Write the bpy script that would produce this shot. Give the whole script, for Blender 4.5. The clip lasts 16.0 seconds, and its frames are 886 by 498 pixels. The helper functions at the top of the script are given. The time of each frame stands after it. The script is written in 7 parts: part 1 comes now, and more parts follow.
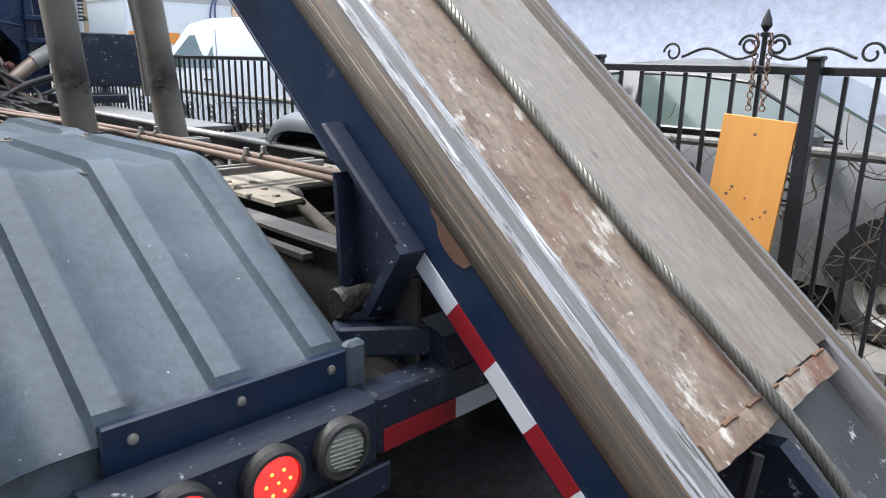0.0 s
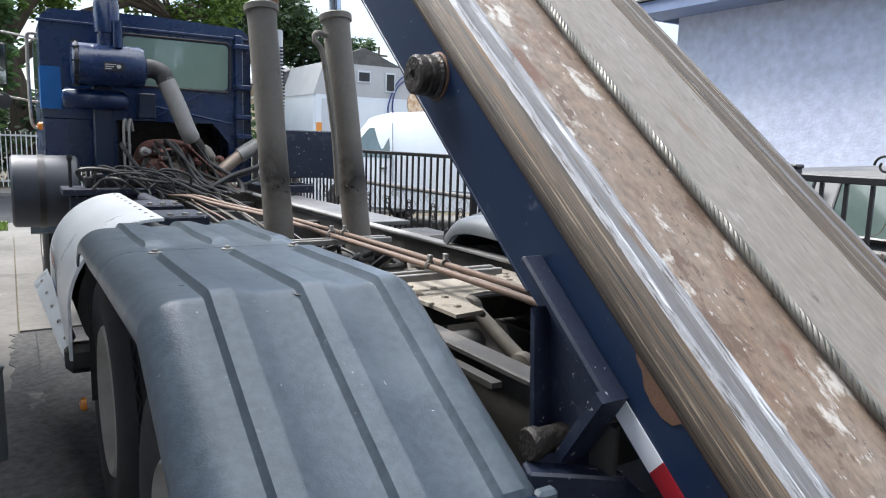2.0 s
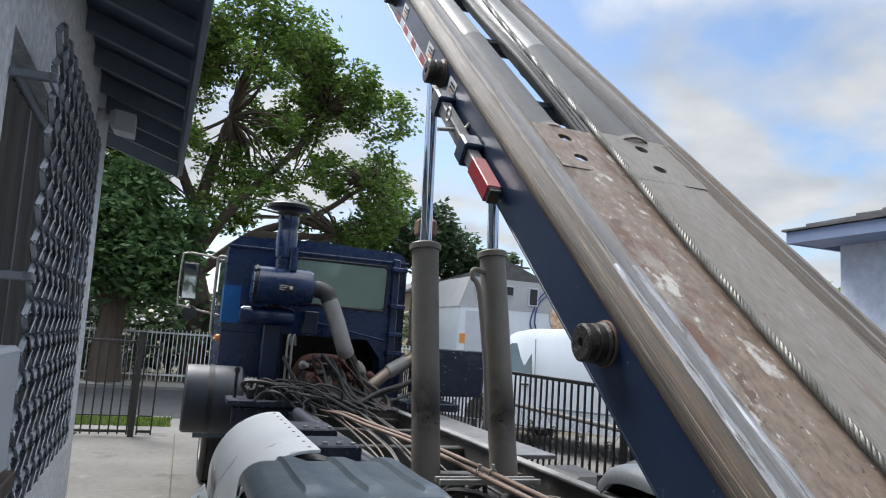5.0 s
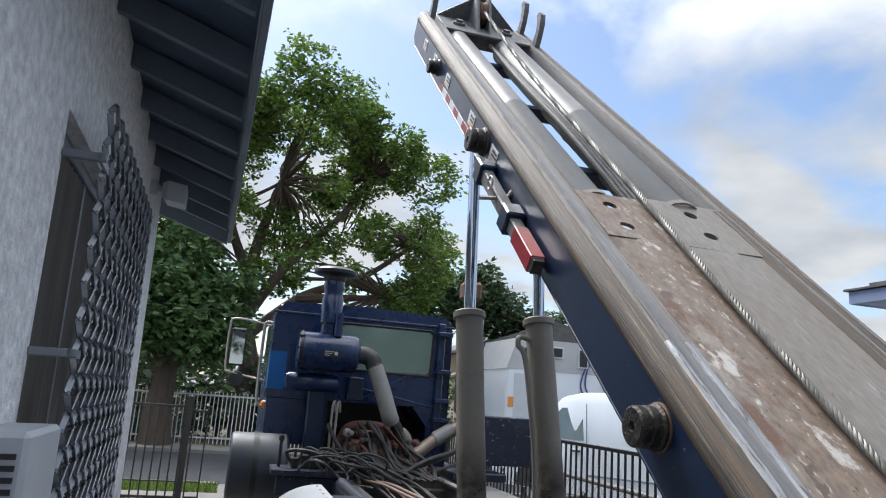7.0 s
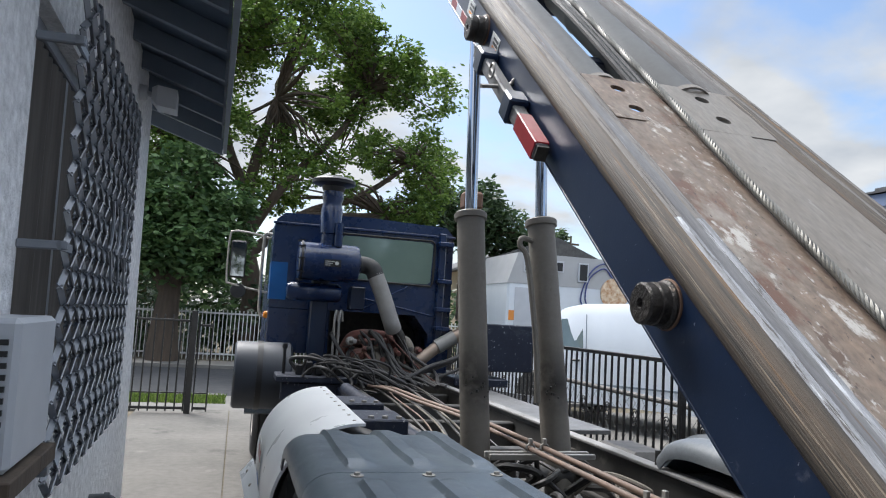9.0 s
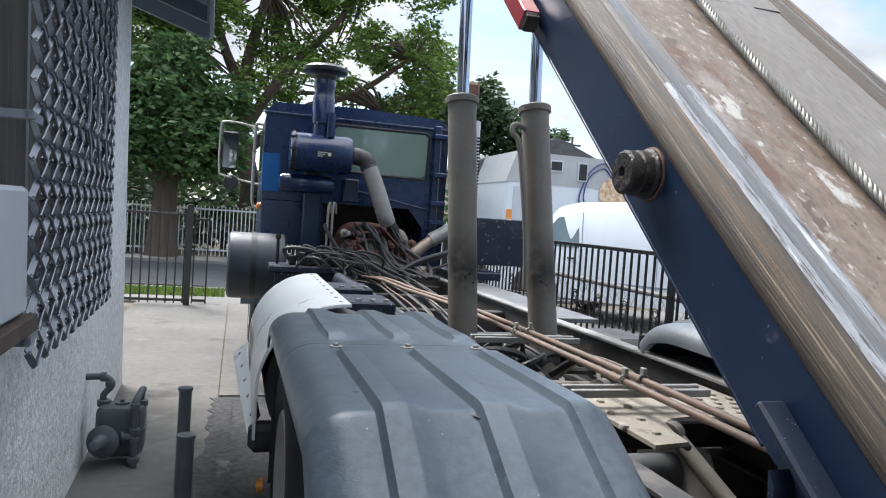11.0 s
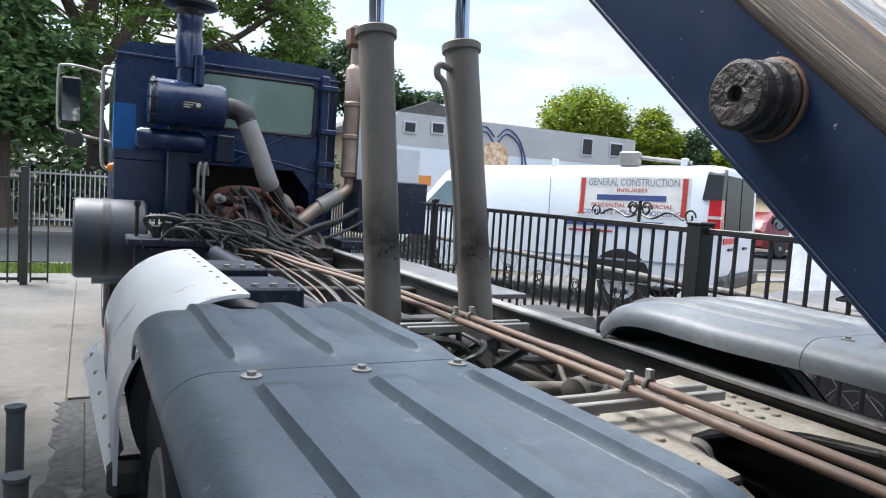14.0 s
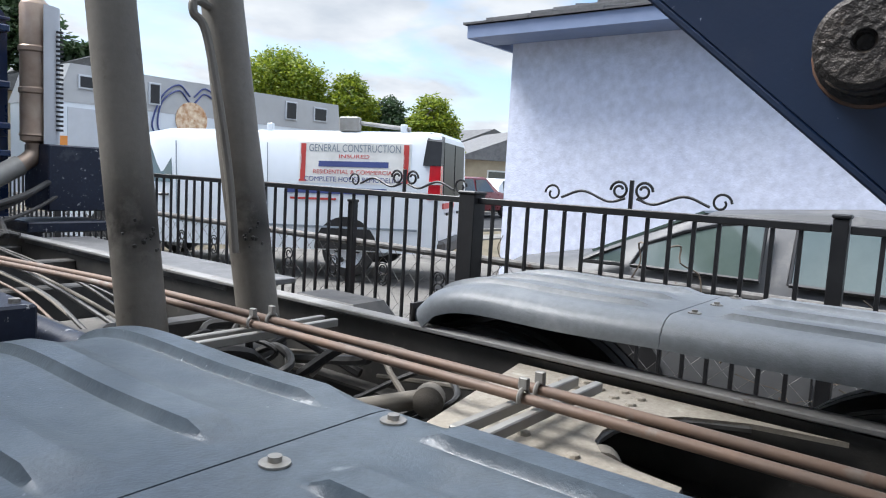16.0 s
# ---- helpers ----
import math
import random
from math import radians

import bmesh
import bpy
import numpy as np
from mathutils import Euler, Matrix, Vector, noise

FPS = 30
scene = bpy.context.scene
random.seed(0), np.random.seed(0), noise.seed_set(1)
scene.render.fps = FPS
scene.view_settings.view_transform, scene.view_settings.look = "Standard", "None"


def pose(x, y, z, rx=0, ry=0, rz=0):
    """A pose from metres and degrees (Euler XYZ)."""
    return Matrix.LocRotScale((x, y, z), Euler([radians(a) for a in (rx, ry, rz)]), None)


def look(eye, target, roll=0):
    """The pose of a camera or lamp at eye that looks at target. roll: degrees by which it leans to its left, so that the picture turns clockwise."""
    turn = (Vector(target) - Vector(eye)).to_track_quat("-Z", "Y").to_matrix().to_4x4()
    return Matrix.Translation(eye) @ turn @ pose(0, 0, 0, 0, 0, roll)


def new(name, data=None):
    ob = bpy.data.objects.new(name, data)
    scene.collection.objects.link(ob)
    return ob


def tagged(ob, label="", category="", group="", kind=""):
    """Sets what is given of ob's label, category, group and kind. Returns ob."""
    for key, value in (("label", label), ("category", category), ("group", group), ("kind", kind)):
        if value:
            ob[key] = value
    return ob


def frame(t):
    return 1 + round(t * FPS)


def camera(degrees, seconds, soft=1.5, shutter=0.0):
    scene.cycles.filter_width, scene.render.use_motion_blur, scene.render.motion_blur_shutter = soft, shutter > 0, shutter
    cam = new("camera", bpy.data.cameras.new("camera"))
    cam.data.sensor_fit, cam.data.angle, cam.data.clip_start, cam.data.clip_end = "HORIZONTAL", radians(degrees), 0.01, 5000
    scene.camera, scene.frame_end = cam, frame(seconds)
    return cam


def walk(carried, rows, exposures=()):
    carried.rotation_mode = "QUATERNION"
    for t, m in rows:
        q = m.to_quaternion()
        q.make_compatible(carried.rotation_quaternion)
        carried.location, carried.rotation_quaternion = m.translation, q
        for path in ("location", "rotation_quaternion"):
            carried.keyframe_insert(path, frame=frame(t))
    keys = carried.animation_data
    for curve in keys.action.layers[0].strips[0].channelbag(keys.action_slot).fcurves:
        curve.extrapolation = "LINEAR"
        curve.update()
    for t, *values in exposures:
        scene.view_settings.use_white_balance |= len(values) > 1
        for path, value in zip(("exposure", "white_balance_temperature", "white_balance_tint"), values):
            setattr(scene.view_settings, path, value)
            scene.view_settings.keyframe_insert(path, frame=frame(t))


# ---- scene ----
cam = camera(64.9, 16.0, soft=1.1)
PATH = [
    (0, (-1.452, -1.909, 1.464), (-0.09, -0.54, 0.945), 1.2),
    (0.5, (-1.486, -1.884, 1.487), (-0.186, -0.444, 1.001), 1.2),
    (1, (-1.49, -1.867, 1.497), (-0.275, -0.337, 1.065), 1.3),
    (1.5, (-1.485, -1.827, 1.527), (-0.361, -0.218, 1.145), 1.4),
    (2, (-1.499, -1.806, 1.571), (-0.454, -0.127, 1.271), 1.7),
    (2.5, (-1.511, -1.802, 1.61), (-0.549, -0.06, 1.416), 1.9),
    (3, (-1.509, -1.809, 1.638), (-0.622, -0.019, 1.558), 2.1),
    (3.5, (-1.534, -1.804, 1.664), (-0.708, 0.017, 1.692), 2.5),
    (4, (-1.555, -1.792, 1.689), (-0.783, 0.049, 1.806), 3.0),
    (4.5, (-1.565, -1.778, 1.711), (-0.841, 0.077, 1.906), 3.5),
    (5, (-1.578, -1.779, 1.727), (-0.904, 0.085, 1.993), 4.0),
    (5.2, (-1.59, -1.766, 1.734), (-0.928, 0.099, 2.025), 4.5),
    (7.3, (-1.538, -1.723, 1.786), (-1.018, 0.161, 2.213), 4.0),
    (7.5, (-1.533, -1.705, 1.771), (-1.013, 0.181, 2.185), 4.0),
    (8, (-1.518, -1.663, 1.747), (-1.003, 0.237, 2.104), 3.8),
    (8.5, (-1.501, -1.636, 1.711), (-0.975, 0.273, 1.992), 3.6),
    (9, (-1.513, -1.637, 1.687), (-0.963, 0.276, 1.885), 3.4),
    (9.5, (-1.51, -1.629, 1.674), (-0.95, 0.288, 1.783), 3.3),
    (9.7, (-1.508, -1.612, 1.674), (-0.95, 0.308, 1.743), 3.4),
    (11.8, (-1.405, -1.596, 1.577), (-0.812, 0.31, 1.456), 3.9),
    (12, (-1.416, -1.568, 1.578), (-0.792, 0.327, 1.45), 3.8),
    (12.5, (-1.481, -1.395, 1.595), (-0.769, 0.469, 1.464), 3.7),
    (13, (-1.496, -1.238, 1.585), (-0.71, 0.597, 1.453), 3.4),
    (13.5, (-1.43, -1.056, 1.592), (-0.583, 0.751, 1.448), 3.3),
    (14, (-1.419, -0.855, 1.577), (-0.504, 0.917, 1.419), 3.7),
    (14.5, (-1.487, -0.664, 1.604), (-0.492, 1.062, 1.425), 4.3),
    (15, (-1.482, -0.514, 1.583), (-0.352, 1.126, 1.398), 4.4),
    (15.5, (-1.463, -0.347, 1.585), (-0.173, 1.169, 1.392), 4.2),
    (16, (-1.457, -0.228, 1.578), (0.116, 0.989, 1.374), 3.2),
]
walk(cam, [(t, look(e, g, r)) for t, e, g, r in PATH], exposures=((0.0, 1.74, 6330, 9), (1.5, 1.66, 6330, 9), (3.0, 1.42, 6330, 9), (5.0, 1.04, 6330, 9), (8.0, 1.08, 6330, 9), (9.5, 1.18, 6330, 9), (12.0, 1.56, 6230, 9), (14.0, 1.53, 6200, 9), (16.0, 1.36, 6200, 9)))

# world and sun
SUN_EL, SUN_AZ = 54.0, -28.0
world = bpy.data.worlds.new("sky")
scene.world = world
world.use_nodes = True
wn = world.node_tree
wn.nodes.clear()


def link(nt, a, b):
    nt.links.new(a, b)


def build_sky():
    N = wn.nodes.new
    out, bg = N("ShaderNodeOutputWorld"), N("ShaderNodeBackground")
    sky = N("ShaderNodeTexSky")
    sky.sky_type = "NISHITA"
    sky.sun_disc = False
    sky.sun_elevation, sky.sun_rotation = radians(SUN_EL), radians(SUN_AZ)
    sky.air_density, sky.dust_density, sky.ozone_density = 1.0, 1.5, 2.0
    geo, sep = N("ShaderNodeTexCoord"), N("ShaderNodeSeparateXYZ")
    link(wn, geo.outputs["Generated"], sep.inputs[0])
    add = N("ShaderNodeMath"); add.operation = "ADD"; add.inputs[1].default_value = 0.22
    link(wn, sep.outputs["Z"], add.inputs[0])
    mx = N("ShaderNodeMath"); mx.operation = "MAXIMUM"; mx.inputs[1].default_value = 0.12
    link(wn, add.outputs[0], mx.inputs[0])
    div = N("ShaderNodeVectorMath"); div.operation = "DIVIDE"
    com = N("ShaderNodeCombineXYZ")
    for k in range(3):
        link(wn, mx.outputs[0], com.inputs[k])
    link(wn, geo.outputs["Generated"], div.inputs[0])
    link(wn, com.outputs[0], div.inputs[1])
    mp = N("ShaderNodeMapping"); mp.inputs["Location"].default_value = (3.1, 0.75, 0.4)
    link(wn, div.outputs[0], mp.inputs["Vector"])
    n1 = N("ShaderNodeTexNoise"); n1.inputs["Scale"].default_value = 1.55; n1.inputs["Detail"].default_value = 9; n1.inputs["Roughness"].default_value = 0.52
    n1.inputs["Distortion"].default_value = 0.25
    link(wn, mp.outputs[0], n1.inputs["Vector"])
    ramp = N("ShaderNodeValToRGB")
    ramp.color_ramp.elements[0].position, ramp.color_ramp.elements[1].position = 0.42, 0.57
    link(wn, n1.outputs["Fac"], ramp.inputs[0])
    n2 = N("ShaderNodeTexNoise"); n2.inputs["Scale"].default_value = 2.6; n2.inputs["Detail"].default_value = 5
    link(wn, mp.outputs[0], n2.inputs["Vector"])
    cl = N("ShaderNodeValToRGB")
    cl.color_ramp.elements[0].position, cl.color_ramp.elements[1].position = 0.3, 0.7
    cl.color_ramp.elements[0].color, cl.color_ramp.elements[1].color = (0.60, 0.64, 0.70, 1), (1.0, 1.0, 1.0, 1)
    link(wn, n2.outputs["Fac"], cl.inputs[0])
    skm = N("ShaderNodeVectorMath"); skm.operation = "SCALE"; skm.inputs["Scale"].default_value = 0.095
    link(wn, sky.outputs[0], skm.inputs[0])
    clm = N("ShaderNodeVectorMath"); clm.operation = "SCALE"; ze = N("ShaderNodeMapRange"); ze.inputs["To Min"].default_value = 0.43; ze.inputs["To Max"].default_value = 2.1
    ze.inputs["From Min"].default_value, ze.inputs["From Max"].default_value = 0.42, 1.0
    link(wn, sep.outputs["Z"], ze.inputs["Value"])
    link(wn, ze.outputs[0], clm.inputs["Scale"])
    link(wn, cl.outputs[0], clm.inputs[0])
    mix = N("ShaderNodeMix"); mix.data_type = "RGBA"
    link(wn, ramp.outputs[0], mix.inputs["Factor"])
    link(wn, skm.outputs[0], mix.inputs["A"])
    link(wn, clm.outputs[0], mix.inputs["B"])
    link(wn, mix.outputs["Result"], bg.inputs["Color"])
    bg.inputs["Strength"].default_value = 1.0
    link(wn, bg.outputs[0], out.inputs[0])


build_sky()
sun_data = bpy.data.lights.new("sun", "SUN")
sun_data.energy, sun_data.angle, sun_data.color = 2.6, radians(26), (1.0, 0.97, 0.94)
sun = new("sun", sun_data)
_az, _el = radians(SUN_AZ), radians(SUN_EL)
SUN_DIR = Vector((math.sin(_az) * math.cos(_el), math.cos(_az) * math.cos(_el), math.sin(_el)))
sun.matrix_world = look(SUN_DIR * 40, (0, 0, 0))


# ---------- materials
def mat(name, c1, c2=None, scale=8.0, rough=0.6, metal=0.0, bump=0.0, bscale=60.0, spots=None, stretch=(1, 1, 1), rvar=0.12, bdist=0.004,
        fine=0.0, rand=0.0, spec=0.5, coat=0.0):
    """c1-c2 mottling at scale; spots: list of (colour, threshold, scale, softness) of wear; stretch: grain along an axis."""
    m = bpy.data.materials.new(name)
    m.use_nodes = True
    nt = m.node_tree
    N = nt.nodes.new
    bs = nt.nodes["Principled BSDF"]
    tc, mp = N("ShaderNodeTexCoord"), N("ShaderNodeMapping")
    mp.inputs["Scale"].default_value = stretch
    nt.links.new(tc.outputs["Object"], mp.inputs[0])
    c2 = c2 or tuple(v * 0.8 for v in c1)

    def noise_node(sc, detail=6, rough_=0.6, vec=None):
        n = N("ShaderNodeTexNoise")
        n.inputs["Scale"].default_value, n.inputs["Detail"].default_value, n.inputs["Roughness"].default_value = sc, detail, rough_
        nt.links.new(vec or mp.outputs[0], n.inputs["Vector"])
        return n.outputs["Fac"]

    def ramp(fac, a, b):
        r = N("ShaderNodeMapRange")
        r.inputs["From Min"].default_value, r.inputs["From Max"].default_value = a, b
        nt.links.new(fac, r.inputs["Value"])
        return r.outputs[0]

    def mixc(fac, a, b):
        x = N("ShaderNodeMix")
        x.data_type = "RGBA"
        if isinstance(fac, float):
            x.inputs["Factor"].default_value = fac
        else:
            nt.links.new(fac, x.inputs["Factor"])
        for s_, v in (("A", a), ("B", b)):
            if isinstance(v, tuple):
                x.inputs[s_].default_value = (*v, 1)
            else:
                nt.links.new(v, x.inputs[s_])
        return x.outputs["Result"]

    big = noise_node(scale)
    col = mixc(ramp(big, 0.32, 0.68), c1, c2)
    if fine:
        f = noise_node(scale * 14, 3)
        hs = N("ShaderNodeHueSaturation")
        nt.links.new(col, hs.inputs["Color"])
        r = N("ShaderNodeMapRange")
        r.inputs["From Min"].default_value, r.inputs["From Max"].default_value = 0.3, 0.7
        r.inputs["To Min"].default_value, r.inputs["To Max"].default_value = 1 - fine, 1 + fine
        nt.links.new(f, r.inputs["Value"])
        nt.links.new(r.outputs[0], hs.inputs["Value"])
        col = hs.outputs[0]
    for sc_, th, ss, soft in spots or ():
        col = mixc(ramp(noise_node(ss, 8, 0.65), th, th + soft), col, sc_)
    if rand:
        oi, hs = N("ShaderNodeObjectInfo"), N("ShaderNodeHueSaturation")
        r = N("ShaderNodeMapRange")
        r.inputs["To Min"].default_value, r.inputs["To Max"].default_value = 1 - rand, 1 + rand
        nt.links.new(oi.outputs["Random"], r.inputs["Value"])
        nt.links.new(r.outputs[0], hs.inputs["Value"])
        nt.links.new(col, hs.inputs["Color"])
        col = hs.outputs[0]
    nt.links.new(col, bs.inputs["Base Color"])
    rr = N("ShaderNodeMapRange")
    rr.inputs["To Min"].default_value, rr.inputs["To Max"].default_value = max(0.03, rough - rvar), min(1, rough + rvar)
    nt.links.new(noise_node(scale * 2.3, 4), rr.inputs["Value"])
    nt.links.new(rr.outputs[0], bs.inputs["Roughness"])
    bs.inputs["Metallic"].default_value = metal
    bs.inputs["Specular IOR Level"].default_value = spec
    bs.inputs["Coat Weight"].default_value = coat
    bs.inputs["Coat Roughness"].default_value = 0.12
    if bump:
        b = N("ShaderNodeBump")
        b.inputs["Strength"].default_value, b.inputs["Distance"].default_value = min(1, bump), bdist
        nt.links.new(noise_node(bscale, 5), b.inputs["Height"])
        nt.links.new(b.outputs[0], bs.inputs["Normal"])
    return m


def glow(name, col, strength, base=None):
    m = mat(name, base or col, scale=30, rough=0.25)
    bs = m.node_tree.nodes["Principled BSDF"]
    bs.inputs["Emission Color"].default_value, bs.inputs["Emission Strength"].default_value = (*col, 1), strength
    return m


def glass(name, tint, alpha=0.0, rough=0.03):
    m = bpy.data.materials.new(name)
    m.use_nodes = True
    bs = m.node_tree.nodes["Principled BSDF"]
    bs.inputs["Base Color"].default_value = (*tint, 1)
    bs.inputs["Roughness"].default_value = rough
    bs.inputs["Transmission Weight"].default_value = 1 - alpha
    bs.inputs["IOR"].default_value = 1.45
    return m


def leaf_mat(name, c1, c2):
    m = bpy.data.materials.new(name)
    m.use_nodes = True
    nt = m.node_tree
    bs = nt.nodes["Principled BSDF"]
    g = nt.nodes.new("ShaderNodeNewGeometry")
    r = nt.nodes.new("ShaderNodeValToRGB")
    r.color_ramp.elements[0].color, r.color_ramp.elements[1].color = (*c1, 1), (*c2, 1)
    nt.links.new(g.outputs["Random Per Island"], r.inputs[0])
    nt.links.new(r.outputs[0], bs.inputs["Base Color"])
    bs.inputs["Roughness"].default_value = 0.5
    tr, mx = nt.nodes.new("ShaderNodeBsdfTranslucent"), nt.nodes.new("ShaderNodeMixShader")
    nt.links.new(r.outputs[0], tr.inputs[0])
    mx.inputs[0].default_value = 0.42
    nt.links.new(bs.outputs[0], mx.inputs[1])
    nt.links.new(tr.outputs[0], mx.inputs[2])
    nt.links.new(mx.outputs[0], nt.nodes["Material Output"].inputs[0])
    return m


NAVY = mat("navy_paint", (0.0048, 0.0145, 0.042), (0.008, 0.020, 0.052), 3, 0.36, bump=0.08, bscale=120,
           spots=[((0.022, 0.030, 0.055), 0.56, 4, 0.2), ((0.05, 0.06, 0.09), 0.66, 12, 0.05), ((0.25, 0.26, 0.30), 0.69, 60, 0.01)], coat=0.1)
CAB_BLUE = mat("glossy_dark_blue_paint", (0.0042, 0.018, 0.068), (0.006, 0.023, 0.080), 3, 0.28, bump=0.04, bscale=120,
               spots=[((0.012, 0.03, 0.085), 0.60, 2, 0.25), ((0.2, 0.22, 0.28), 0.72, 70, 0.01)], coat=0.3)
NAVY_DUSTY = mat("dusty_navy_paint", (0.006, 0.010, 0.026), (0.013, 0.019, 0.038), 4, 0.45, bump=0.25, bscale=70,
                 spots=[((0.06, 0.066, 0.080), 0.58, 6, 0.15), ((0.32, 0.32, 0.33), 0.635, 26, 0.03), ((0.42, 0.42, 0.43), 0.67, 60, 0.02)], fine=0.2)
BLUE_TAPE = mat("bright_blue_film", (0.005, 0.11, 0.36), None, 5, 0.4)
BRIGHT_BLUE = BLUE_TAPE
FENDER = mat("grey_fender_plastic", (0.062, 0.080, 0.100), (0.088, 0.110, 0.132), 3.2, 0.33, bump=0.3, bscale=170, bdist=0.003, rvar=0.12, spec=0.5,
             spots=[((0.155, 0.185, 0.212), 0.53, 2.4, 0.3), ((0.24, 0.27, 0.30), 0.655, 8, 0.07), ((0.50, 0.53, 0.57), 0.69, 60, 0.02), ((0.022, 0.026, 0.03), 0.66, 6, 0.12), ((0.38, 0.41, 0.44), 0.72, 20, 0.02)], fine=0.18)
RUST_RAIL = mat("worn_rusty_rail_steel", (0.105, 0.078, 0.054), (0.048, 0.042, 0.037), 7, 0.60, 0.05, bump=0.8, bscale=26, stretch=(10, 0.14, 10), spec=0.35,
                spots=[((0.24, 0.195, 0.14), 0.585, 11, 0.05), ((0.165, 0.092, 0.040), 0.60, 6, 0.06), ((0.028, 0.025, 0.023), 0.58, 17, 0.04), ((0.32, 0.29, 0.25), 0.675, 21, 0.03)], fine=0.25)
SHINY = mat("scraped_bright_steel", (0.33, 0.335, 0.35), (0.19, 0.19, 0.195), 12, 0.5, 0.2, bump=0.7, bscale=40, stretch=(6, 0.4, 6), spec=0.4,
            spots=[((0.085, 0.075, 0.068), 0.545, 20, 0.03), ((0.52, 0.53, 0.55), 0.565, 8, 0.05)], fine=0.25)
DULL_EDGE = mat("dull_worn_rail_edge", (0.135, 0.115, 0.095), (0.20, 0.19, 0.18), 9, 0.62, 0.05, bump=0.7, bscale=34, stretch=(8, 0.2, 8), spec=0.4,
                spots=[((0.055, 0.045, 0.04), 0.555, 18, 0.04), ((0.32, 0.31, 0.30), 0.61, 12, 0.05)], fine=0.25)
GREY_STEEL = mat("dull_grey_steel", (0.165, 0.165, 0.17), (0.105, 0.10, 0.098), 5, 0.55, 0.15, bump=0.3, bscale=40, stretch=(6, 0.35, 6), spec=0.35,
                 spots=[((0.12, 0.08, 0.055), 0.60, 6, 0.08), ((0.26, 0.26, 0.27), 0.62, 12, 0.04)], fine=0.2)
TUBE = mat("dull_grey_tube_paint", (0.135, 0.138, 0.135), (0.11, 0.108, 0.103), 2.5, 0.5, 0.0, bump=0.12, bscale=60,
           spots=[((0.13, 0.085, 0.06), 0.64, 5, 0.10)], fine=0.06)
TAILSTEEL = mat("scraped_dark_tail_steel", (0.035, 0.038, 0.045), (0.07, 0.07, 0.072), 3, 0.45, 0.2, bump=0.5, bscale=40,
                spots=[((0.36, 0.36, 0.35), 0.56, 3.5, 0.10), ((0.16, 0.09, 0.055), 0.60, 4, 0.08), ((0.55, 0.55, 0.54), 0.62, 18, 0.04)], stretch=(3, 1, 1))
DECK_L = mat("rust_stained_deck_steel", (0.150, 0.098, 0.066), (0.190, 0.160, 0.132), 2.4, 0.54, 0.0, spec=0.32, bump=0.4, bscale=60, stretch=(1.5, 0.75, 1.5),
             spots=[((0.120, 0.062, 0.040), 0.53, 2.0, 0.06), ((0.30, 0.275, 0.24), 0.56, 1.8, 0.10), ((0.43, 0.405, 0.37), 0.585, 5.5, 0.05), ((0.105, 0.07, 0.05), 0.58, 9, 0.04), ((0.40, 0.375, 0.34), 0.62, 34, 0.05), ((0.055, 0.042, 0.034), 0.625, 46, 0.04)], fine=0.3)
DECK_R = mat("brown_grey_deck_steel", (0.165, 0.142, 0.118), (0.195, 0.180, 0.160), 2.4, 0.52, 0.0, spec=0.3, bump=0.25, bscale=60, stretch=(1.9, 0.45, 1.9),
             spots=[((0.135, 0.085, 0.055), 0.575, 2.2, 0.12), ((0.28, 0.265, 0.25), 0.635, 9, 0.06), ((0.085, 0.07, 0.06), 0.635, 16, 0.05)], fine=0.18)
RUSTY = mat("rust", (0.17, 0.085, 0.05), (0.10, 0.06, 0.04), 9, 0.7, 0.2, bump=0.4, bscale=90)
CYL = mat("dusty_taupe_cylinder_paint", (0.155, 0.140, 0.118), (0.185, 0.168, 0.142), 3, 0.55, bump=0.12, bscale=80,
          spots=[((0.09, 0.075, 0.06), 0.66, 5, 0.1)], fine=0.05)
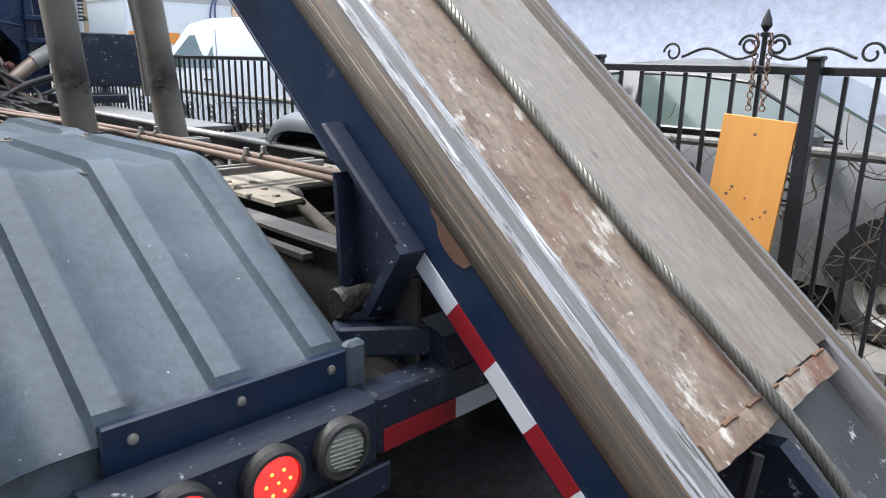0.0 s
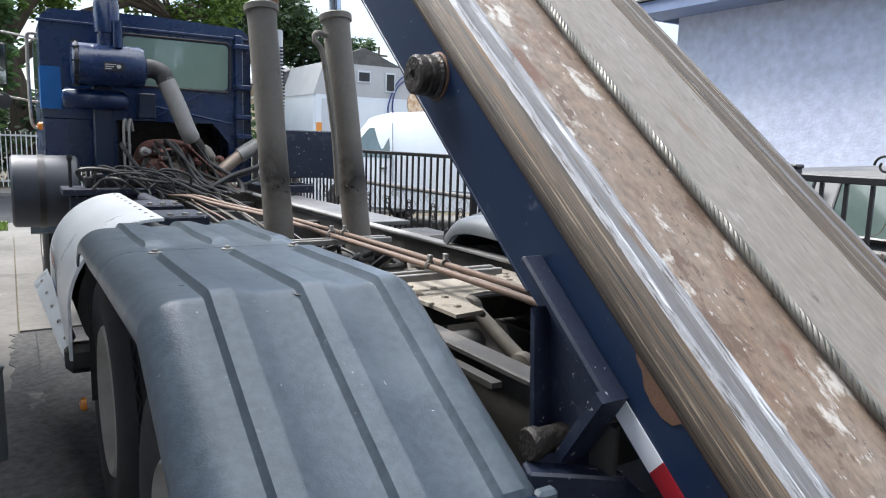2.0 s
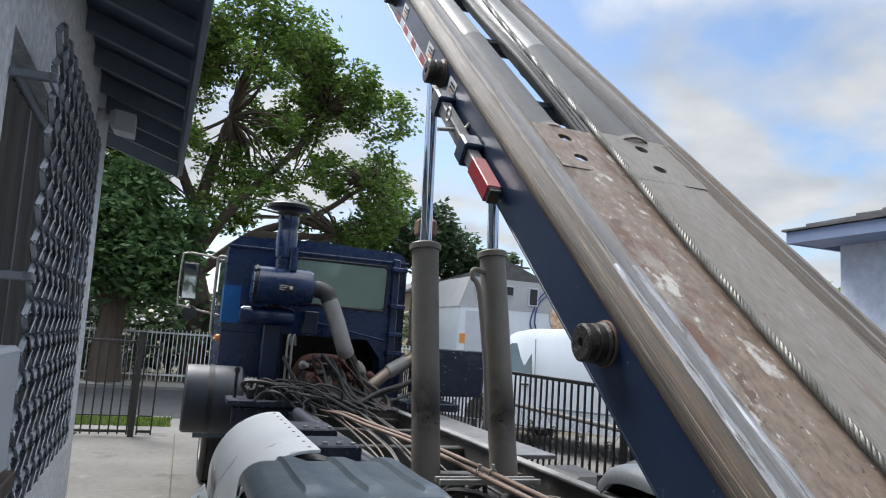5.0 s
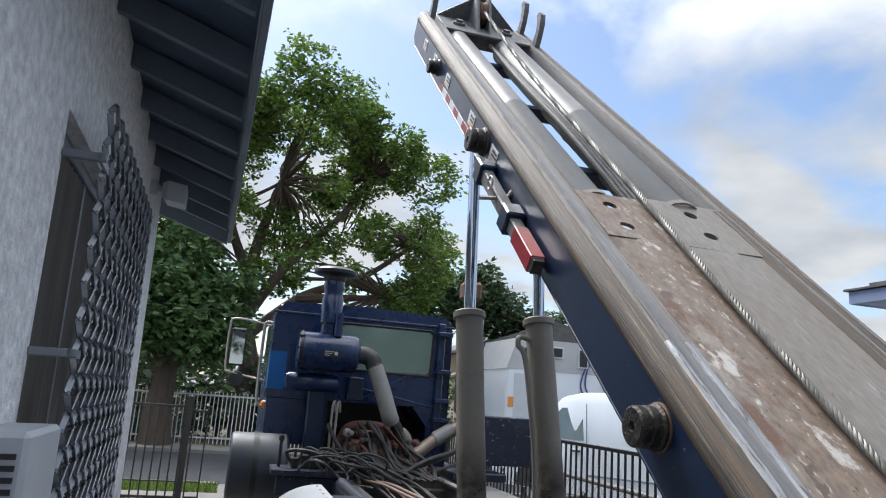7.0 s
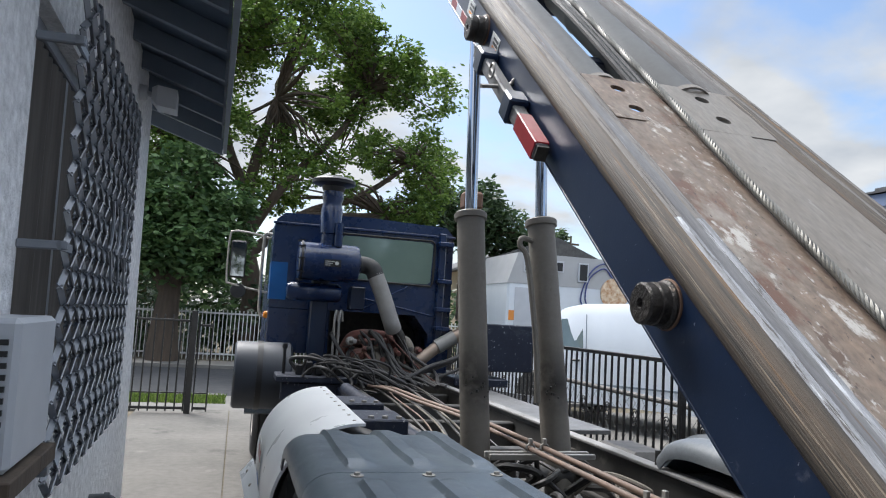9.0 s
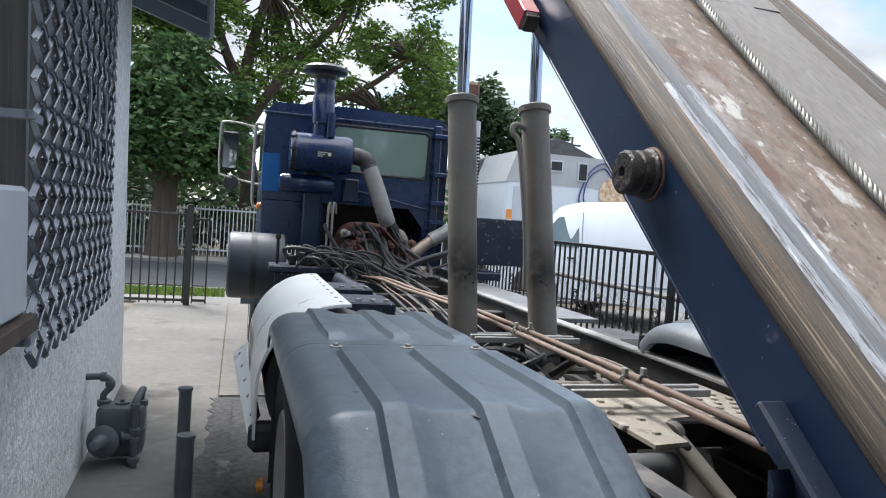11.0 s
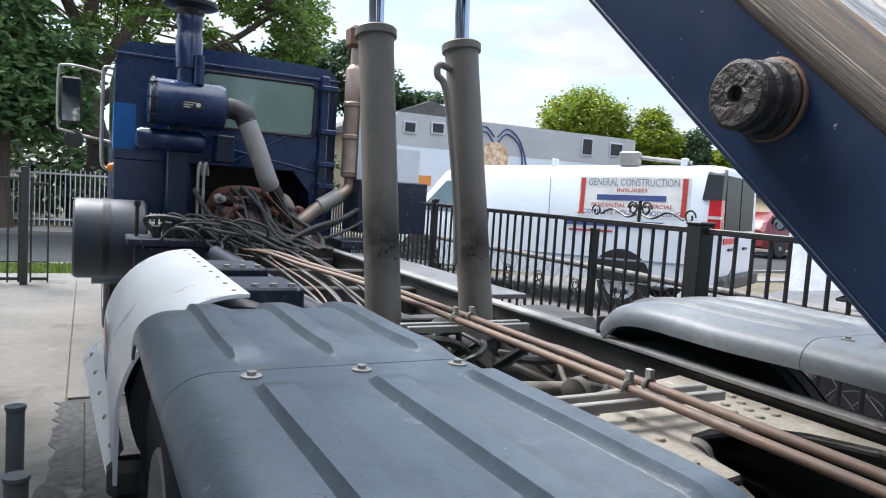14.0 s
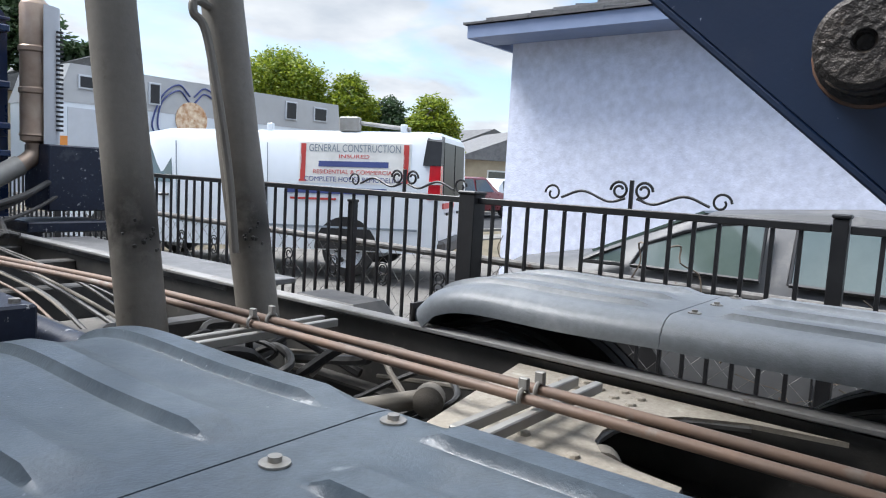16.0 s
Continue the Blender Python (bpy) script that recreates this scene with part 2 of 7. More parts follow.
def stained_barrel():
    """Cylinder paint with a band of oily grime round the height at which the hoses leak."""
    m = mat("oil_stained_cylinder_paint", (0.155, 0.140, 0.118), (0.185, 0.168, 0.142), 3, 0.55, bump=0.3, bscale=80, spots=[((0.09, 0.075, 0.06), 0.62, 5, 0.1)], fine=0.06)
    nt = m.node_tree
    bs = nt.nodes["Principled BSDF"]
    old = bs.inputs["Base Color"].links[0].from_socket
    tc, sp, ns = nt.nodes.new("ShaderNodeTexCoord"), nt.nodes.new("ShaderNodeSeparateXYZ"), nt.nodes.new("ShaderNodeTexNoise")
    ns.inputs["Scale"].default_value, ns.inputs["Detail"].default_value, ns.inputs["Roughness"].default_value = 7.0, 8, 0.65
    nt.links.new(tc.outputs["Object"], sp.inputs[0])
    nt.links.new(tc.outputs["Object"], ns.inputs["Vector"])
    band = nt.nodes.new("ShaderNodeValToRGB")
    rp = band.color_ramp
    rp.elements[0].position, rp.elements[0].color = 0.0, (0.1, 0.1, 0.1, 1)
    rp.elements[1].position, rp.elements[1].color = 1.0, (0, 0, 0, 1)
    e = rp.elements.new(0.42)
    e.color = (1, 1, 1, 1)
    rg = nt.nodes.new("ShaderNodeMapRange")
    rg.inputs["From Min"].default_value, rg.inputs["From Max"].default_value = STAIN_Z - 0.16, STAIN_Z + 0.28
    nt.links.new(sp.outputs["Z"], rg.inputs["Value"])
    nt.links.new(rg.outputs[0], band.inputs[0])
    mr, mu, mx = nt.nodes.new("ShaderNodeMapRange"), nt.nodes.new("ShaderNodeMath"), nt.nodes.new("ShaderNodeMix")
    mr.inputs["From Min"].default_value, mr.inputs["From Max"].default_value = 0.27, 0.50
    nt.links.new(ns.outputs["Fac"], mr.inputs["Value"])
    mu.operation = "MULTIPLY"
    nt.links.new(mr.outputs[0], mu.inputs[0])
    nt.links.new(band.outputs[0], mu.inputs[1])
    mx.data_type = "RGBA"
    nt.links.new(mu.outputs[0], mx.inputs["Factor"])
    nt.links.new(old, mx.inputs["A"])
    mx.inputs["B"].default_value = (0.022, 0.018, 0.014, 1)
    nt.links.new(mx.outputs["Result"], bs.inputs["Base Color"])
    return m


STAIN_Z = 1.33
STAIN = stained_barrel()
# oily grime on real parts, and the black of the sheet below the frame plate
OILY = mat("black_grime_and_dark_fill", (0.012, 0.011, 0.010), (0.045, 0.04, 0.032), 20, 0.5, bump=0.9, bscale=60)
CHROME = mat("polished_chrome_rod", (0.62, 0.65, 0.69), (0.58, 0.61, 0.66), 3, 0.1, 1.0, rvar=0.03)
COPPER = mat("dull_copper_tube", (0.20, 0.13, 0.092), (0.15, 0.11, 0.088), 7, 0.6, 0.1, bump=0.1,
             spots=[((0.22, 0.2, 0.18), 0.6, 5, 0.1)])
DRUM = mat("slate_drum_paint", (0.026, 0.032, 0.044), (0.036, 0.042, 0.055), 3, 0.5, bump=0.1, spots=[((0.07, 0.075, 0.08), 0.62, 4, 0.15)])
WEATHERED = mat("weathered_grey_fender_plastic", (0.15, 0.165, 0.18), (0.20, 0.215, 0.23), 3, 0.42, bump=0.2, bscale=120, spots=[((0.30, 0.315, 0.33), 0.56, 2.6, 0.2), ((0.09, 0.095, 0.10), 0.64, 6, 0.1)], fine=0.1)
FRAME = mat("dusty_black_chassis_paint", (0.035, 0.034, 0.033), (0.075, 0.07, 0.063), 4, 0.6, bump=0.2,
            spots=[((0.20, 0.18, 0.155), 0.60, 3, 0.16)])
PLATE = mat("dusty_pale_frame_plate", (0.36, 0.325, 0.27), (0.28, 0.25, 0.205), 4, 0.85, bump=0.35, bscale=50, spots=[((0.12, 0.105, 0.085), 0.63, 5, 0.08), ((0.45, 0.42, 0.36), 0.60, 9, 0.1)], fine=0.15)
RAILTOP = mat("worn_grey_rail_top", (0.30, 0.295, 0.29), (0.20, 0.195, 0.185), 5, 0.68, 0.05, bump=0.3, spec=0.3, spots=[((0.09, 0.06, 0.045), 0.62, 6, 0.08)])
PIPE_DULL = mat("dull_grey_side_deck", (0.15, 0.15, 0.152), (0.10, 0.10, 0.10), 3, 0.55, 0.1, bump=0.2, spots=[((0.26, 0.255, 0.25), 0.6, 5, 0.1)], fine=0.15)
DUSTY = mat("dust_covered_casting", (0.23, 0.205, 0.17), (0.15, 0.135, 0.112), 5, 0.85, bump=0.4, bscale=70,
            spots=[((0.05, 0.045, 0.04), 0.64, 6, 0.08)])
CASTING = mat("dusty_blue_grey_casting", (0.13, 0.145, 0.16), (0.18, 0.18, 0.175), 3, 0.7, bump=0.25, bscale=50, spots=[((0.28, 0.26, 0.225), 0.55, 3, 0.2), ((0.05, 0.055, 0.06), 0.64, 6, 0.1)], fine=0.1)
RUBBER = mat("tyre_rubber", (0.020, 0.020, 0.021), (0.035, 0.034, 0.033), 5, 0.75, bump=0.2, spots=[((0.06, 0.057, 0.052), 0.66, 5, 0.12)])
GROOVE = mat("dusty_tread_groove", (0.09, 0.088, 0.085), (0.06, 0.058, 0.055), 9, 0.9)
HOSE = mat("black_hose", (0.016, 0.016, 0.017), (0.05, 0.047, 0.043), 8, 0.55)
RIM = mat("cream_wheel_paint", (0.50, 0.47, 0.42), (0.36, 0.33, 0.29), 6, 0.55, bump=0.1, spots=[((0.12, 0.08, 0.06), 0.66, 8, 0.08)])
ALU = mat("white_coated_tank_cover", (0.72, 0.745, 0.76), (0.66, 0.68, 0.70), 2, 0.3, 0.0, rvar=0.08, spots=[((0.36, 0.35, 0.33), 0.68, 4, 0.15)])
BRIGHT = mat("zinc_bolt", (0.42, 0.40, 0.37), (0.28, 0.26, 0.23), 40, 0.45, 0.7)
PIPE_GREY = mat("grey_intake_pipe", (0.34, 0.33, 0.31), (0.24, 0.23, 0.21), 5, 0.5, 0.2, bump=0.1)
MUFFLER = mat("heat_stained_muffler", (0.42, 0.34, 0.27), (0.28, 0.20, 0.155), 5, 0.45, 0.6, bump=0.1)
ENGINE = mat("faded_red_engine", (0.20, 0.065, 0.05), (0.14, 0.085, 0.07), 9, 0.7, bump=0.4, spots=[((0.05, 0.045, 0.04), 0.6, 9, 0.08)])
RED_TAPE = mat("red_reflective_tape", (0.27, 0.010, 0.017), (0.22, 0.010, 0.016), 12, 0.35, spots=[((0.5, 0.2, 0.2), 0.75, 40, 0.02)])
WHITE_TAPE = mat("white_reflective_tape", (0.62, 0.65, 0.70), (0.55, 0.58, 0.62), 12, 0.35, spots=[((0.2, 0.2, 0.2), 0.73, 30, 0.02)])
LAMP_RED = glow("lit_red_lens", (1.0, 0.012, 0.010), 1.5, (0.5, 0.01, 0.01))
LAMP_LED = glow("lit_orange_diode", (1.0, 0.14, 0.03), 2.0)
LAMP_GREY = mat("clear_grey_lens", (0.25, 0.26, 0.22), (0.18, 0.19, 0.17), 60, 0.2, coat=0.5)
BLACK = mat("black_satin_paint", (0.010, 0.010, 0.011), (0.018, 0.018, 0.019), 8, 0.4, bump=0.08)
AMBER = mat("amber_lens", (0.85, 0.28, 0.02), None, 20, 0.25, coat=0.5)
CAB_GLASS = mat("green_tinted_cab_glass", (0.15, 0.215, 0.185), (0.18, 0.25, 0.215), 2, 0.04, spec=1.0, coat=1.0, rvar=0.01)
CAR_GLASS = mat("green_tinted_car_glass", (0.05, 0.075, 0.066), (0.09, 0.12, 0.108), 2, 0.05, spec=0.9, coat=1.0, rvar=0.03)
DARK_GLASS = mat("dark_window_glass", (0.03, 0.035, 0.035), (0.05, 0.055, 0.05), 3, 0.08, spec=0.8, coat=0.8, rvar=0.03)
VAN_GLASS = mat("black_van_glass", (0.008, 0.010, 0.010), (0.015, 0.018, 0.017), 3, 0.30, spec=0.12, rvar=0.03)
MIRROR = mat("mirror_glass", (0.55, 0.6, 0.62), None, 2, 0.03, 1.0, rvar=0.01)
WHITE_PAINT = mat("white_van_paint", (0.66, 0.70, 0.74), (0.61, 0.65, 0.69), 2, 0.3, coat=0.3, rvar=0.06)
TRUCK_GREY = mat("grey_box_paint", (0.42, 0.425, 0.43), (0.36, 0.365, 0.37), 1.5, 0.6)
CAR_GREY = mat("dark_grey_car_paint", (0.085, 0.087, 0.092), (0.115, 0.117, 0.12), 3, 0.45, spec=0.3, coat=0.0, spots=[((0.24, 0.23, 0.215), 0.54, 2, 0.25)])
RED_CAR = mat("dark_red_car_paint", (0.16, 0.015, 0.02), None, 3, 0.3, coat=0.4)
LIGHT_RED = mat("red_tail_lens", (0.55, 0.012, 0.02), (0.45, 0.01, 0.018), 12, 0.2, coat=0.6)
STUCCO = mat("white_rough_stucco", (0.80, 0.805, 0.81), (0.70, 0.705, 0.71), 1.3, 0.95, bump=1.0, bscale=32, bdist=0.014, fine=0.22, spots=[((0.58, 0.57, 0.56), 0.66, 1.4, 0.2)])
PURPLE = mat("lavender_stucco", (0.60, 0.635, 0.76), (0.66, 0.69, 0.79), 0.7, 0.95, bump=0.9, bscale=26, bdist=0.007, fine=0.12, spots=[((0.60, 0.62, 0.70), 0.64, 0.9, 0.25)])
SLATE_WOOD = mat("slate_blue_painted_wood", (0.075, 0.105, 0.15), (0.055, 0.08, 0.12), 3, 0.6, bump=0.3, stretch=(0.4, 3, 3))
FASCIA = mat("blue_grey_fascia_paint", (0.20, 0.25, 0.38), (0.17, 0.22, 0.34), 3, 0.6, bump=0.15)
TRIM_BLUE = mat("grey_blue_barge_paint", (0.15, 0.185, 0.23), (0.125, 0.16, 0.205), 3, 0.55, bump=0.1)
GRILLE = mat("silver_grey_grille_paint", (0.27, 0.285, 0.31), (0.21, 0.225, 0.25), 5, 0.4, 0.3, bump=0.15, spots=[((0.08, 0.08, 0.085), 0.66, 9, 0.08)])
SHINGLE = mat("grey_shingle", (0.14, 0.14, 0.142), (0.09, 0.09, 0.093), 4, 0.95, bump=0.8, bscale=50, fine=0.2, rand=0.25)
AC_WHITE = mat("off_white_enamel", (0.50, 0.52, 0.55), (0.45, 0.47, 0.50), 3, 0.5)
CURTAIN = mat("grey_brown_curtain", (0.16, 0.145, 0.13), (0.11, 0.10, 0.09), 6, 0.9, stretch=(3, 8, 0.4))
CONCRETE = mat("worn_driveway_concrete", (0.185, 0.176, 0.162), (0.135, 0.13, 0.121), 0.9, 0.9, bump=0.5, bscale=45, fine=0.10, spec=0.12,
               spots=[((0.085, 0.082, 0.078), 0.57, 0.8, 0.10), ((0.26, 0.248, 0.228), 0.62, 2.2, 0.15), ((0.08, 0.078, 0.075), 0.70, 6, 0.05)])
ASPHALT = mat("cracked_asphalt", (0.060, 0.060, 0.062), (0.095, 0.093, 0.09), 1.6, 0.95, bump=1.0, bscale=60, fine=0.3, spec=0.12,
              spots=[((0.19, 0.185, 0.175), 0.62, 3.0, 0.1)])
STREET = mat("street_asphalt", (0.045, 0.047, 0.051), (0.062, 0.063, 0.066), 0.5, 0.9, bump=0.4, bscale=50, fine=0.12, spec=0.1)
SOIL = mat("dry_yard_soil", (0.17, 0.145, 0.11), (0.11, 0.10, 0.07), 0.8, 0.95, bump=0.6, bscale=30, fine=0.2, spec=0.1)
KERB = mat("kerb_concrete", (0.20, 0.193, 0.18), (0.15, 0.146, 0.138), 1.5, 0.9, bump=0.3, spec=0.12)
IRON = mat("black_iron_paint", (0.008, 0.008, 0.009), (0.016, 0.016, 0.017), 9, 0.4, bump=0.1)
WHITE_IRON = mat("white_iron_paint", (0.68, 0.68, 0.66), None, 9, 0.5)
GALV = mat("galvanised_wire", (0.21, 0.205, 0.195), (0.13, 0.12, 0.11), 20, 0.65, 0.2, spots=[((0.10, 0.075, 0.06), 0.6, 14, 0.06)])
PLY = mat("orange_plywood", (0.62, 0.29, 0.07), (0.52, 0.235, 0.05), 2, 0.65, bump=0.15, stretch=(4, 4, 0.5),
          spots=[((0.30, 0.14, 0.045), 0.70, 9, 0.04)])
TWIG = mat("dry_vine_twig", (0.19, 0.155, 0.12), (0.12, 0.095, 0.07), 20, 0.9)
BARK = mat("brown_bark", (0.115, 0.085, 0.062), (0.065, 0.05, 0.038), 2.5, 0.95, bump=1.0, bscale=9, stretch=(3, 3, 0.5))
LEAF_A = leaf_mat("feathery_green_leaves", (0.045, 0.10, 0.020), (0.19, 0.29, 0.055))
LEAF_B = leaf_mat("glossy_dark_leaves", (0.04, 0.092, 0.033), (0.15, 0.245, 0.085))
LEAF_C = leaf_mat("dull_dark_leaves", (0.03, 0.06, 0.028), (0.075, 0.12, 0.05))
LEAF_D = leaf_mat("yellow_green_leaves", (0.09, 0.15, 0.014), (0.30, 0.35, 0.03))
GRASS = leaf_mat("lawn_blades", (0.06, 0.11, 0.02), (0.17, 0.24, 0.05))
METER = mat("grey_meter_paint", (0.105, 0.118, 0.13), (0.075, 0.083, 0.09), 8, 0.55, bump=0.2, spots=[((0.2, 0.2, 0.2), 0.68, 12, 0.05)])
TAN = mat("tan_house_wall", (0.42, 0.35, 0.25), None, 2, 0.9)
SIGN_CREAM = mat("cream_sign_vinyl", (0.76, 0.75, 0.71), None, 3, 0.5)
INK_BLUE = mat("blue_vinyl", (0.05, 0.07, 0.22), None, 3, 0.5)
INK_GREY = mat("slate_vinyl", (0.22, 0.26, 0.30), None, 3, 0.5)
INK_RED = mat("red_vinyl", (0.50, 0.05, 0.04), None, 3, 0.5)
ORANGE = mat("orange_vinyl", (0.75, 0.28, 0.05), None, 3, 0.5)
STICKER = mat("white_sticker", (0.6, 0.6, 0.58), None, 20, 0.5)


# ---------- mesh helpers
class Mesh:
    """Collects vertices and faces in metres; m is the pose that the object takes."""

    def __init__(self, m=None):
        self.v, self.f, self.m = [], [], m or Matrix()

    def add(self, verts, faces):
        n = len(self.v)
        self.v += [tuple(p) for p in verts]
        self.f += [tuple(i + n for i in q) for q in faces]
        return self

    def box(self, lo, hi, b=0.0, m=None):
        (x0, y0, z0), (x1, y1, z1) = lo, hi
        b = min(b, 0.45 * min(x1 - x0, y1 - y0, z1 - z0))
        if b <= 0:
            vs = [(x, y, z) for z in (z0, z1) for y in (y0, y1) for x in (x0, x1)]
            fs = [(0, 2, 3, 1), (4, 5, 7, 6), (0, 1, 5, 4), (2, 6, 7, 3), (0, 4, 6, 2), (1, 3, 7, 5)]
        else:
            vs, fs, idx = [], [], {}
            for sx in (0, 1):
                for sy in (0, 1):
                    for sz in (0, 1):
                        X, Y, Z = (x0, x1)[sx], (y0, y1)[sy], (z0, z1)[sz]
                        dx, dy, dz = (b, -b)[sx], (b, -b)[sy], (b, -b)[sz]
                        for k, p in enumerate(((X, Y + dy, Z + dz), (X + dx, Y, Z + dz), (X + dx, Y + dy, Z))):
                            idx[sx, sy, sz, k] = len(vs)
                            vs.append(p)
            I = lambda *a: idx[a]
            fs += [(I(0, 0, 0, 0), I(0, 0, 1, 0), I(0, 1, 1, 0), I(0, 1, 0, 0)), (I(1, 0, 0, 0), I(1, 1, 0, 0), I(1, 1, 1, 0), I(1, 0, 1, 0)),
                   (I(0, 0, 0, 1), I(1, 0, 0, 1), I(1, 0, 1, 1), I(0, 0, 1, 1)), (I(0, 1, 0, 1), I(0, 1, 1, 1), I(1, 1, 1, 1), I(1, 1, 0, 1)),
                   (I(0, 0, 0, 2), I(0, 1, 0, 2), I(1, 1, 0, 2), I(1, 0, 0, 2)), (I(0, 0, 1, 2), I(1, 0, 1, 2), I(1, 1, 1, 2), I(0, 1, 1, 2))]
            for a in (0, 1):
                for c in (0, 1):
                    fs += [(I(a, c, 0, 0), I(a, c, 0, 1), I(a, c, 1, 1), I(a, c, 1, 0)),
                           (I(a, 0, c, 0), I(a, 0, c, 2), I(a, 1, c, 2), I(a, 1, c, 0)),
                           (I(0, a, c, 1), I(0, a, c, 2), I(1, a, c, 2), I(1, a, c, 1))]
                    for d in (0, 1):
                        fs.append((I(a, c, d, 0), I(a, c, d, 1), I(a, c, d, 2)))
        if m:
            vs = [tuple(m @ Vector(p)) for p in vs]
        return self.add(vs, fs)

    def beam(self, a, b, w, h, up=(0, 0, 1), bev=0.0):
        """A bar from a to b, w wide and h high, centred on its line."""
        a, b = Vector(a), Vector(b)
        y = (b - a).normalized()
        x = y.cross(Vector(up)).normalized()
        z = x.cross(y)
        m = Matrix((x, y, z)).transposed().to_4x4()
        m.translation = a
        return self.box((-w / 2, 0, -h / 2), (w / 2, (b - a).length, h / 2), bev, m)

    def sweep(self, pts, r, n=10, caps=True, radii=None):
        pts = [Vector(p) for p in pts]
        vs, fs = [], []
        t0 = (pts[1] - pts[0]).normalized()
        ref = t0.orthogonal().normalized()
        for i, p in enumerate(pts):
            t = (pts[min(i + 1, len(pts) - 1)] - pts[max(i - 1, 0)]).normalized()
            ref = (ref - t * ref.dot(t)).normalized()
            bi = t.cross(ref)
            rr = radii[i] if radii else r
            for k in range(n):
                a = 2 * math.pi * k / n
                vs.append(tuple(p + (ref * math.cos(a) + bi * math.sin(a)) * rr))
        for i in range(len(pts) - 1):
            for k in range(n):
                fs.append((i * n + k, i * n + (k + 1) % n, (i + 1) * n + (k + 1) % n, (i + 1) * n + k))
        if caps:
            fs += [tuple(range(n))[::-1], tuple(range((len(pts) - 1) * n, len(pts) * n))]
        return self.add(vs, fs)

    def rod(self, a, b, r, n=16, r2=None):
        return self.sweep([a, b], r, n, radii=[r, r if r2 is None else r2])

    def lathe(self, a, axis, prof, n=32, closed=False):
        """prof: (along, radius) pairs, turned round the axis from the point a."""
        a, t = Vector(a), Vector(axis).normalized()
        u = t.orthogonal().normalized()
        w = t.cross(u)
        vs, fs = [], []
        for s, r in prof:
            for k in range(n):
                g = 2 * math.pi * k / n
                vs.append(tuple(a + t * s + (u * math.cos(g) + w * math.sin(g)) * r))
        P = len(prof)
        for i in range(P if closed else P - 1):
            j = (i + 1) % P
            for k in range(n):
                fs.append((i * n + k, i * n + (k + 1) % n, j * n + (k + 1) % n, j * n + k))
        if not closed:
            fs += [tuple(range(n))[::-1], tuple(range((P - 1) * n, P * n))]
        return self.add(vs, fs)

    def prism(self, poly, d):
        """poly: points of a flat outline; d: the vector by which it is drawn out."""
        n, d = len(poly), Vector(d)
        vs = [tuple(p) for p in poly] + [tuple(Vector(p) + d) for p in poly]
        fs = [tuple(range(n))[::-1], tuple(range(n, 2 * n))] + [(i, (i + 1) % n, n + (i + 1) % n, n + i) for i in range(n)]
        return self.add(vs, fs)

    def loft(self, rings, caps=True, closed=True):
        n = len(rings[0])
        vs = [p for r in rings for p in r]
        fs = []
        for i in range(len(rings) - 1):
            for k in range(n if closed else n - 1):
                fs.append((i * n + k, i * n + (k + 1) % n, (i + 1) * n + (k + 1) % n, (i + 1) * n + k))
        if caps:
            fs += [tuple(range(n))[::-1], tuple(range((len(rings) - 1) * n, len(rings) * n))]
        return self.add(vs, fs)


def obj(name, me, material, smooth=True, angle=35):
    data = bpy.data.meshes.new(name)
    data.from_pydata(me.v, [], me.f)
    bm = bmesh.new()
    bm.from_mesh(data)
    if len(bm.faces) < 30000:
        bmesh.ops.recalc_face_normals(bm, faces=bm.faces)
    bm.to_mesh(data)
    bm.free()
    data.materials.append(material)
    if smooth:
        data.shade_smooth()
        data.set_sharp_from_angle(angle=radians(angle))
    ob = new(name, data)
    ob.matrix_basis = me.m
    return ob


def world_inv(parent):
    m = parent.matrix_basis.copy()
    p = parent
    while p.parent:
        m = p.parent.matrix_basis @ p.matrix_parent_inverse @ m
        p = p.parent
    return m.inverted()


def part(name, me, material, parent, label="", smooth=True, angle=35):
    ob = obj(name, me, material, smooth, angle)
    ob.parent = parent
    ob.matrix_parent_inverse = world_inv(parent)
    if label:
        tagged(ob, label)
    return ob


def shared(name, data, m, parent):
    """One more object on mesh data that exists already."""
    ob = new(name, data)
    ob.parent = parent
    ob.matrix_parent_inverse = world_inv(parent)
    ob.matrix_basis = m
    return ob


def thing(name, at, label, category, group="", kind=""):
    ob = new(name)
    ob.empty_display_size = 0.2
    ob.location = at
    return tagged(ob, label, category, group, kind)


def setting(name, me, material, label, smooth=False, kind="structure"):
    return tagged(obj(name, me, material, smooth), label, "", "", kind)


def arc(c, r, a0, a1, n, plane="xz"):
    out = []
    for i in range(n + 1):
        a = radians(a0 + (a1 - a0) * i / n)
        p, q = r * math.cos(a), r * math.sin(a)
        out.append({"xz": (c[0] + p, c[1], c[2] + q), "yz": (c[0], c[1] + p, c[2] + q), "xy": (c[0] + p, c[1] + q, c[2])}[plane])
    return out


def curve_pts(ctrl, n=8):
    """A smooth line through the points given."""
    P = [Vector(p) for p in ctrl]
    P = [P[0] * 2 - P[1]] + P + [P[-1] * 2 - P[-2]]
    out = []
    for i in range(1, len(P) - 2):
        for k in range(n):
            t = k / n
            a, b, c, d = P[i - 1], P[i], P[i + 1], P[i + 2]
            out.append(0.5 * ((2 * b) + (c - a) * t + (2 * a - 5 * b + 4 * c - d) * t * t + (3 * b - a - 3 * c + d) * t ** 3))
    out.append(P[-2])
    return out


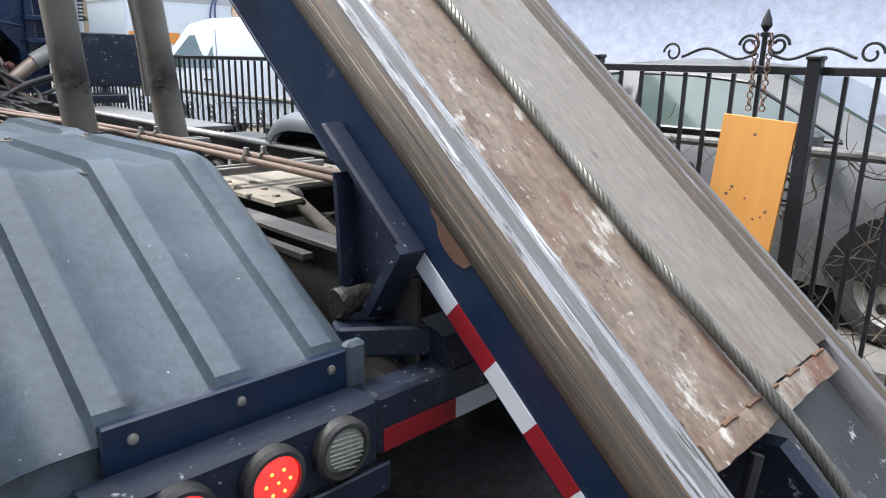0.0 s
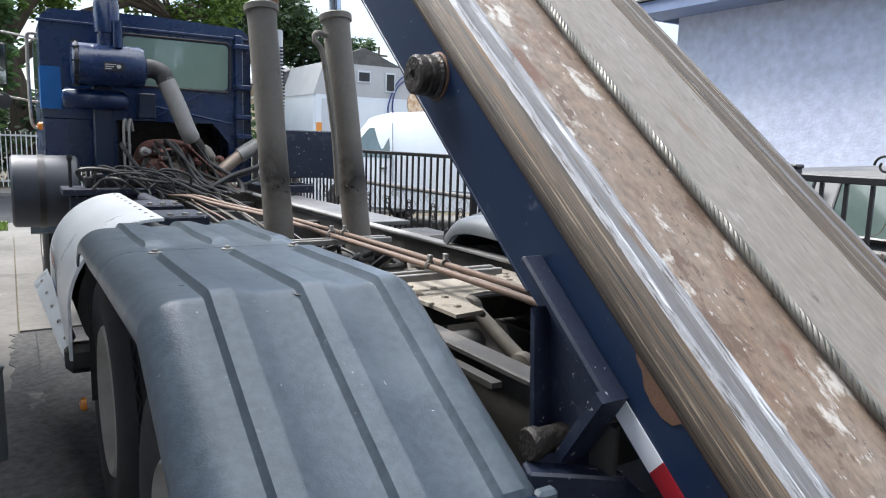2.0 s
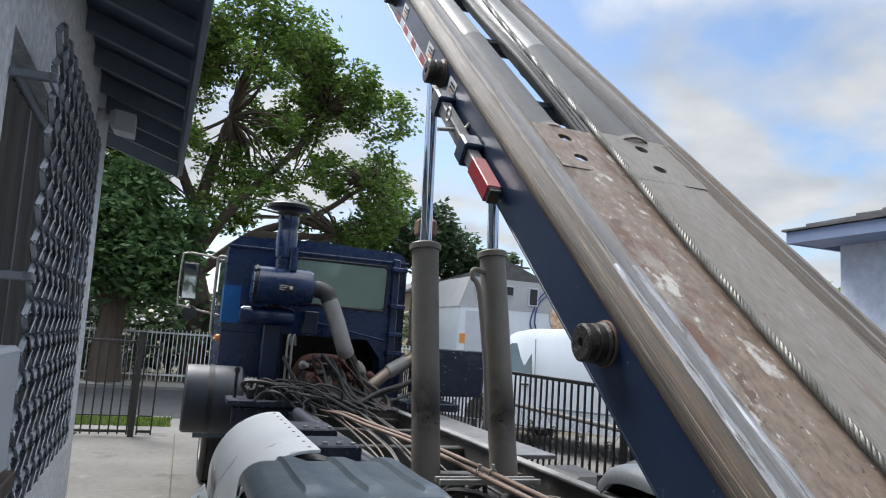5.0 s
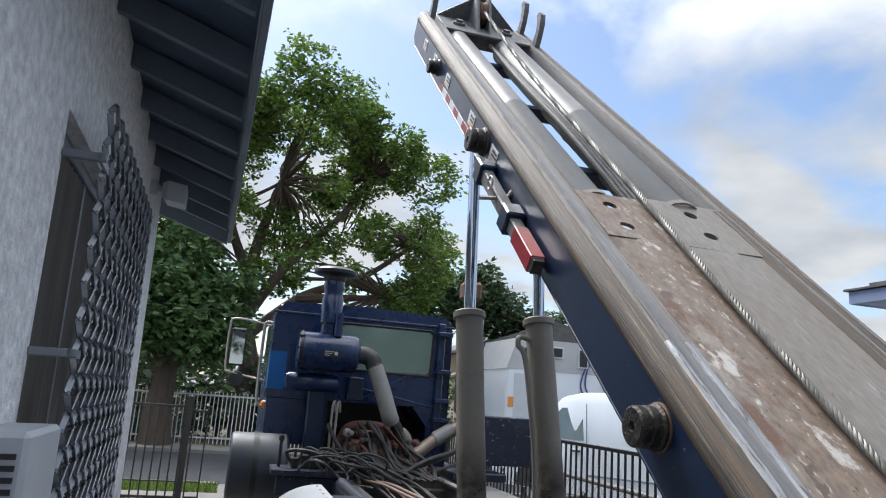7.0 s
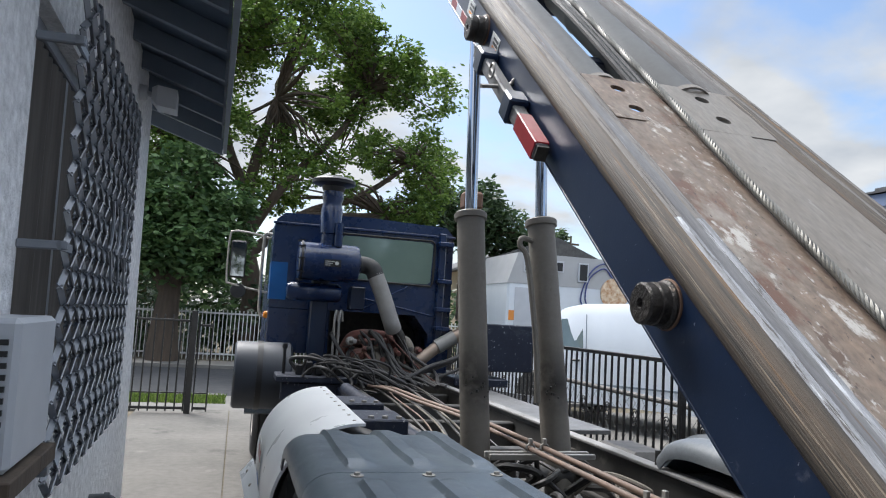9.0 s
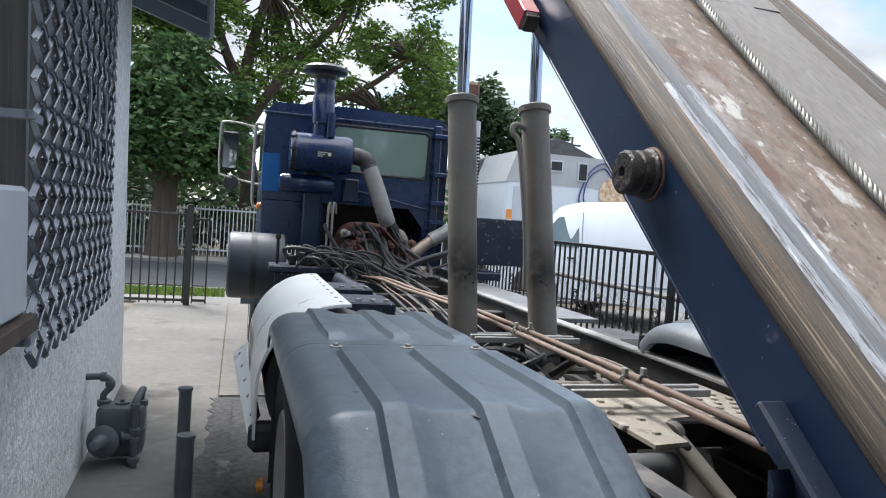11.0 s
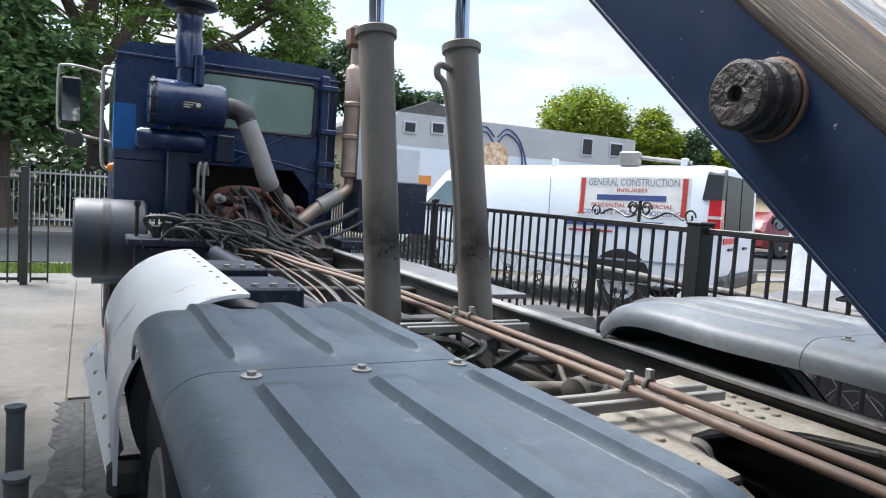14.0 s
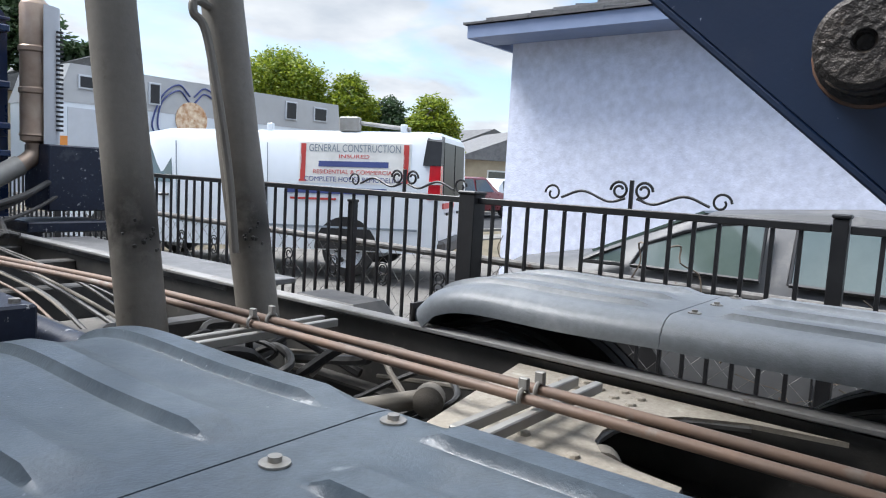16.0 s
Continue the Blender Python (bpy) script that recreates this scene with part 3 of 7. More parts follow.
# ---------- ground and streets
setting("ground", Mesh().box((-400, -400, -0.6), (400, 400, -0.05)), SOIL, "dry bare yard ground to the horizon")
setting("driveway", Mesh().box((-2.9, -12, -0.3), (-1.515, 10.4, 0.0)), CONCRETE, "worn stained concrete driveway slab")
setting("driveway_strip", Mesh().box((-1.502, 4.50, -0.3), (2.4, 10.4, 0.002)), CONCRETE, "worn concrete slab strip beside the joint")
setting("driveway_joint", Mesh().box((-1.515, 4.50, -0.3), (-1.502, 10.4, -0.012)), SOIL, "dirt-filled joint between the slabs")
setting("driveway_patch", Mesh().box((-1.515, -12, -0.3), (1.65, 4.498, -0.012)), ASPHALT, "dark crumbling asphalt strip under the truck")
rg = random.Random(15)
edge_ = [(-1.53 - 0.10 * max(0.0, min(1.0, (3.4 - y) / 1.2)) - rg.uniform(0, 0.05) - (0.12 if 1.6 < y < 2.3 else 0.0), y) for y in np.arange(4.40, -1.0, -0.09)]
setting("asphalt_edge", Mesh().prism([(x, y, -0.006) for x, y in edge_] + [(-1.40, edge_[-1][1], -0.006), (-1.40, 4.40, -0.006)], (0, 0, 0.012)), ASPHALT, "ragged asphalt spread over the slab edge")
setting("pavement", Mesh().box((-40, 10.4, -0.3), (60, 11.2, -0.01)), KERB, "pale concrete pavement beside the street")
setting("road", Mesh().box((-120, 12.4, -0.4), (200, 18.6, -0.044)), STREET, "grey asphalt street")
setting("kerb", Mesh().box((-120, 18.6, -0.4), (200, 18.8, 0.04)), KERB, "concrete kerb of the far pavement")
setting("kerb_near", Mesh().box((-120, 12.2, -0.4), (-1.6, 12.4, 0.02)).box((2.5, 12.2, -0.4), (200, 12.4, 0.02)), KERB, "concrete kerb of the near verge")
setting("pavement_far", Mesh().box((-120, 18.8, -0.4), (200, 20.4, 0.03)), KERB, "concrete pavement across the street")
setting("driveway_apron", Mesh().box((-1.6, 11.2, -0.3), (2.5, 12.4, -0.02)), KERB, "pale concrete driveway apron")
setting("neighbour_driveway", Mesh().box((2.4, -12, -0.3), (9.5, 10.4, -0.006)), CONCRETE, "pale concrete driveway of the neighbouring house")


def blades(name, x0, x1, y0, y1, z, n, label):
    me = Mesh()
    rnd = random.Random(5)
    vs, fs = [], []
    for i in range(n):
        x, y, a, h = rnd.uniform(x0, x1), rnd.uniform(y0, y1), rnd.uniform(0, 6.28), rnd.uniform(0.03, 0.10)
        dx, dy = math.cos(a) * 0.02, math.sin(a) * 0.02
        k = len(vs)
        vs += [(x - dx, y - dy, z), (x + dx, y + dy, z), (x + rnd.uniform(-.04, .04), y + rnd.uniform(-.04, .04), z + h)]
        fs.append((k, k + 1, k + 2))
    me.add(vs, fs)
    return tagged(obj(name, me, GRASS, False), label, "grass", "", "stuff")


setting("verge", Mesh().box((-40, 11.2, -0.3), (-1.6, 12.2, -0.02)), SOIL, "lawn strip between pavement and kerb")
blades("grass", -9, -1.6, 11.2, 12.2, -0.02, 9000, "short green verge grass with bare patches")

# ---------- the house beside the driveway: wall turned by two degrees, y along it
HW = Matrix.Translation((-2.32, 4.9, 0)) @ Matrix.Rotation(radians(2.0), 4, "Z") @ Matrix.Rotation(radians(-1.2), 4, "Y")
WY0, WY1, WZ0, WZ1 = -3.98, -2.15, 1.15, 2.72      # the window opening along the wall
w = Mesh(HW)
w.box((-0.2, -16, -0.2), (0, WY0, 3.55)).box((-0.2, WY1, -0.2), (0, 0, 3.55))
w.box((-0.2, WY0, -0.2), (0, WY1, WZ0)).box((-0.2, WY0, WZ1), (0, WY1, 3.55))
w.box((-8, -0.2, -0.2), (-0.2, 0, 3.55)).box((-8, -16, -0.2), (-0.2, -15.8, 3.55)).box((-8, -15.8, -0.2), (-7.8, -0.2, 3.55))
setting("wall_house", w, STUCCO, "white rough stucco wall of the house")
setting("room_floor", Mesh(HW).box((-7.8, -15.8, 0.2), (-0.2, -0.2, 0.3)), CURTAIN, "dark floor inside the house")
SL = math.tan(radians(19))
roof = Mesh(HW)
roof.prism([(0.62, -16.5, 3.36), (0.62, -16.5, 3.42), (-4, -16.5, 3.42 + 4.62 * SL), (-4, -16.5, 3.36 + 4.62 * SL)], (0, 17.35, 0))
roof.prism([(-8.62, -16.5, 3.36), (-8.62, -16.5, 3.42), (-4, -16.5, 3.42 + 4.62 * SL), (-4, -16.5, 3.36 + 4.62 * SL)], (0, 17.35, 0))
setting("roof_house", roof, SLATE_WOOD, "slate-blue painted roof boards with open eaves")
for i in range(1, 20):
    y = 0.80 - i * 0.60
    raft = Mesh(HW).prism([(0.60, y - 0.02, 3.22), (0.60, y - 0.02, 3.355), (-0.02, y - 0.02, 3.355 + 0.62 * SL), (-0.02, y - 0.02, 3.22 + 0.62 * SL)], (0, 0.045, 0))
    setting("rafter", raft, TRIM_BLUE, "blue-grey rafter tail under the eave")
fas = Mesh(HW).box((0.622, -16.5, 3.22), (0.66, 0.85, 3.44), 0.004)
fas.prism([(0.62, 0.80, 3.20), (0.62, 0.80, 3.359), (-4, 0.80, 3.359 + 4.62 * SL), (-4, 0.80, 3.20 + 4.62 * SL)], (0, 0.045, 0))
setting("fascia", fas, TRIM_BLUE, "grey-blue fascia and barge boards")

win = thing("window_1", HW @ Vector((-0.1, (WY0 + WY1) / 2, WZ0)), "dark window with grey frame and drawn curtain", "window", "", "structure")
wf = Mesh(HW)
for a, b in (((-0.14, WY0, WZ0), (-0.06, WY0 + 0.06, WZ1)), ((-0.14, WY1 - 0.06, WZ0), (-0.06, WY1, WZ1)),
             ((-0.14, WY0 + 0.06, WZ0), (-0.06, WY1 - 0.06, WZ0 + 0.06)), ((-0.14, WY0 + 0.06, WZ1 - 0.06), (-0.06, WY1 - 0.06, WZ1)),
             ((-0.13, -3.13, WZ0 + 0.06), (-0.07, -3.07, WZ1 - 0.06))):
    wf.box(a, b, 0.006)
part("window_frame", wf, GRILLE, win, "grey metal frame")
part("pane", Mesh(HW).box((-0.11, WY0 + 0.06, WZ0 + 0.06), (-0.10, -3.13, WZ1 - 0.06)), DARK_GLASS, win)
part("pane", Mesh(HW).box((-0.11, -3.07, WZ0 + 0.06), (-0.10, WY1 - 0.06, WZ1 - 0.06)), DARK_GLASS, win)

folds = [[(-0.075 + 0.012 * math.sin(k * 1.9), WY0 + 0.07 + (WY1 - WY0 - 0.14) * k / 60, z) for k in range(61)] + [(-0.083, WY1 - 0.07, z), (-0.083, WY0 + 0.07, z)] for z in (WZ0 + 0.07, WZ1 - 0.07)]
part("screen", Mesh(HW).loft(folds), CURTAIN, win, "dusty grey-brown insect screen")

# expanded-metal security grille in front of the window
GY0, GY1, GZ0, GZ1, GX = -3.90, -1.90, 1.00, 2.82, 0.12
gr = thing("window_grille", HW @ Vector((GX, GY0, GZ0)), "silver-grey twisted lattice security grille on a wall window", "grille")
NS = 23
bar = Mesh()
pts = []
for k in range(29):
    z = GZ0 + (GZ1 - GZ0) * k / 28
    pts.append((0, 0.052 * (-1) ** k, z))
for k in range(28):
    a, b = Vector(pts[k]), Vector(pts[k + 1])
    bar.beam(a, b, 0.005, 0.024, (0.45, 1, 0))
bar_ob = part("lattice_strip", bar, GRILLE, gr, smooth=False)
bar_ob.matrix_basis = HW @ Matrix.Translation((GX, GY0 + 0.05, 0))
bar_ob.matrix_parent_inverse = world_inv(gr)
for i in range(1, NS):
    flip = Matrix.Scale(-1, 4, (0, 1, 0)) if i % 2 else Matrix()
    shared("lattice_strip", bar_ob.data, HW @ Matrix.Translation((GX + (0.008 if i % 2 else 0), GY0 + 0.05 + i * (GY1 - GY0 - 0.1) / (NS - 1), 0)) @ flip, gr)
for z in (1.85, 2.55, 1.12):
    part("bracket", Mesh(HW).box((0.0, GY0 - 0.10, z - 0.015), (GX + 0.03, GY0 - 0.07, z + 0.015), 0.004).box((GX, GY0 - 0.10, z - 0.015), (GX + 0.012, GY0 + 0.1, z + 0.015)), GRILLE, gr)
for y in (-3.0, -2.75, -2.5):
    sc = Mesh(HW)
    ctrl = [(GX + 0.03, y + 0.10 * math.cos(a) * (1 - a / 9), 1.75 + a * 0.05 + 0.10 * math.sin(a) * (1 - a / 9)) for a in np.linspace(0, 7.5, 22)]
    sc.sweep(ctrl, 0.008, 6)
    part("scroll", sc, GRILLE, gr)

AY = Matrix.Translation((0, -0.15, 0))
ac = thing("air_conditioner", HW @ Vector((0.1, -4.1, 1.2)), "off-white window air conditioner with side louvres on a wooden shelf", "air conditioner")
part("housing", Mesh(HW @ AY).box((-0.04, -4.34, 1.22), (0.15, -3.90, 1.62), 0.015), AC_WHITE, ac)
for k in range(11):
    part("louvre", Mesh(HW @ AY).box((0.015, -4.348, 1.25 + k * 0.03), (0.125, -4.338, 1.265 + k * 0.03)), BLACK, ac)
part("shelf", Mesh(HW @ AY).box((0.002, -4.4, 1.16), (0.17, -3.85, 1.215), 0.004), BARK, ac, "weathered wooden shelf board")

lamp = thing("security_light", HW @ Vector((0.1, -1.0, 3.2)), "off-white twin outdoor security light under the eave", "lamp")
part("base", Mesh(HW).lathe((0.002, -1.0, 3.24), (1, 0, 0), [(0, 0.06), (0.05, 0.055)], 16), AC_WHITE, lamp)
part("neck", Mesh(HW).rod((0.04, -1.0, 3.24), (0.12, -1.0, 3.22), 0.02, 10), AC_WHITE, lamp)
part("head", Mesh(HW).loft([[(0.09, -1.0 + a, 3.23 + b) for a, b in ((-0.06, -0.05), (0.06, -0.05), (0.06, 0.04), (-0.06, 0.04))], [(0.13, -1.0 + a, 3.22 + b) for a, b in ((-0.10, -0.09), (0.10, -0.09), (0.10, 0.06), (-0.10, 0.06))], [(0.27, -1.0 + a, 3.20 + b) for a, b in ((-0.10, -0.09), (0.10, -0.09), (0.10, 0.06), (-0.10, 0.06))]]), AC_WHITE, lamp)

# ---------- iron fences
def scroll(y0, z0, s, n=26, turns=1.45):
    """An S-scroll in the fence's plane: points from the spiral's eye outward."""
    return [(0, y0 + s * 0.047 * (1 - 0.62 * k / n) * math.cos(2 * math.pi * turns * k / n), z0 + 0.047 * (1 - 0.62 * k / n) * math.sin(2 * math.pi * turns * k / n)) for k in range(n + 1)]


def iron_panel(name, y0, y1, x, top, bottom, label, crest=None, spear=False, gap=0.115):
    f = thing(name, (x, (y0 + y1) / 2, 0), label, "fence", "iron fence panels")
    part("top_rail", Mesh().box((x - 0.02, y0, top - 0.035), (x + 0.02, y1, top), 0.004), IRON, f)
    part("bottom_rail", Mesh().box((x - 0.018, y0, bottom), (x + 0.018, y1, bottom + 0.03), 0.004), IRON, f)
    pick = None
    n = max(2, int(round((y1 - y0) / gap)))
    for i in range(1, n):
        y = y0 + (y1 - y0) * i / n
        if pick is None:
            pick = part("picket", Mesh().box((-0.009, -0.009, bottom - 0.05), (0.009, 0.009, top - 0.036), 0.002), IRON, f, smooth=False)
            pick.matrix_basis = Matrix.Translation((x, y, 0))
        else:
            shared("picket", pick.data, Matrix.Translation((x, y, 0)), f)
    m = Matrix.Translation((x, 0, 0))
    for i in range(1, n, 4):
        y = y0 + (y1 - y0) * (i + 0.5) / n
        me = Mesh(m)
        me.sweep(scroll(y - 0.0, top - 0.50, 1), 0.006, 5).sweep([(p[0], 2 * y - p[1], 2 * (top - 0.56) - p[2]) for p in scroll(y, top - 0.56, 1)], 0.006, 5)
        part("scroll", me, IRON, f)
    if crest is not None:
        yc = crest
        me = Mesh(m)
        for s in (1, -1):
            me.sweep(scroll(yc + s * 0.062, top + 0.088, s), 0.007, 6)
            me.sweep(curve_pts([(0, yc + s * 0.03, top + 0.05), (0, yc + s * 0.12, top + 0.03), (0, yc + s * 0.26, top + 0.075), (0, yc + s * 0.38, top + 0.035)], 6), 0.007, 6)
            me.sweep(scroll(yc + s * 0.43, top + 0.055, s, 20, 1.1), 0.006, 6)
        part("crest_scroll", me, IRON, f)
        part("crest_stem", Mesh(m).box((-0.009, yc - 0.009, top), (0.009, yc + 0.009, top + 0.14), 0.002), IRON, f)
        if not spear:
            return f
        sp = Mesh(m).lathe((0, yc, top), (0, 0, 1), [(0, 0.012), (0.12, 0.012), (0.125, 0.022), (0.14, 0.022), (0.145, 0.009), (0.17, 0.026), (0.2, 0.02), (0.24, 0.002)], 8)
        part("spear_finial", sp, IRON, f)
    return f


def post(x, y, top, size=0.06, name="fence_post", label="square black iron fence post with a flat cap"):
    t = thing(name, (x, y, 0), label, "fence post", "iron fence posts")
    part("shaft", Mesh().box((x - size / 2, y - size / 2, -0.1), (x + size / 2, y + size / 2, top), 0.004), IRON, t)
    part("cap", Mesh().box((x - size / 2 - 0.006, y - size / 2 - 0.006, top), (x + size / 2 + 0.006, y + size / 2 + 0.006, top + 0.02), 0.006), IRON, t)


FX = 1.80
YS = [-3.2, -1.475, 0.235, 2.10, 5.62, 7.4, 9.2]
CREST = {0: -2.33, 1: -0.62, 2: 1.15, 3: 2.62}
for i in range(len(YS) - 1):
    iron_panel("iron_fence", YS[i] + 0.035, YS[i + 1] - 0.035, FX, 1.475, 0.14, "black iron picket fence panel with scrollwork", crest=CREST.get(i), spear=(i == 1))
for i, y in enumerate(YS):
    post(FX, y, 1.50 if i != 3 else 1.49, 0.06 if i != 3 else 0.11)
post(FX - 0.045, -0.86, 1.50, 0.055)
post(FX + 0.06, 3.12, 1.38, 0.05)


def chain_link(x, y0, y1, z0, z1):
    f = thing("chain_link_fence", (x, (y0 + y1) / 2, 0), "old grey chain-link mesh behind the iron fence", "fence")
    me = Mesh()
    c = 0.075
    n = int((y1 - y0) / c)
    rows = int((z1 - z0) / c)
    for i in range(n):
        pts = [(x + 0.006 * (-1) ** k, y0 + i * c + (c / 2 if k % 2 else -c / 2) * (1 if i % 2 else -1) + c / 2, z0 + (z1 - z0) * k / rows) for k in range(rows + 1)]
        me.sweep(pts, 0.0022, 3, False)
    tagged(part("mesh", me, GALV, f, smooth=False), "", "", "", "stuff")
    part("top_pipe", Mesh().rod((x, y0, z1), (x, y1, z1), 0.024, 10), GALV, f)
    return f


chain_link(FX + 0.20, -3.2, 9.0, 0.05, 1.10)

# gate across the driveway
def gate(y, x0, x1, top, label):
    f = thing("driveway_gate", ((x0 + x1) / 2, y, 0), label, "gate")
    part("top_rail", Mesh().box((x0, y - 0.02, top - 0.10), (x1, y + 0.02, top - 0.065), 0.004), IRON, f)
    part("bottom_rail", Mesh().box((x0, y - 0.02, 0.06), (x1, y + 0.02, 0.10), 0.004), IRON, f)
    part("middle_rail", Mesh().box((x0, y - 0.015, 0.30), (x1, y + 0.015, 0.32), 0.003), IRON, f)
    first = None
    n = int((x1 - x0) / 0.125)
    for i in range(n + 1):
        x = x0 + (x1 - x0) * i / n
        if first is None:
            first = part("bar", Mesh().box((-0.011, y - 0.011, 0.03), (0.011, y + 0.011, top), 0.002), IRON, f, smooth=False)
            first.matrix_basis = Matrix.Translation((x, 0, 0))
        else:
            shared("bar", first.data, Matrix.Translation((x, 0, 0)), f)
    return f


gate(9.95, -6.2, -2.2, 1.50, "black iron bar gate across the driveway")
gate(9.95, -2.06, -1.86, 1.44, "short black iron gate leaf by its post")
post(-2.14, 9.95, 1.56, 0.09, "gate_post", "square black iron gate post")

# white fence across the street
wf_ = thing("white_fence", (-3, 20.8, 0), "white iron picket fence across the street", "fence")
part("top_rail", Mesh().box((-14, 20.78, 1.42), (14, 20.82, 1.47)), WHITE_IRON, wf_)
part("bottom_rail", Mesh().box((-14, 20.78, 0.18), (14, 20.82, 0.23)), WHITE_IRON, wf_)
first = None
for i in range(150):
    x = -9 + i * 0.12
    if first is None:
        first = part("picket", Mesh().box((-0.014, 20.786, 0.03), (0.014, 20.814, 1.55)), WHITE_IRON, wf_, smooth=False)
        first.matrix_basis = Matrix.Translation((x, 0, 0))
    else:
        shared("picket", first.data, Matrix.Translation((x, 0, 0)), wf_)

# ---------- neighbour's lavender house
PX, PY = 6.05, 4.65
for nm, lo, hi in (("wall_neighbour_west", (PX, -12, -0.2), (PX + 0.2, PY, 3.32)), ("wall_neighbour_north", (PX + 0.2, PY - 0.2, -0.2), (PX + 9, PY, 3.32)),
                   ("wall_neighbour_east", (PX + 8.8, -12, -0.2), (PX + 9, PY - 0.2, 3.32)), ("wall_neighbour_south", (PX + 0.2, -12, -0.2), (PX + 8.8, -11.8, 3.32))):
    setting(nm, Mesh().box(lo, hi), PURPLE, "lavender rough stucco wall of the neighbouring house")
ex, ey = PX - 0.55, PY + 0.3
RZ = 5.15
hip = Mesh()
hip.add([(ex, ey, 3.42), (PX + 9.5, ey, 3.42), (PX + 9.5, -12.5, 3.42), (ex, -12.5, 3.42), (PX + 4.5, ey - 5.0, RZ), (PX + 4.5, -7.5, RZ)],
        [(0, 1, 4), (1, 2, 5, 4), (2, 3, 5), (3, 0, 4, 5), (0, 3, 2, 1)])
setting("roof_neighbour", hip, SHINGLE, "grey shingled hip roof of the neighbouring house")
# overlapping shingle courses on the two slopes that face the driveway and the street
rs_ = random.Random(8)
for face in (((ex - 0.05, ey + 0.05, 3.425), (ex - 0.05, -12.5, 3.425), (PX + 4.5, ey - 5.0, RZ + 0.005), (PX + 4.5, -7.5, RZ + 0.005)), ((ex - 0.05, ey + 0.05, 3.425), (PX + 9.5, ey + 0.05, 3.425), (PX + 4.5, ey - 5.0, RZ + 0.005), (PX + 4.5, ey - 5.0, RZ + 0.005))):
    a0, b0, a1, b1 = [Vector(p) for p in face]
    for k in range(26):
        f0, f1 = k / 26, (k + 1.12) / 26
        p, q = a0.lerp(a1, f0), b0.lerp(b1, f0)
        r_, s_ = a0.lerp(a1, min(1, f1)), b0.lerp(b1, min(1, f1))
        up = Vector((0, 0, 0.028))
        m_ = Mesh()
        n_ = max(1, int((q - p).length / 0.9)) if k < 14 else 1
        for i in range(n_):
            u0, u1 = i / n_, (i + 0.985) / n_
            dz = up + Vector((0, 0, rs_.uniform(-0.008, 0.012)))
            m_.add([p.lerp(q, u0), p.lerp(q, u1), p.lerp(q, u0) + dz, p.lerp(q, u1) + dz, r_.lerp(s_, u0), r_.lerp(s_, u1)], [(0, 1, 3, 2), (2, 3, 5, 4), (0, 2, 4), (1, 5, 3)])
        setting("shingle_course", m_, SHINGLE, "overlapping row of grey asphalt shingles")
setting("fascia_neighbour", Mesh().box((ex - 0.02, -12.5, 3.27), (ex + 0.02, ey, 3.415)).box((ex + 0.02, ey - 0.02, 3.27), (PX + 9.5, ey + 0.02, 3.415)).box((ex + 0.02, -12, 3.28), (PX, ey - 0.02, 3.31)), FASCIA, "blue-grey fascia and soffit boards")


# ---------- roll-off truck
truck = thing("roll_off_truck", (0, 2.5, 0), "dark blue roll-off hoist truck with its rusty steel hoist raised", "truck")
CX = -0.055       # middle of the axles


def tyre(x, y, r=0.525, w=0.27, name="wheel"):
    """A wheel whose outer face lies towards -x for x < 0."""
    s = -1 if x < 0 else 1
    t = part("tyre", Mesh().lathe((x, y, r), (s, 0, 0), [(-w / 2 + 0.02, 0.30), (-w / 2, 0.36), (-w / 2 + 0.005, 0.46), (-w / 2 + 0.035, r - 0.012), (-w * 0.3, r - 0.002), (-w * 0.28, r - 0.016), (-w * 0.24, r - 0.016), (-w * 0.22, r),
                                                       (-w * 0.03, r), (-w * 0.02, r - 0.016), (w * 0.02, r - 0.016), (w * 0.03, r), (w * 0.22, r), (w * 0.24, r - 0.016), (w * 0.28, r - 0.016), (w * 0.3, r - 0.002),
                                                       (w / 2 - 0.035, r - 0.012), (w / 2 - 0.018, r - 0.035), (w / 2 - 0.003, 0.46), (w / 2, 0.40), (w / 2 - 0.006, 0.34), (w / 2 - 0.02, 0.298)], 56, True), RUBBER, truck)
    part("rim", Mesh().lathe((x, y, r), (s, 0, 0), [(-w / 2 + 0.02, 0.297), (w / 2 - 0.015, 0.297), (w / 2 - 0.006, 0.285), (w / 2 - 0.03, 0.27), (w / 2 - 0.10, 0.255), (w / 2 - 0.13, 0.20), (w / 2 - 0.13, 0.12), (w / 2 - 0.06, 0.10), (w / 2 - 0.05, 0.02)], 40), RIM, t, "cream painted steel rim")
    nuts = Mesh()
    for k in range(10):
        a = 2 * math.pi * k / 10
        nuts.rod((x + s * (w / 2 - 0.135), y + 0.165 * math.cos(a), r + 0.165 * math.sin(a)), (x + s * (w / 2 - 0.10), y + 0.165 * math.cos(a), r + 0.165 * math.sin(a)), 0.016, 6)
    part("wheel_nuts", nuts, BRIGHT, t)


def tread(x, y, r=0.5255, n=64):
    """Dusty zigzag grooves round a tyre's tread."""
    for off in (-0.075, -0.025, 0.025, 0.075):
        pts = [(x + off + (0.008 if k % 2 else -0.008), y + r * math.cos(2 * math.pi * k / n), 0.525 + r * math.sin(2 * math.pi * k / n)) for k in range(n + 1)]
        part("tread_groove", Mesh().sweep(pts, 0.0028, 4, False), GROOVE, truck, smooth=False)


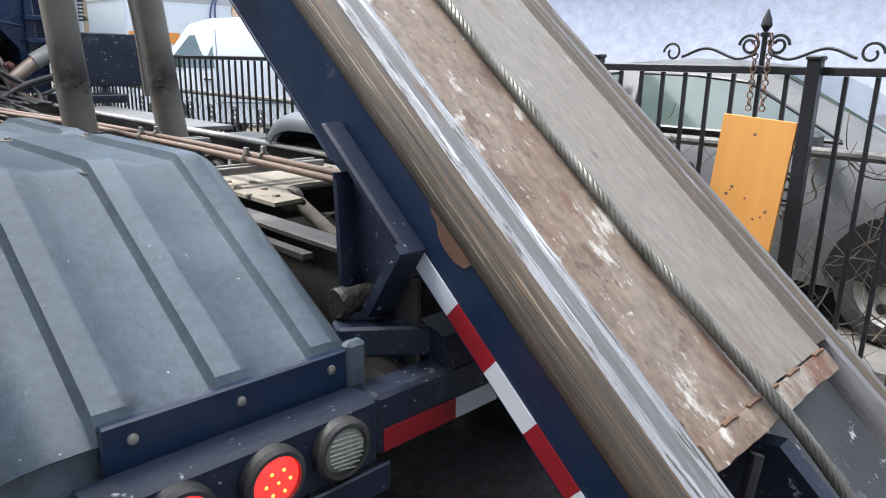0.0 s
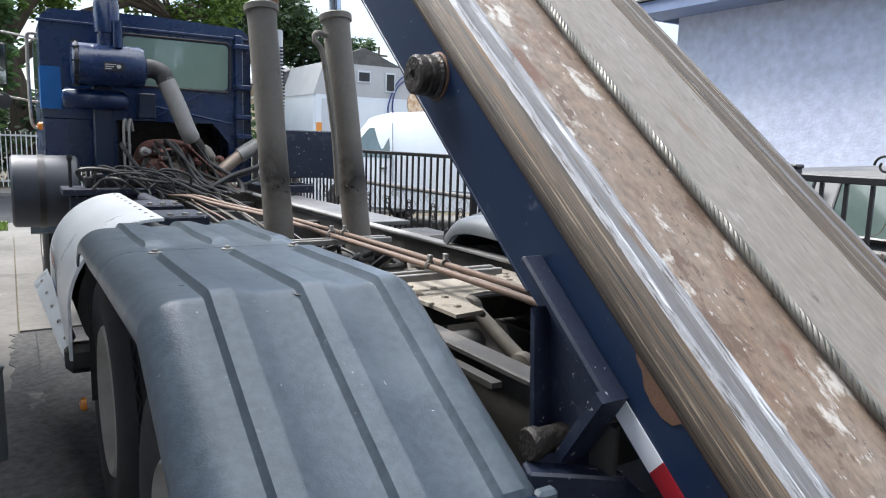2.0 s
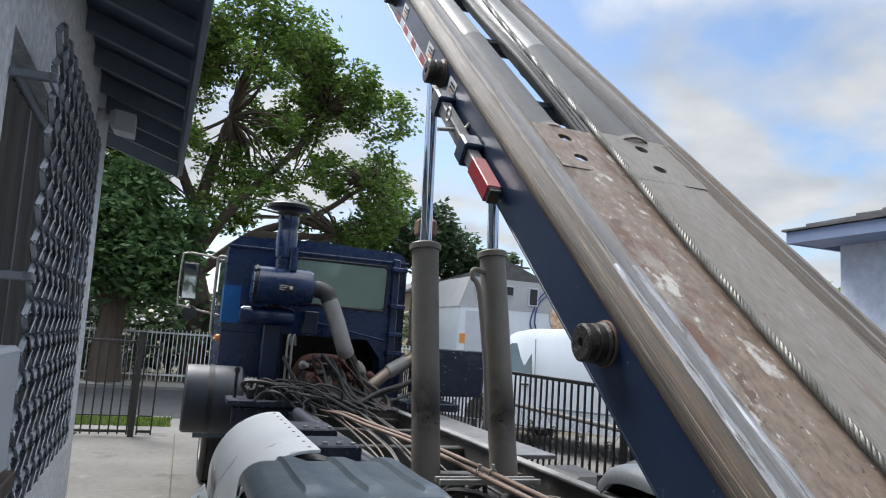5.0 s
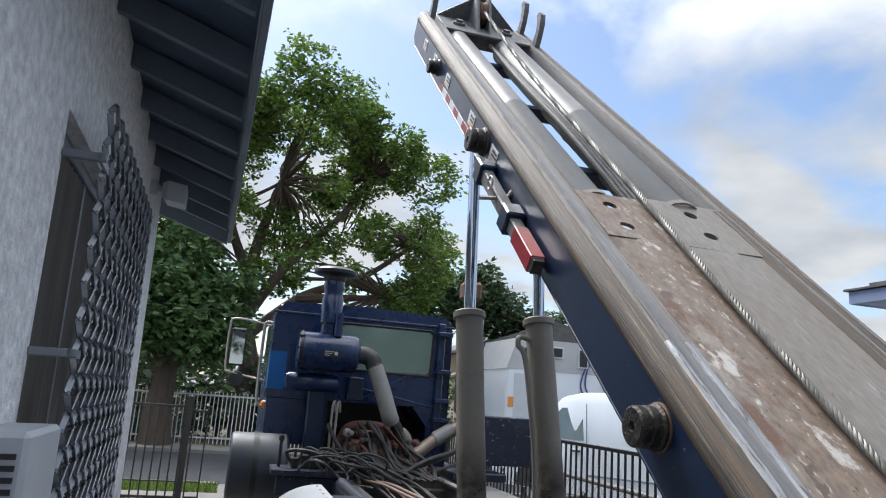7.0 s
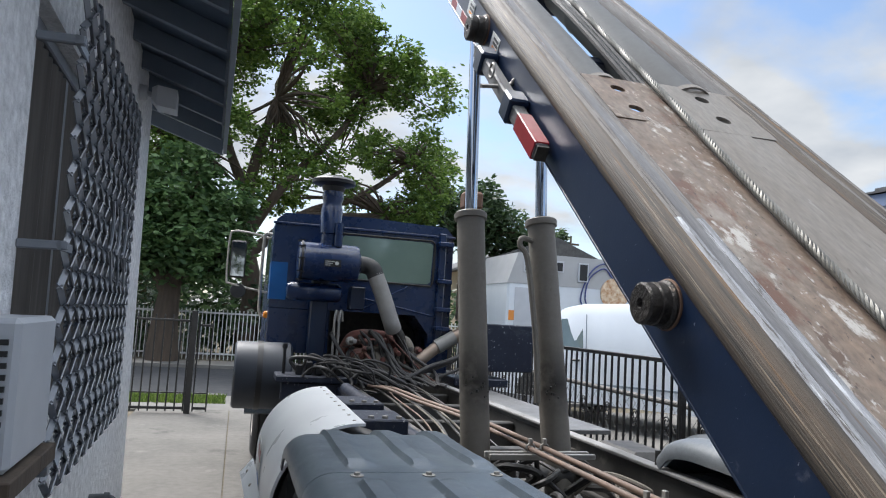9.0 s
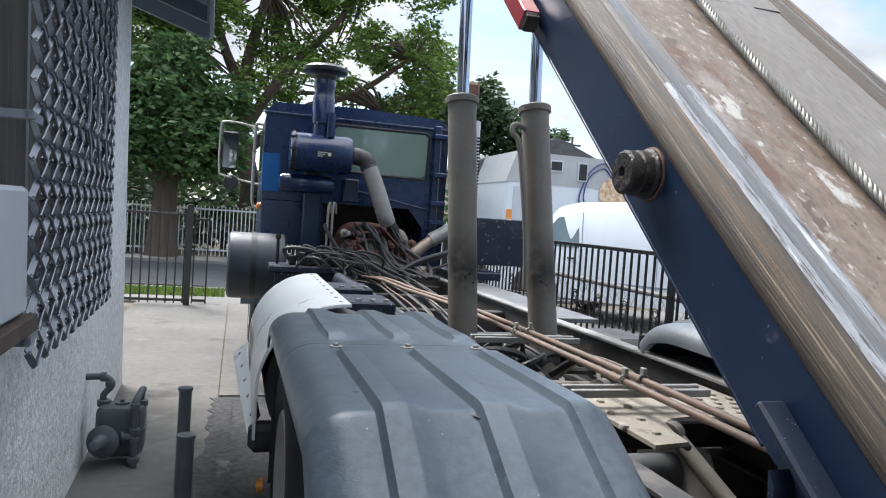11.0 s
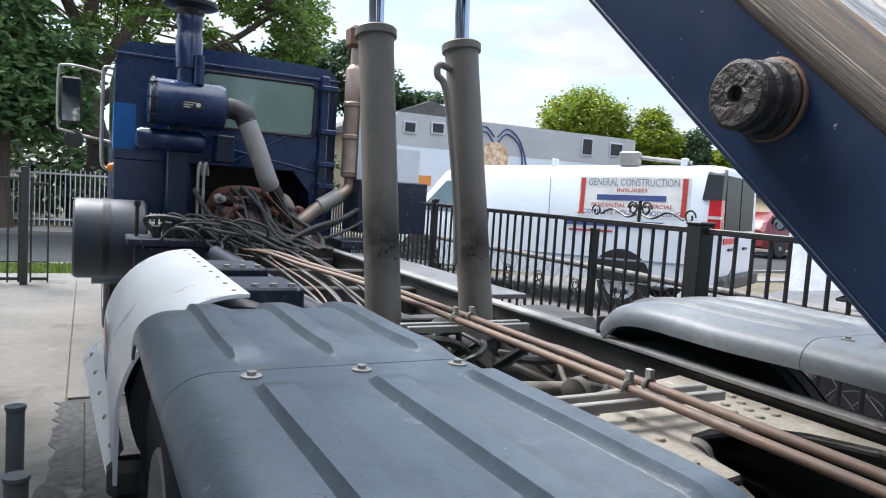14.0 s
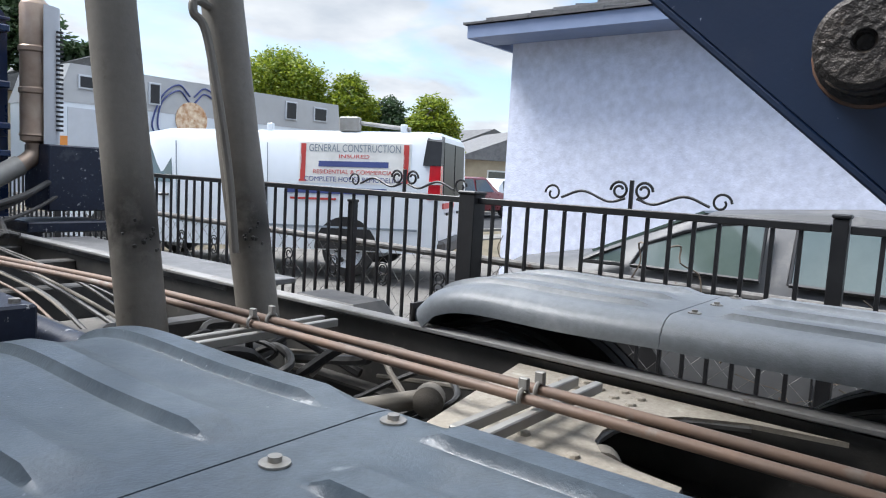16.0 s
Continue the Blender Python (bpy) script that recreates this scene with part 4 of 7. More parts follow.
AX = (-0.22, 1.12)
for y in AX:
    for x in (-1.10, -0.775, 0.665, 0.99):
        tyre(x, y)
for y in AX:
    tread(-1.10, y)
tyre(-1.12, 6.75)
tyre(1.0, 6.75)
for y in AX:
    part("axle", Mesh().rod((-0.95, y, 0.525), (0.85, y, 0.525), 0.085, 14).lathe((CX, y - 0.05, 0.525), (0, 1, 0), [(-0.22, 0.06), (-0.2, 0.13), (-0.05, 0.21), (0.1, 0.21), (0.22, 0.12), (0.25, 0.05)], 20), CASTING, truck, "dusty cast axle housing")

# fender: profile along y, drawn across x, ribs raised on it
def fender(x0, x1, mt=FENDER, name="fender"):
    prof = curve_pts([(0, 1.42, 1.10), (0, 1.33, 1.17), (0, 1.15, 1.207), (0, 0.8, 1.206), (0, 0.478, 1.215)], 10)
    rear = [(0, 0.474, 1.215), (0, 0.2, 1.216), (0, -0.05, 1.218), (0, -0.24, 1.219), (0, -0.257, 1.2175), (0, -0.268, 1.213), (0, -0.280, 1.2065), (0, -0.36, 1.159), (0, -0.55, 1.045), (0, -0.72, 0.945), (0, -0.80, 0.895), (0, -0.83, 0.862)]
    out = []
    for nm, line, ribs in (("front_half", [Vector(p) for p in prof], "f"), ("rear_half", [Vector(p) for p in rear], "r")):
        # refine the line
        fine = []
        for a, b in zip(line[:-1], line[1:]):
            k = max(1, int((b - a).length / 0.03))
            fine += [a.lerp(b, i / k) for i in range(k)]
        fine.append(line[-1])
        W = x1 - x0
        lipw = 0.02
        xs = [x0, x0 + 0.004, x0 + 0.014, x0 + 0.03, x0 + 0.05, x0 + 0.075, x0 + 0.10]
        starts = [x0 + W * f for f in (0.20, 0.505, 0.80)]
        for s in starts:
            xs += [s - 0.012, s - 0.001, s + 0.001, s + 0.008, s + 0.011, s + 0.016, s + 0.035, s + 0.058, s + 0.062, s + 0.066, s + 0.090, s + 0.120]
        xs += [x1 - 0.07, x1 - 0.045, x1 - 0.025, x1 - 0.01, x1 - 0.003, x1]
        xs = sorted(xs)
        n = len(fine)

        def lift(x, i):
            h = 0.0
            for s in starts:
                d = x - s
                if 0 <= d <= 0.122:
                    h = 0.018 * (min(1.0, d / 0.011) if d < 0.062 else max(0, 1 - (d - 0.062) / 0.058))
            if nm == "front_half":
                d = (fine[i].y - 0.56) / 0.03
            else:
                d = (0.36 - fine[i].y) / 0.03
            end_ = 1.0 if nm == "front_half" else max(0.0, min(1.0, (fine[i].y + 0.83) / 0.015))
            return h * max(0, min(1, d)) * end_

        def edge(x):
            a = min(x - x0, x1 - x)
            r, dep = 0.095, 0.075
            return 0.0 if a >= r else dep * (1 - math.sqrt(max(0, 1 - (1 - a / r) ** 2)))
        rows, under = [], []
        for i, p in enumerate(fine):
            t = (fine[min(i + 1, n - 1)] - fine[max(i - 1, 0)]).normalized()
            nrm = Vector((0, -t.z, t.y))
            if nrm.z < 0:
                nrm = -nrm
            row, un = [], []
            for x in xs:
                q = p + nrm * (lift(x, i) - edge(x))
                row.append((x, q.y, q.z))
                u = p + nrm * (lift(x, i) - edge(x) - 0.009)
                un.append((min(max(x, x0 + 0.008), x1 - 0.008), u.y, u.z))
            # turned-down lips
            q = p - nrm * (0.075 + lipw)
            row = [(x0 + 0.002, q.y, q.z)] + row + [(x1 - 0.002, q.y, q.z)]
            un = [(x0 + 0.010, q.y, q.z)] + un + [(x1 - 0.010, q.y, q.z)]
            rows.append(row + un[::-1])
        me = Mesh().loft(rows)
        out.append(part(name, me, mt, truck, "ribbed grey plastic wheel fender", angle=28))
    for f in (0.22, 0.535, 0.85):
        x = x0 + (x1 - x0) * f
        part("fender_bolt", Mesh().lathe((x, 0.43, 1.2155), (0, 0, 1), [(0, 0.020), (0.003, 0.020), (0.004, 0.009), (0.011, 0.009)], 16), BRIGHT, out[1], "zinc bolt with a washer")
    return out


left_f = fender(-1.29, -0.60)
right_f = fender(0.49, 1.18, WEATHERED)
crack = Mesh().sweep(curve_pts([(-0.985, -0.18, 1.216), (-0.955, -0.26, 1.213), (-0.93, -0.285, 1.21), (-0.875, -0.275, 1.216)], 6), 0.0022, 5)
part("crack", crack, HOSE, left_f[1], "dark crack in the plastic")
for x0, x1 in ((-1.25, -0.64), (0.53, 1.14)):
    part("mudflap", Mesh().box((x0, 1.44, 0.42), (x1, 1.452, 1.10)), HOSE, truck, "black rubber mud flap")
    part("fender_front", Mesh().prism([(x0 + 0.02, 1.37, 1.13), (x0 + 0.02, 1.46, 1.06), (x0 + 0.02, 1.46, 0.98), (x0 + 0.02, 1.33, 1.08)], (x1 - x0 - 0.04, 0, 0)), FENDER, truck)

# rear panel under the fender, tail bar, lamps
part("rear_panel", Mesh().box((-1.14, -0.835, 0.795), (-0.655, -0.815, 0.892), 0.004), NAVY, truck, "navy panel below the fender")
part("fender_end", Mesh().box((-0.653, -0.836, 0.797), (-0.604, -0.805, 0.90), 0.008), FENDER, truck)
corner = [[(-1.288, -0.66 - k * 0.012, 0.93 - k * 0.075), (-1.285, -0.76 - k * 0.012, 0.915 - k * 0.072), (-1.262, -0.812 - k * 0.012, 0.905 - k * 0.07), (-1.215, -0.832 - k * 0.010, 0.90 - k * 0.069), (-1.146, -0.836 - k * 0.008, 0.893 - k * 0.068),
           (-1.146, -0.824 - k * 0.008, 0.893 - k * 0.068), (-1.212, -0.82 - k * 0.010, 0.90 - k * 0.069), (-1.252, -0.80 - k * 0.012, 0.905 - k * 0.07), (-1.273, -0.755 - k * 0.012, 0.915 - k * 0.072), (-1.276, -0.66 - k * 0.012, 0.93 - k * 0.075)] for k in range(5)]
corner = [[(x + 0.022, y + 0.035, z - 0.015) for x, y, z in ring] for ring in corner]
part("fender_corner", Mesh().loft(corner), FENDER, truck, "rounded lower corner of the fender")
for x in (-1.09, -0.895, -0.695):
    part("screw", Mesh().lathe((x, -0.835, 0.858), (0, -1, 0), [(0, 0.010), (0.004, 0.009), (0.006, 0.005)], 12), BRIGHT, truck)
part("light_box", Mesh().box((-1.20, -0.925, 0.665), (-0.645, -0.838, 0.815), 0.010), NAVY_DUSTY, truck, "scuffed navy light bar")
part("rear_bumper_bar", Mesh().box((-0.645, -0.92, 0.675), (0.75, -0.84, 0.812), 0.010), NAVY_DUSTY, truck, "scuffed navy cross bar")
part("tape_strip", Mesh().box((-0.63, -0.9235, 0.684), (-0.42, -0.9205, 0.734)), RED_TAPE, truck, "red reflective tape")
part("tape_strip", Mesh().box((-0.42, -0.9235, 0.684), (-0.28, -0.9205, 0.734)), WHITE_TAPE, truck, "white reflective tape")
part("bracket_plate", Mesh().box((-0.84, -0.935, 0.60), (-0.62, -0.92, 0.665), 0.004), NAVY_DUSTY, truck)
for x, mt, lb in ((-0.895, LAMP_RED, "lit red tail lamp"), (-1.065, LAMP_RED, "lit red tail lamp"), (-0.746, LAMP_GREY, "unlit grey reversing lamp")):
    lampo = part("tail_lamp", Mesh().lathe((x, -0.925, 0.746), (0, -1, 0), [(0, 0.062), (0.02, 0.062), (0.028, 0.056), (0.028, 0.048), (0.012, 0.046)], 28), HOSE, truck, lb)
    part("lens", Mesh().lathe((x, -0.93, 0.746), (0, -1, 0), [(0, 0.047), (0.014, 0.047), (0.021, 0.034), (0.024, 0.0)], 28), mt, lampo)
    if mt is LAMP_GREY:
        for k in range(9):
            h = 0.040 * math.cos(math.asin((k - 4) / 4.6))
            part("lens_ridge", Mesh().rod((x - h, -0.9505 - 0.002 * math.cos((k - 4) / 3), 0.746 + (k - 4) * 0.0092 + 0.004), (x + h, -0.9505 - 0.002 * math.cos((k - 4) / 3), 0.746 + (k - 4) * 0.0092 - 0.004), 0.002, 6), LAMP_GREY, lampo)
    if mt is LAMP_RED:
        for k in range(7):
            a = 2 * math.pi * k / 6
            part("diode", Mesh().lathe((x + (0.024 * math.cos(a) if k < 6 else 0), -0.953, 0.746 + (0.024 * math.sin(a) if k < 6 else 0)), (0, -1, 0), [(0, 0.0038), (0.003, 0.002)], 8), LAMP_LED, lampo)

# chassis rails, cross members, deck plate with rivets
for x in (-0.46, 0.53):
    s = -1 if x < 0 else 1
    part("chassis_rail", Mesh().box((x - 0.006, -0.84, 0.74), (x + 0.006, 7.6, 1.0)).box((min(x, x - s * 0.09), -0.84, 0.74), (max(x, x - s * 0.09), 7.6, 0.752)), FRAME, truck, "dusty black chassis rail")
    part("rail_cap", Mesh().box((x - 0.036, -0.84, 1.012), (x + 0.036, 5.3, 1.030), 0.004), RAILTOP if x > 0 else FRAME, truck, "worn steel rail cap")
    part("rail_angle", Mesh().box((x + s * 0.045, -0.5, 0.985), (x + s * 0.075, 4.6, 1.0)), FRAME, truck)
for y in (-0.6, 0.75, 2.3, 3.3, 4.2, 5.0):
    part("cross_member", Mesh().box((-0.454, y - 0.05, 0.78), (0.524, y + 0.05, 0.95), 0.008), FRAME, truck)
outline = ((-0.20, 0.79), (0.50, 0.94), (0.50, -0.02), (0.46, 0.20), (0.38, 0.35), (0.26, 0.445), (0.12, 0.462), (0.04, 0.445), (-0.02, 0.40), (-0.055, 0.30), (-0.07, 0.20), (-0.20, 0.18))
part("frame_deck", Mesh().prism([(x, y, 0.966) for x, y in outline], (0, 0, 0.014)), PLATE, truck, "dust-covered riveted frame plate")
part("plate_lip", Mesh().sweep(curve_pts([(x, y, 0.962) for x, y in outline[3:11]], 5), 0.011, 7), FRAME, truck)
# added black sheet, a stand-in for the dark depth below the plate's cut-out
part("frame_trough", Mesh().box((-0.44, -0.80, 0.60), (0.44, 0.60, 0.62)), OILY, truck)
riv = Mesh().lathe((0, 0, 0), (0, 0, 1), [(0, 0.017), (0.007, 0.014), (0.010, 0.006)], 8)
r0 = part("rivet", riv, PLATE, truck)
r0.matrix_basis = Matrix.Translation((0.29, 0.74, 0.980))
for i in range(5):
    for j in range(3):
        if i + j:
            shared("rivet", r0.data, Matrix.Translation((0.29 + j * 0.070 + (0.03 if i % 2 else 0), 0.74 - i * 0.062, 0.980)), truck)
for i in range(6):
    shared("rivet", r0.data, Matrix.Translation((-0.12 + (i % 2) * 0.09 - 0.02 * i, 0.66 - i * 0.075, 0.980)), truck)
# pipe supports: channel pairs across the frame, with the copper tubes on them
for y in (0.58, 1.60):
    for d in (-0.035, 0.035):
        part("pipe_support", Mesh().box((-0.30, y + d - 0.012, 1.028), (0.26, y + d + 0.012, 1.056), 0.003), PIPE_GREY, truck, "dusty steel pipe support")
    for x in (-0.075, 0.0):
        part("pipe_clamp", Mesh().sweep(arc((x, y, 1.078), 0.021, -30, 210, 10), 0.006, 6).box((x - 0.008, y - 0.012, 1.096), (x + 0.008, y + 0.012, 1.125), 0.002), PIPE_GREY, truck)
for x, dz in ((-0.075, 0.0), (0.0, 0.004)):
    pts = curve_pts([(x + 0.01, -0.72, 1.045 + dz), (x, -0.3, 1.068 + dz), (x, 0.58, 1.076 + dz), (x, 1.60, 1.074 + dz), (x - 0.01, 2.6, 1.07), (x - 0.12, 3.5, 1.07), (x - 0.22, 4.0, 1.09), (x - 0.28, 4.5, 1.06)], 8)
    part("copper_tube", Mesh().sweep(pts, 0.0130, 14), COPPER, truck, "dull copper hydraulic tube")
# spare lines beside them
rnd = random.Random(11)
for i in range(8):
    x = -0.30 + 0.055 * i + rnd.uniform(-0.01, 0.01)
    z = 1.00 + rnd.uniform(-0.01, 0.02)
    pts = curve_pts([(x + rnd.uniform(-.05, .05), 2.5 + rnd.uniform(-.3, .3), 0.90), (x, 3.0, z - 0.02), (x + rnd.uniform(-.03, .03), 3.8, z + 0.03), (x + rnd.uniform(-.06, .03), 4.5, 1.05 + rnd.uniform(-.02, .03)), (x - 0.05, 5.1, 1.0)], 8)
    part("hydraulic_line", Mesh().sweep(pts, rnd.choice((0.006, 0.008, 0.010)), 7), rnd.choice((DUSTY, HOSE, HOSE, OILY, COPPER)), truck)
for i in range(16):
    x, y = rnd.uniform(-0.38, 0.25), rnd.uniform(0.9, 2.1)
    pts = curve_pts([(x, y, 0.86), (x + rnd.uniform(.05, .2), y + rnd.uniform(-.2, .2), 0.93 + rnd.uniform(0, .06)), (x + rnd.uniform(.15, .35), y + rnd.uniform(-.3, .3), 0.92), (x + rnd.uniform(.1, .4), y + rnd.uniform(-.5, .5), 0.80)], 7)
    part("air_hose", Mesh().sweep(pts, rnd.choice((0.010, 0.014, 0.02)), 7), rnd.choice((HOSE, HOSE, DUSTY)), truck)
# torque rods with rubber bushes
for a, b in (((-0.35, 1.25, 0.90), (0.07, 0.97, 0.95)), ((0.03, 0.42, 0.935), (0.03, 0.08, 0.80))):
    tr = part("torque_rod", Mesh().rod(a, b, 0.028, 12), DUSTY, truck, "dusty torque rod")
    for p in (a, b):
        part("bush", Mesh().lathe((p[0] - 0.05, p[1] - 0.03, p[2]), (1, 0.6, 0), [(0, 0.02), (0.010, 0.045), (0.060, 0.045), (0.070, 0.024), (0.11, 0.018)], 18), DUSTY, tr)
for y in (0.15, 0.75):
    part("brake_chamber", Mesh().lathe((-0.62, y, 0.80), (0, 1, 0), [(-0.11, 0.05), (-0.09, 0.085), (-0.01, 0.09), (0, 0.1), (0.012, 0.1), (0.02, 0.09), (0.1, 0.085), (0.12, 0.04)], 20), DUSTY, truck)
part("axle_carrier", Mesh().lathe((-0.10, -0.02, 0.60), (0, -1, -0.1), [(0, 0.10), (0.02, 0.19), (0.06, 0.25), (0.16, 0.275), (0.32, 0.27), (0.44, 0.22), (0.52, 0.13), (0.54, 0.03)], 32), CASTING, truck, "dusty blue-grey axle carrier casting")
part("spring_hanger", Mesh().box((-0.60, -0.6, 0.62), (-0.48, 1.6, 0.72), 0.02), FRAME, truck)

# white half-round tank cover with a riveted skirt
ring = lambda r: [(-0.94 + r * math.cos(radians(a)), 0, 0.82 + r * math.sin(radians(a))) for a in range(88, 181, 6)]
prof = ring(0.385) + [(-1.325, 0, 0.60)]
back = [(-1.313, 0, 0.60)] + ring(0.372)[::-1]
cov = Mesh().loft([[(p[0], y, p[2]) for p in prof + back] for y in (1.47, 2.2, 2.95)])
tank = part("tank_cover", cov, ALU, truck, "white half-round tank cover with faded decals")
part("end_plate", Mesh().prism([(p[0], 2.951, p[2]) for p in prof] + [(-0.94, 2.951, 0.60)], (0, 0.01, 0)), ALU, tank)
part("tank_body", Mesh().rod((-0.95, 1.55, 0.82), (-0.95, 2.9, 0.82), 0.33, 32), FRAME, tank)
skirt = Mesh().prism([(-1.346, 2.85, 0.775), (-1.411, 2.85, 0.696), (-1.333, 1.62, 0.587), (-1.288, 1.62, 0.663)], (-0.008, 0, -0.008))
part("skirt", skirt, ALU, tank, "white riveted skirt strip")
for k in range(5):
    p = Vector((-1.378, 2.85, 0.736)).lerp(Vector((-1.31, 1.62, 0.625)), 0.1 + 0.2 * k)
    part("rivet", Mesh().lathe(p + Vector((-0.006, 0, -0.002)), (-0.7, 0, 0.5), [(0, 0.011), (0.006, 0.009), (0.009, 0.004)], 8), BRIGHT, tank)
for k in range(9):
    part("rivet", Mesh().lathe((-0.965, 1.55 + k * 0.165, 1.204), (0, 0, 1), [(0, 0.009), (0.004, 0.007)], 8), BRIGHT, tank)
dm = Matrix.Translation((-1.3265, 2.28, 0.86))
part("decal", Mesh(dm).box((-0.003, 0, -0.14), (0, 0.30, 0.10)), STICKER, tank, "faded red, white and blue decal")
part("decal_bar", Mesh(dm).box((-0.005, 0.02, 0.0), (-0.0035, 0.28, 0.06)), RED_TAPE, tank)
part("decal_bar", Mesh(dm).box((-0.005, 0.02, -0.12), (-0.0035, 0.28, -0.09)), BLUE_TAPE, tank)
part("corner_plate", Mesh().box((-1.341, 1.50, 0.525), (-1.151, 1.61, 0.655), 0.03), HOSE, truck, "black rubber corner")
part("marker_lamp", Mesh().lathe((-1.27, 1.47, 0.40), (-1, 0, 0), [(0, 0.03), (0.02, 0.028), (0.028, 0.01)], 14), AMBER, truck, "amber marker lamp")
# boxes between tank and frame
part("side_channel", Mesh().box((-0.62, 1.5, 0.92), (-0.50, 5.0, 1.03), 0.012), NAVY_DUSTY, truck, "long dusty tube beside the frame")
part("long_tube", Mesh().rod((-0.60, 1.5, 1.06), (-0.60, 4.2, 1.06), 0.05, 16), NAVY_DUSTY, truck)
for y in (1.75, 2.35):
    part("step_box", Mesh().box((-0.90, y, 1.02), (-0.66, y + 0.34, 1.18), 0.008), NAVY_DUSTY, truck, "navy box beside the frame")
    for k in range(3):
        part("bolt", Mesh().lathe((-0.84 + 0.07 * k, y + 0.05, 1.18), (0, 0, 1), [(0, 0.016), (0.012, 0.015)], 8), BRIGHT, truck)

# hydraulic lift cylinders
CB, CT, RT = Vector((0, 1.98, 0.72)), Vector((0, 2.26, 2.31)), Vector((0, 2.36, 3.62))
for x, xb in ((-0.235, -0.205), (0.218, 0.285)):
    o = Vector((x, 0, 0))
    CB = Vector((xb - x, 1.98, 0.72))
    cyl = part("lift_cylinder", Mesh().rod(o + CB, o + CT, 0.082, 36), STAIN, truck, "dusty taupe hydraulic lift cylinder")
    d = (CT - CB).normalized()
    part("gland", Mesh().lathe(o + CT - d * 0.09, d, [(0, 0.0825), (0.055, 0.0835), (0.058, 0.097), (0.090, 0.098), (0.098, 0.090), (0.098, 0.04)], 36), CYL, cyl)
    part("rod", Mesh().rod(o + CT - d * 0.02, o + RT, 0.036, 28), CHROME, cyl, "polished chrome rod")
    rb = random.Random(3 if x < 0 else 8)
    for k in range(12):
        a, z = rb.uniform(-1.5, 0.3) - 1.0, rb.gauss(1.32, 0.03)
        c = o + CB.lerp(CT, (z - 0.72) / 1.59) + Vector((math.cos(a) * 0.081, math.sin(a) * 0.081, 0))
        q = rb.uniform(0.004, 0.010)
        part("grime_lump", Mesh().lathe(c - Vector((0, 0, q)), (0, 0, 1), [(0, q * 0.4), (q * 0.6, q), (q * 1.5, q * 0.9), (q * 2, q * 0.3)], 7), OILY, cyl, "black oily grime")
    if x > 0:
        part("port_pipe", Mesh().sweep(curve_pts([o + Vector((-0.06, 2.22, 2.18)), o + Vector((-0.14, 2.20, 2.19)), o + Vector((-0.155, 2.19, 2.14)), o + Vector((-0.12, 2.15, 2.05)), o + Vector((-0.092, 2.05, 1.6)), o + Vector((-0.09, 1.99, 1.25))], 8), 0.017, 9), CYL, cyl)
    part("trunnion", Mesh().rod(o + Vector((-0.12, 1.98, 0.86)), o + Vector((0.12, 1.98, 0.86)), 0.06, 16), FRAME, cyl)

# cab
CABP = ((-1.22, 1.70), (-1.22, 2.50), (-1.20, 2.60), (-1.12, 2.67), (-0.25, 2.70), (0.60, 2.67), (0.67, 2.60), (0.69, 2.50), (0.69, 1.70))
cab = part("cab", Mesh().loft([[(x, y, z) for x, z in CABP] for y in (5.62, 7.35)]), CAB_BLUE, truck, "dark blue offset truck cab", angle=25)
part("cab_corner", Mesh().box((-1.22, 5.62, 1.25), (-0.60, 7.35, 1.699), 0.01), CAB_BLUE, cab)
part("cab_corner", Mesh().prism([(0.30, 5.62, 1.699), (0.46, 5.62, 1.50), (0.46, 5.62, 1.10), (0.69, 5.62, 1.10), (0.69, 5.62, 1.699)], (0, 1.7, 0)), CAB_BLUE, cab)
part("firewall", Mesh().box((-0.60, 6.35, 0.95), (0.46, 6.40, 1.699)), OILY, cab, "grimy black firewall")
part("tunnel_side", Mesh().prism([(-0.598, 5.70, 1.10), (-0.598, 6.35, 1.10), (-0.598, 6.35, 1.69), (-0.598, 5.70, 1.69)], (0.02, 0, 0)), OILY, cab)
part("roof_drip", Mesh().box((-1.235, 5.60, 2.55), (0.705, 5.622, 2.575), 0.004), CAB_BLUE, cab)
part("rear_window", Mesh().loft([[(x, y, z) for x, z in ((-0.52, 2.06), (-0.50, 2.04), (0.42, 2.04), (0.45, 2.07), (0.46, 2.46), (0.43, 2.49), (-0.50, 2.49), (-0.53, 2.46))] for y in (5.611, 5.619)]), CAB_GLASS, cab, "green tinted rear window")
seal = [(-0.54, 5.612, 2.04), (0.45, 5.612, 2.02), (0.475, 5.612, 2.06), (0.48, 5.612, 2.48), (0.45, 5.612, 2.51), (-0.52, 5.612, 2.51), (-0.55, 5.612, 2.47), (-0.54, 5.612, 2.04)]
part("window_seal", Mesh().sweep(seal, 0.012, 6), HOSE, cab)
part("blue_film", Mesh().box((-1.226, 5.606, 1.78), (-1.06, 5.619, 2.16)).box((-1.226, 5.62, 1.78), (-1.222, 5.9, 2.16)), BRIGHT_BLUE, cab, "bright blue protective film")
part("side_window", Mesh().box((-1.226, 6.1, 1.95), (-1.221, 6.9, 2.48)), CAB_GLASS, cab)
part("grab_rail", Mesh().sweep(curve_pts([(-1.23, 5.75, 2.45), (-1.30, 5.75, 2.44), (-1.31, 5.75, 2.3), (-1.31, 5.75, 1.75), (-1.29, 5.75, 1.62), (-1.23, 5.75, 1.60)], 6), 0.016, 8), BRIGHT, cab, "chrome grab rail")
mir = part("mirror", Mesh().box((-1.64, 6.42, 2.0), (-1.47, 6.47, 2.42), 0.02), BLACK, cab, "tall square wing mirror")
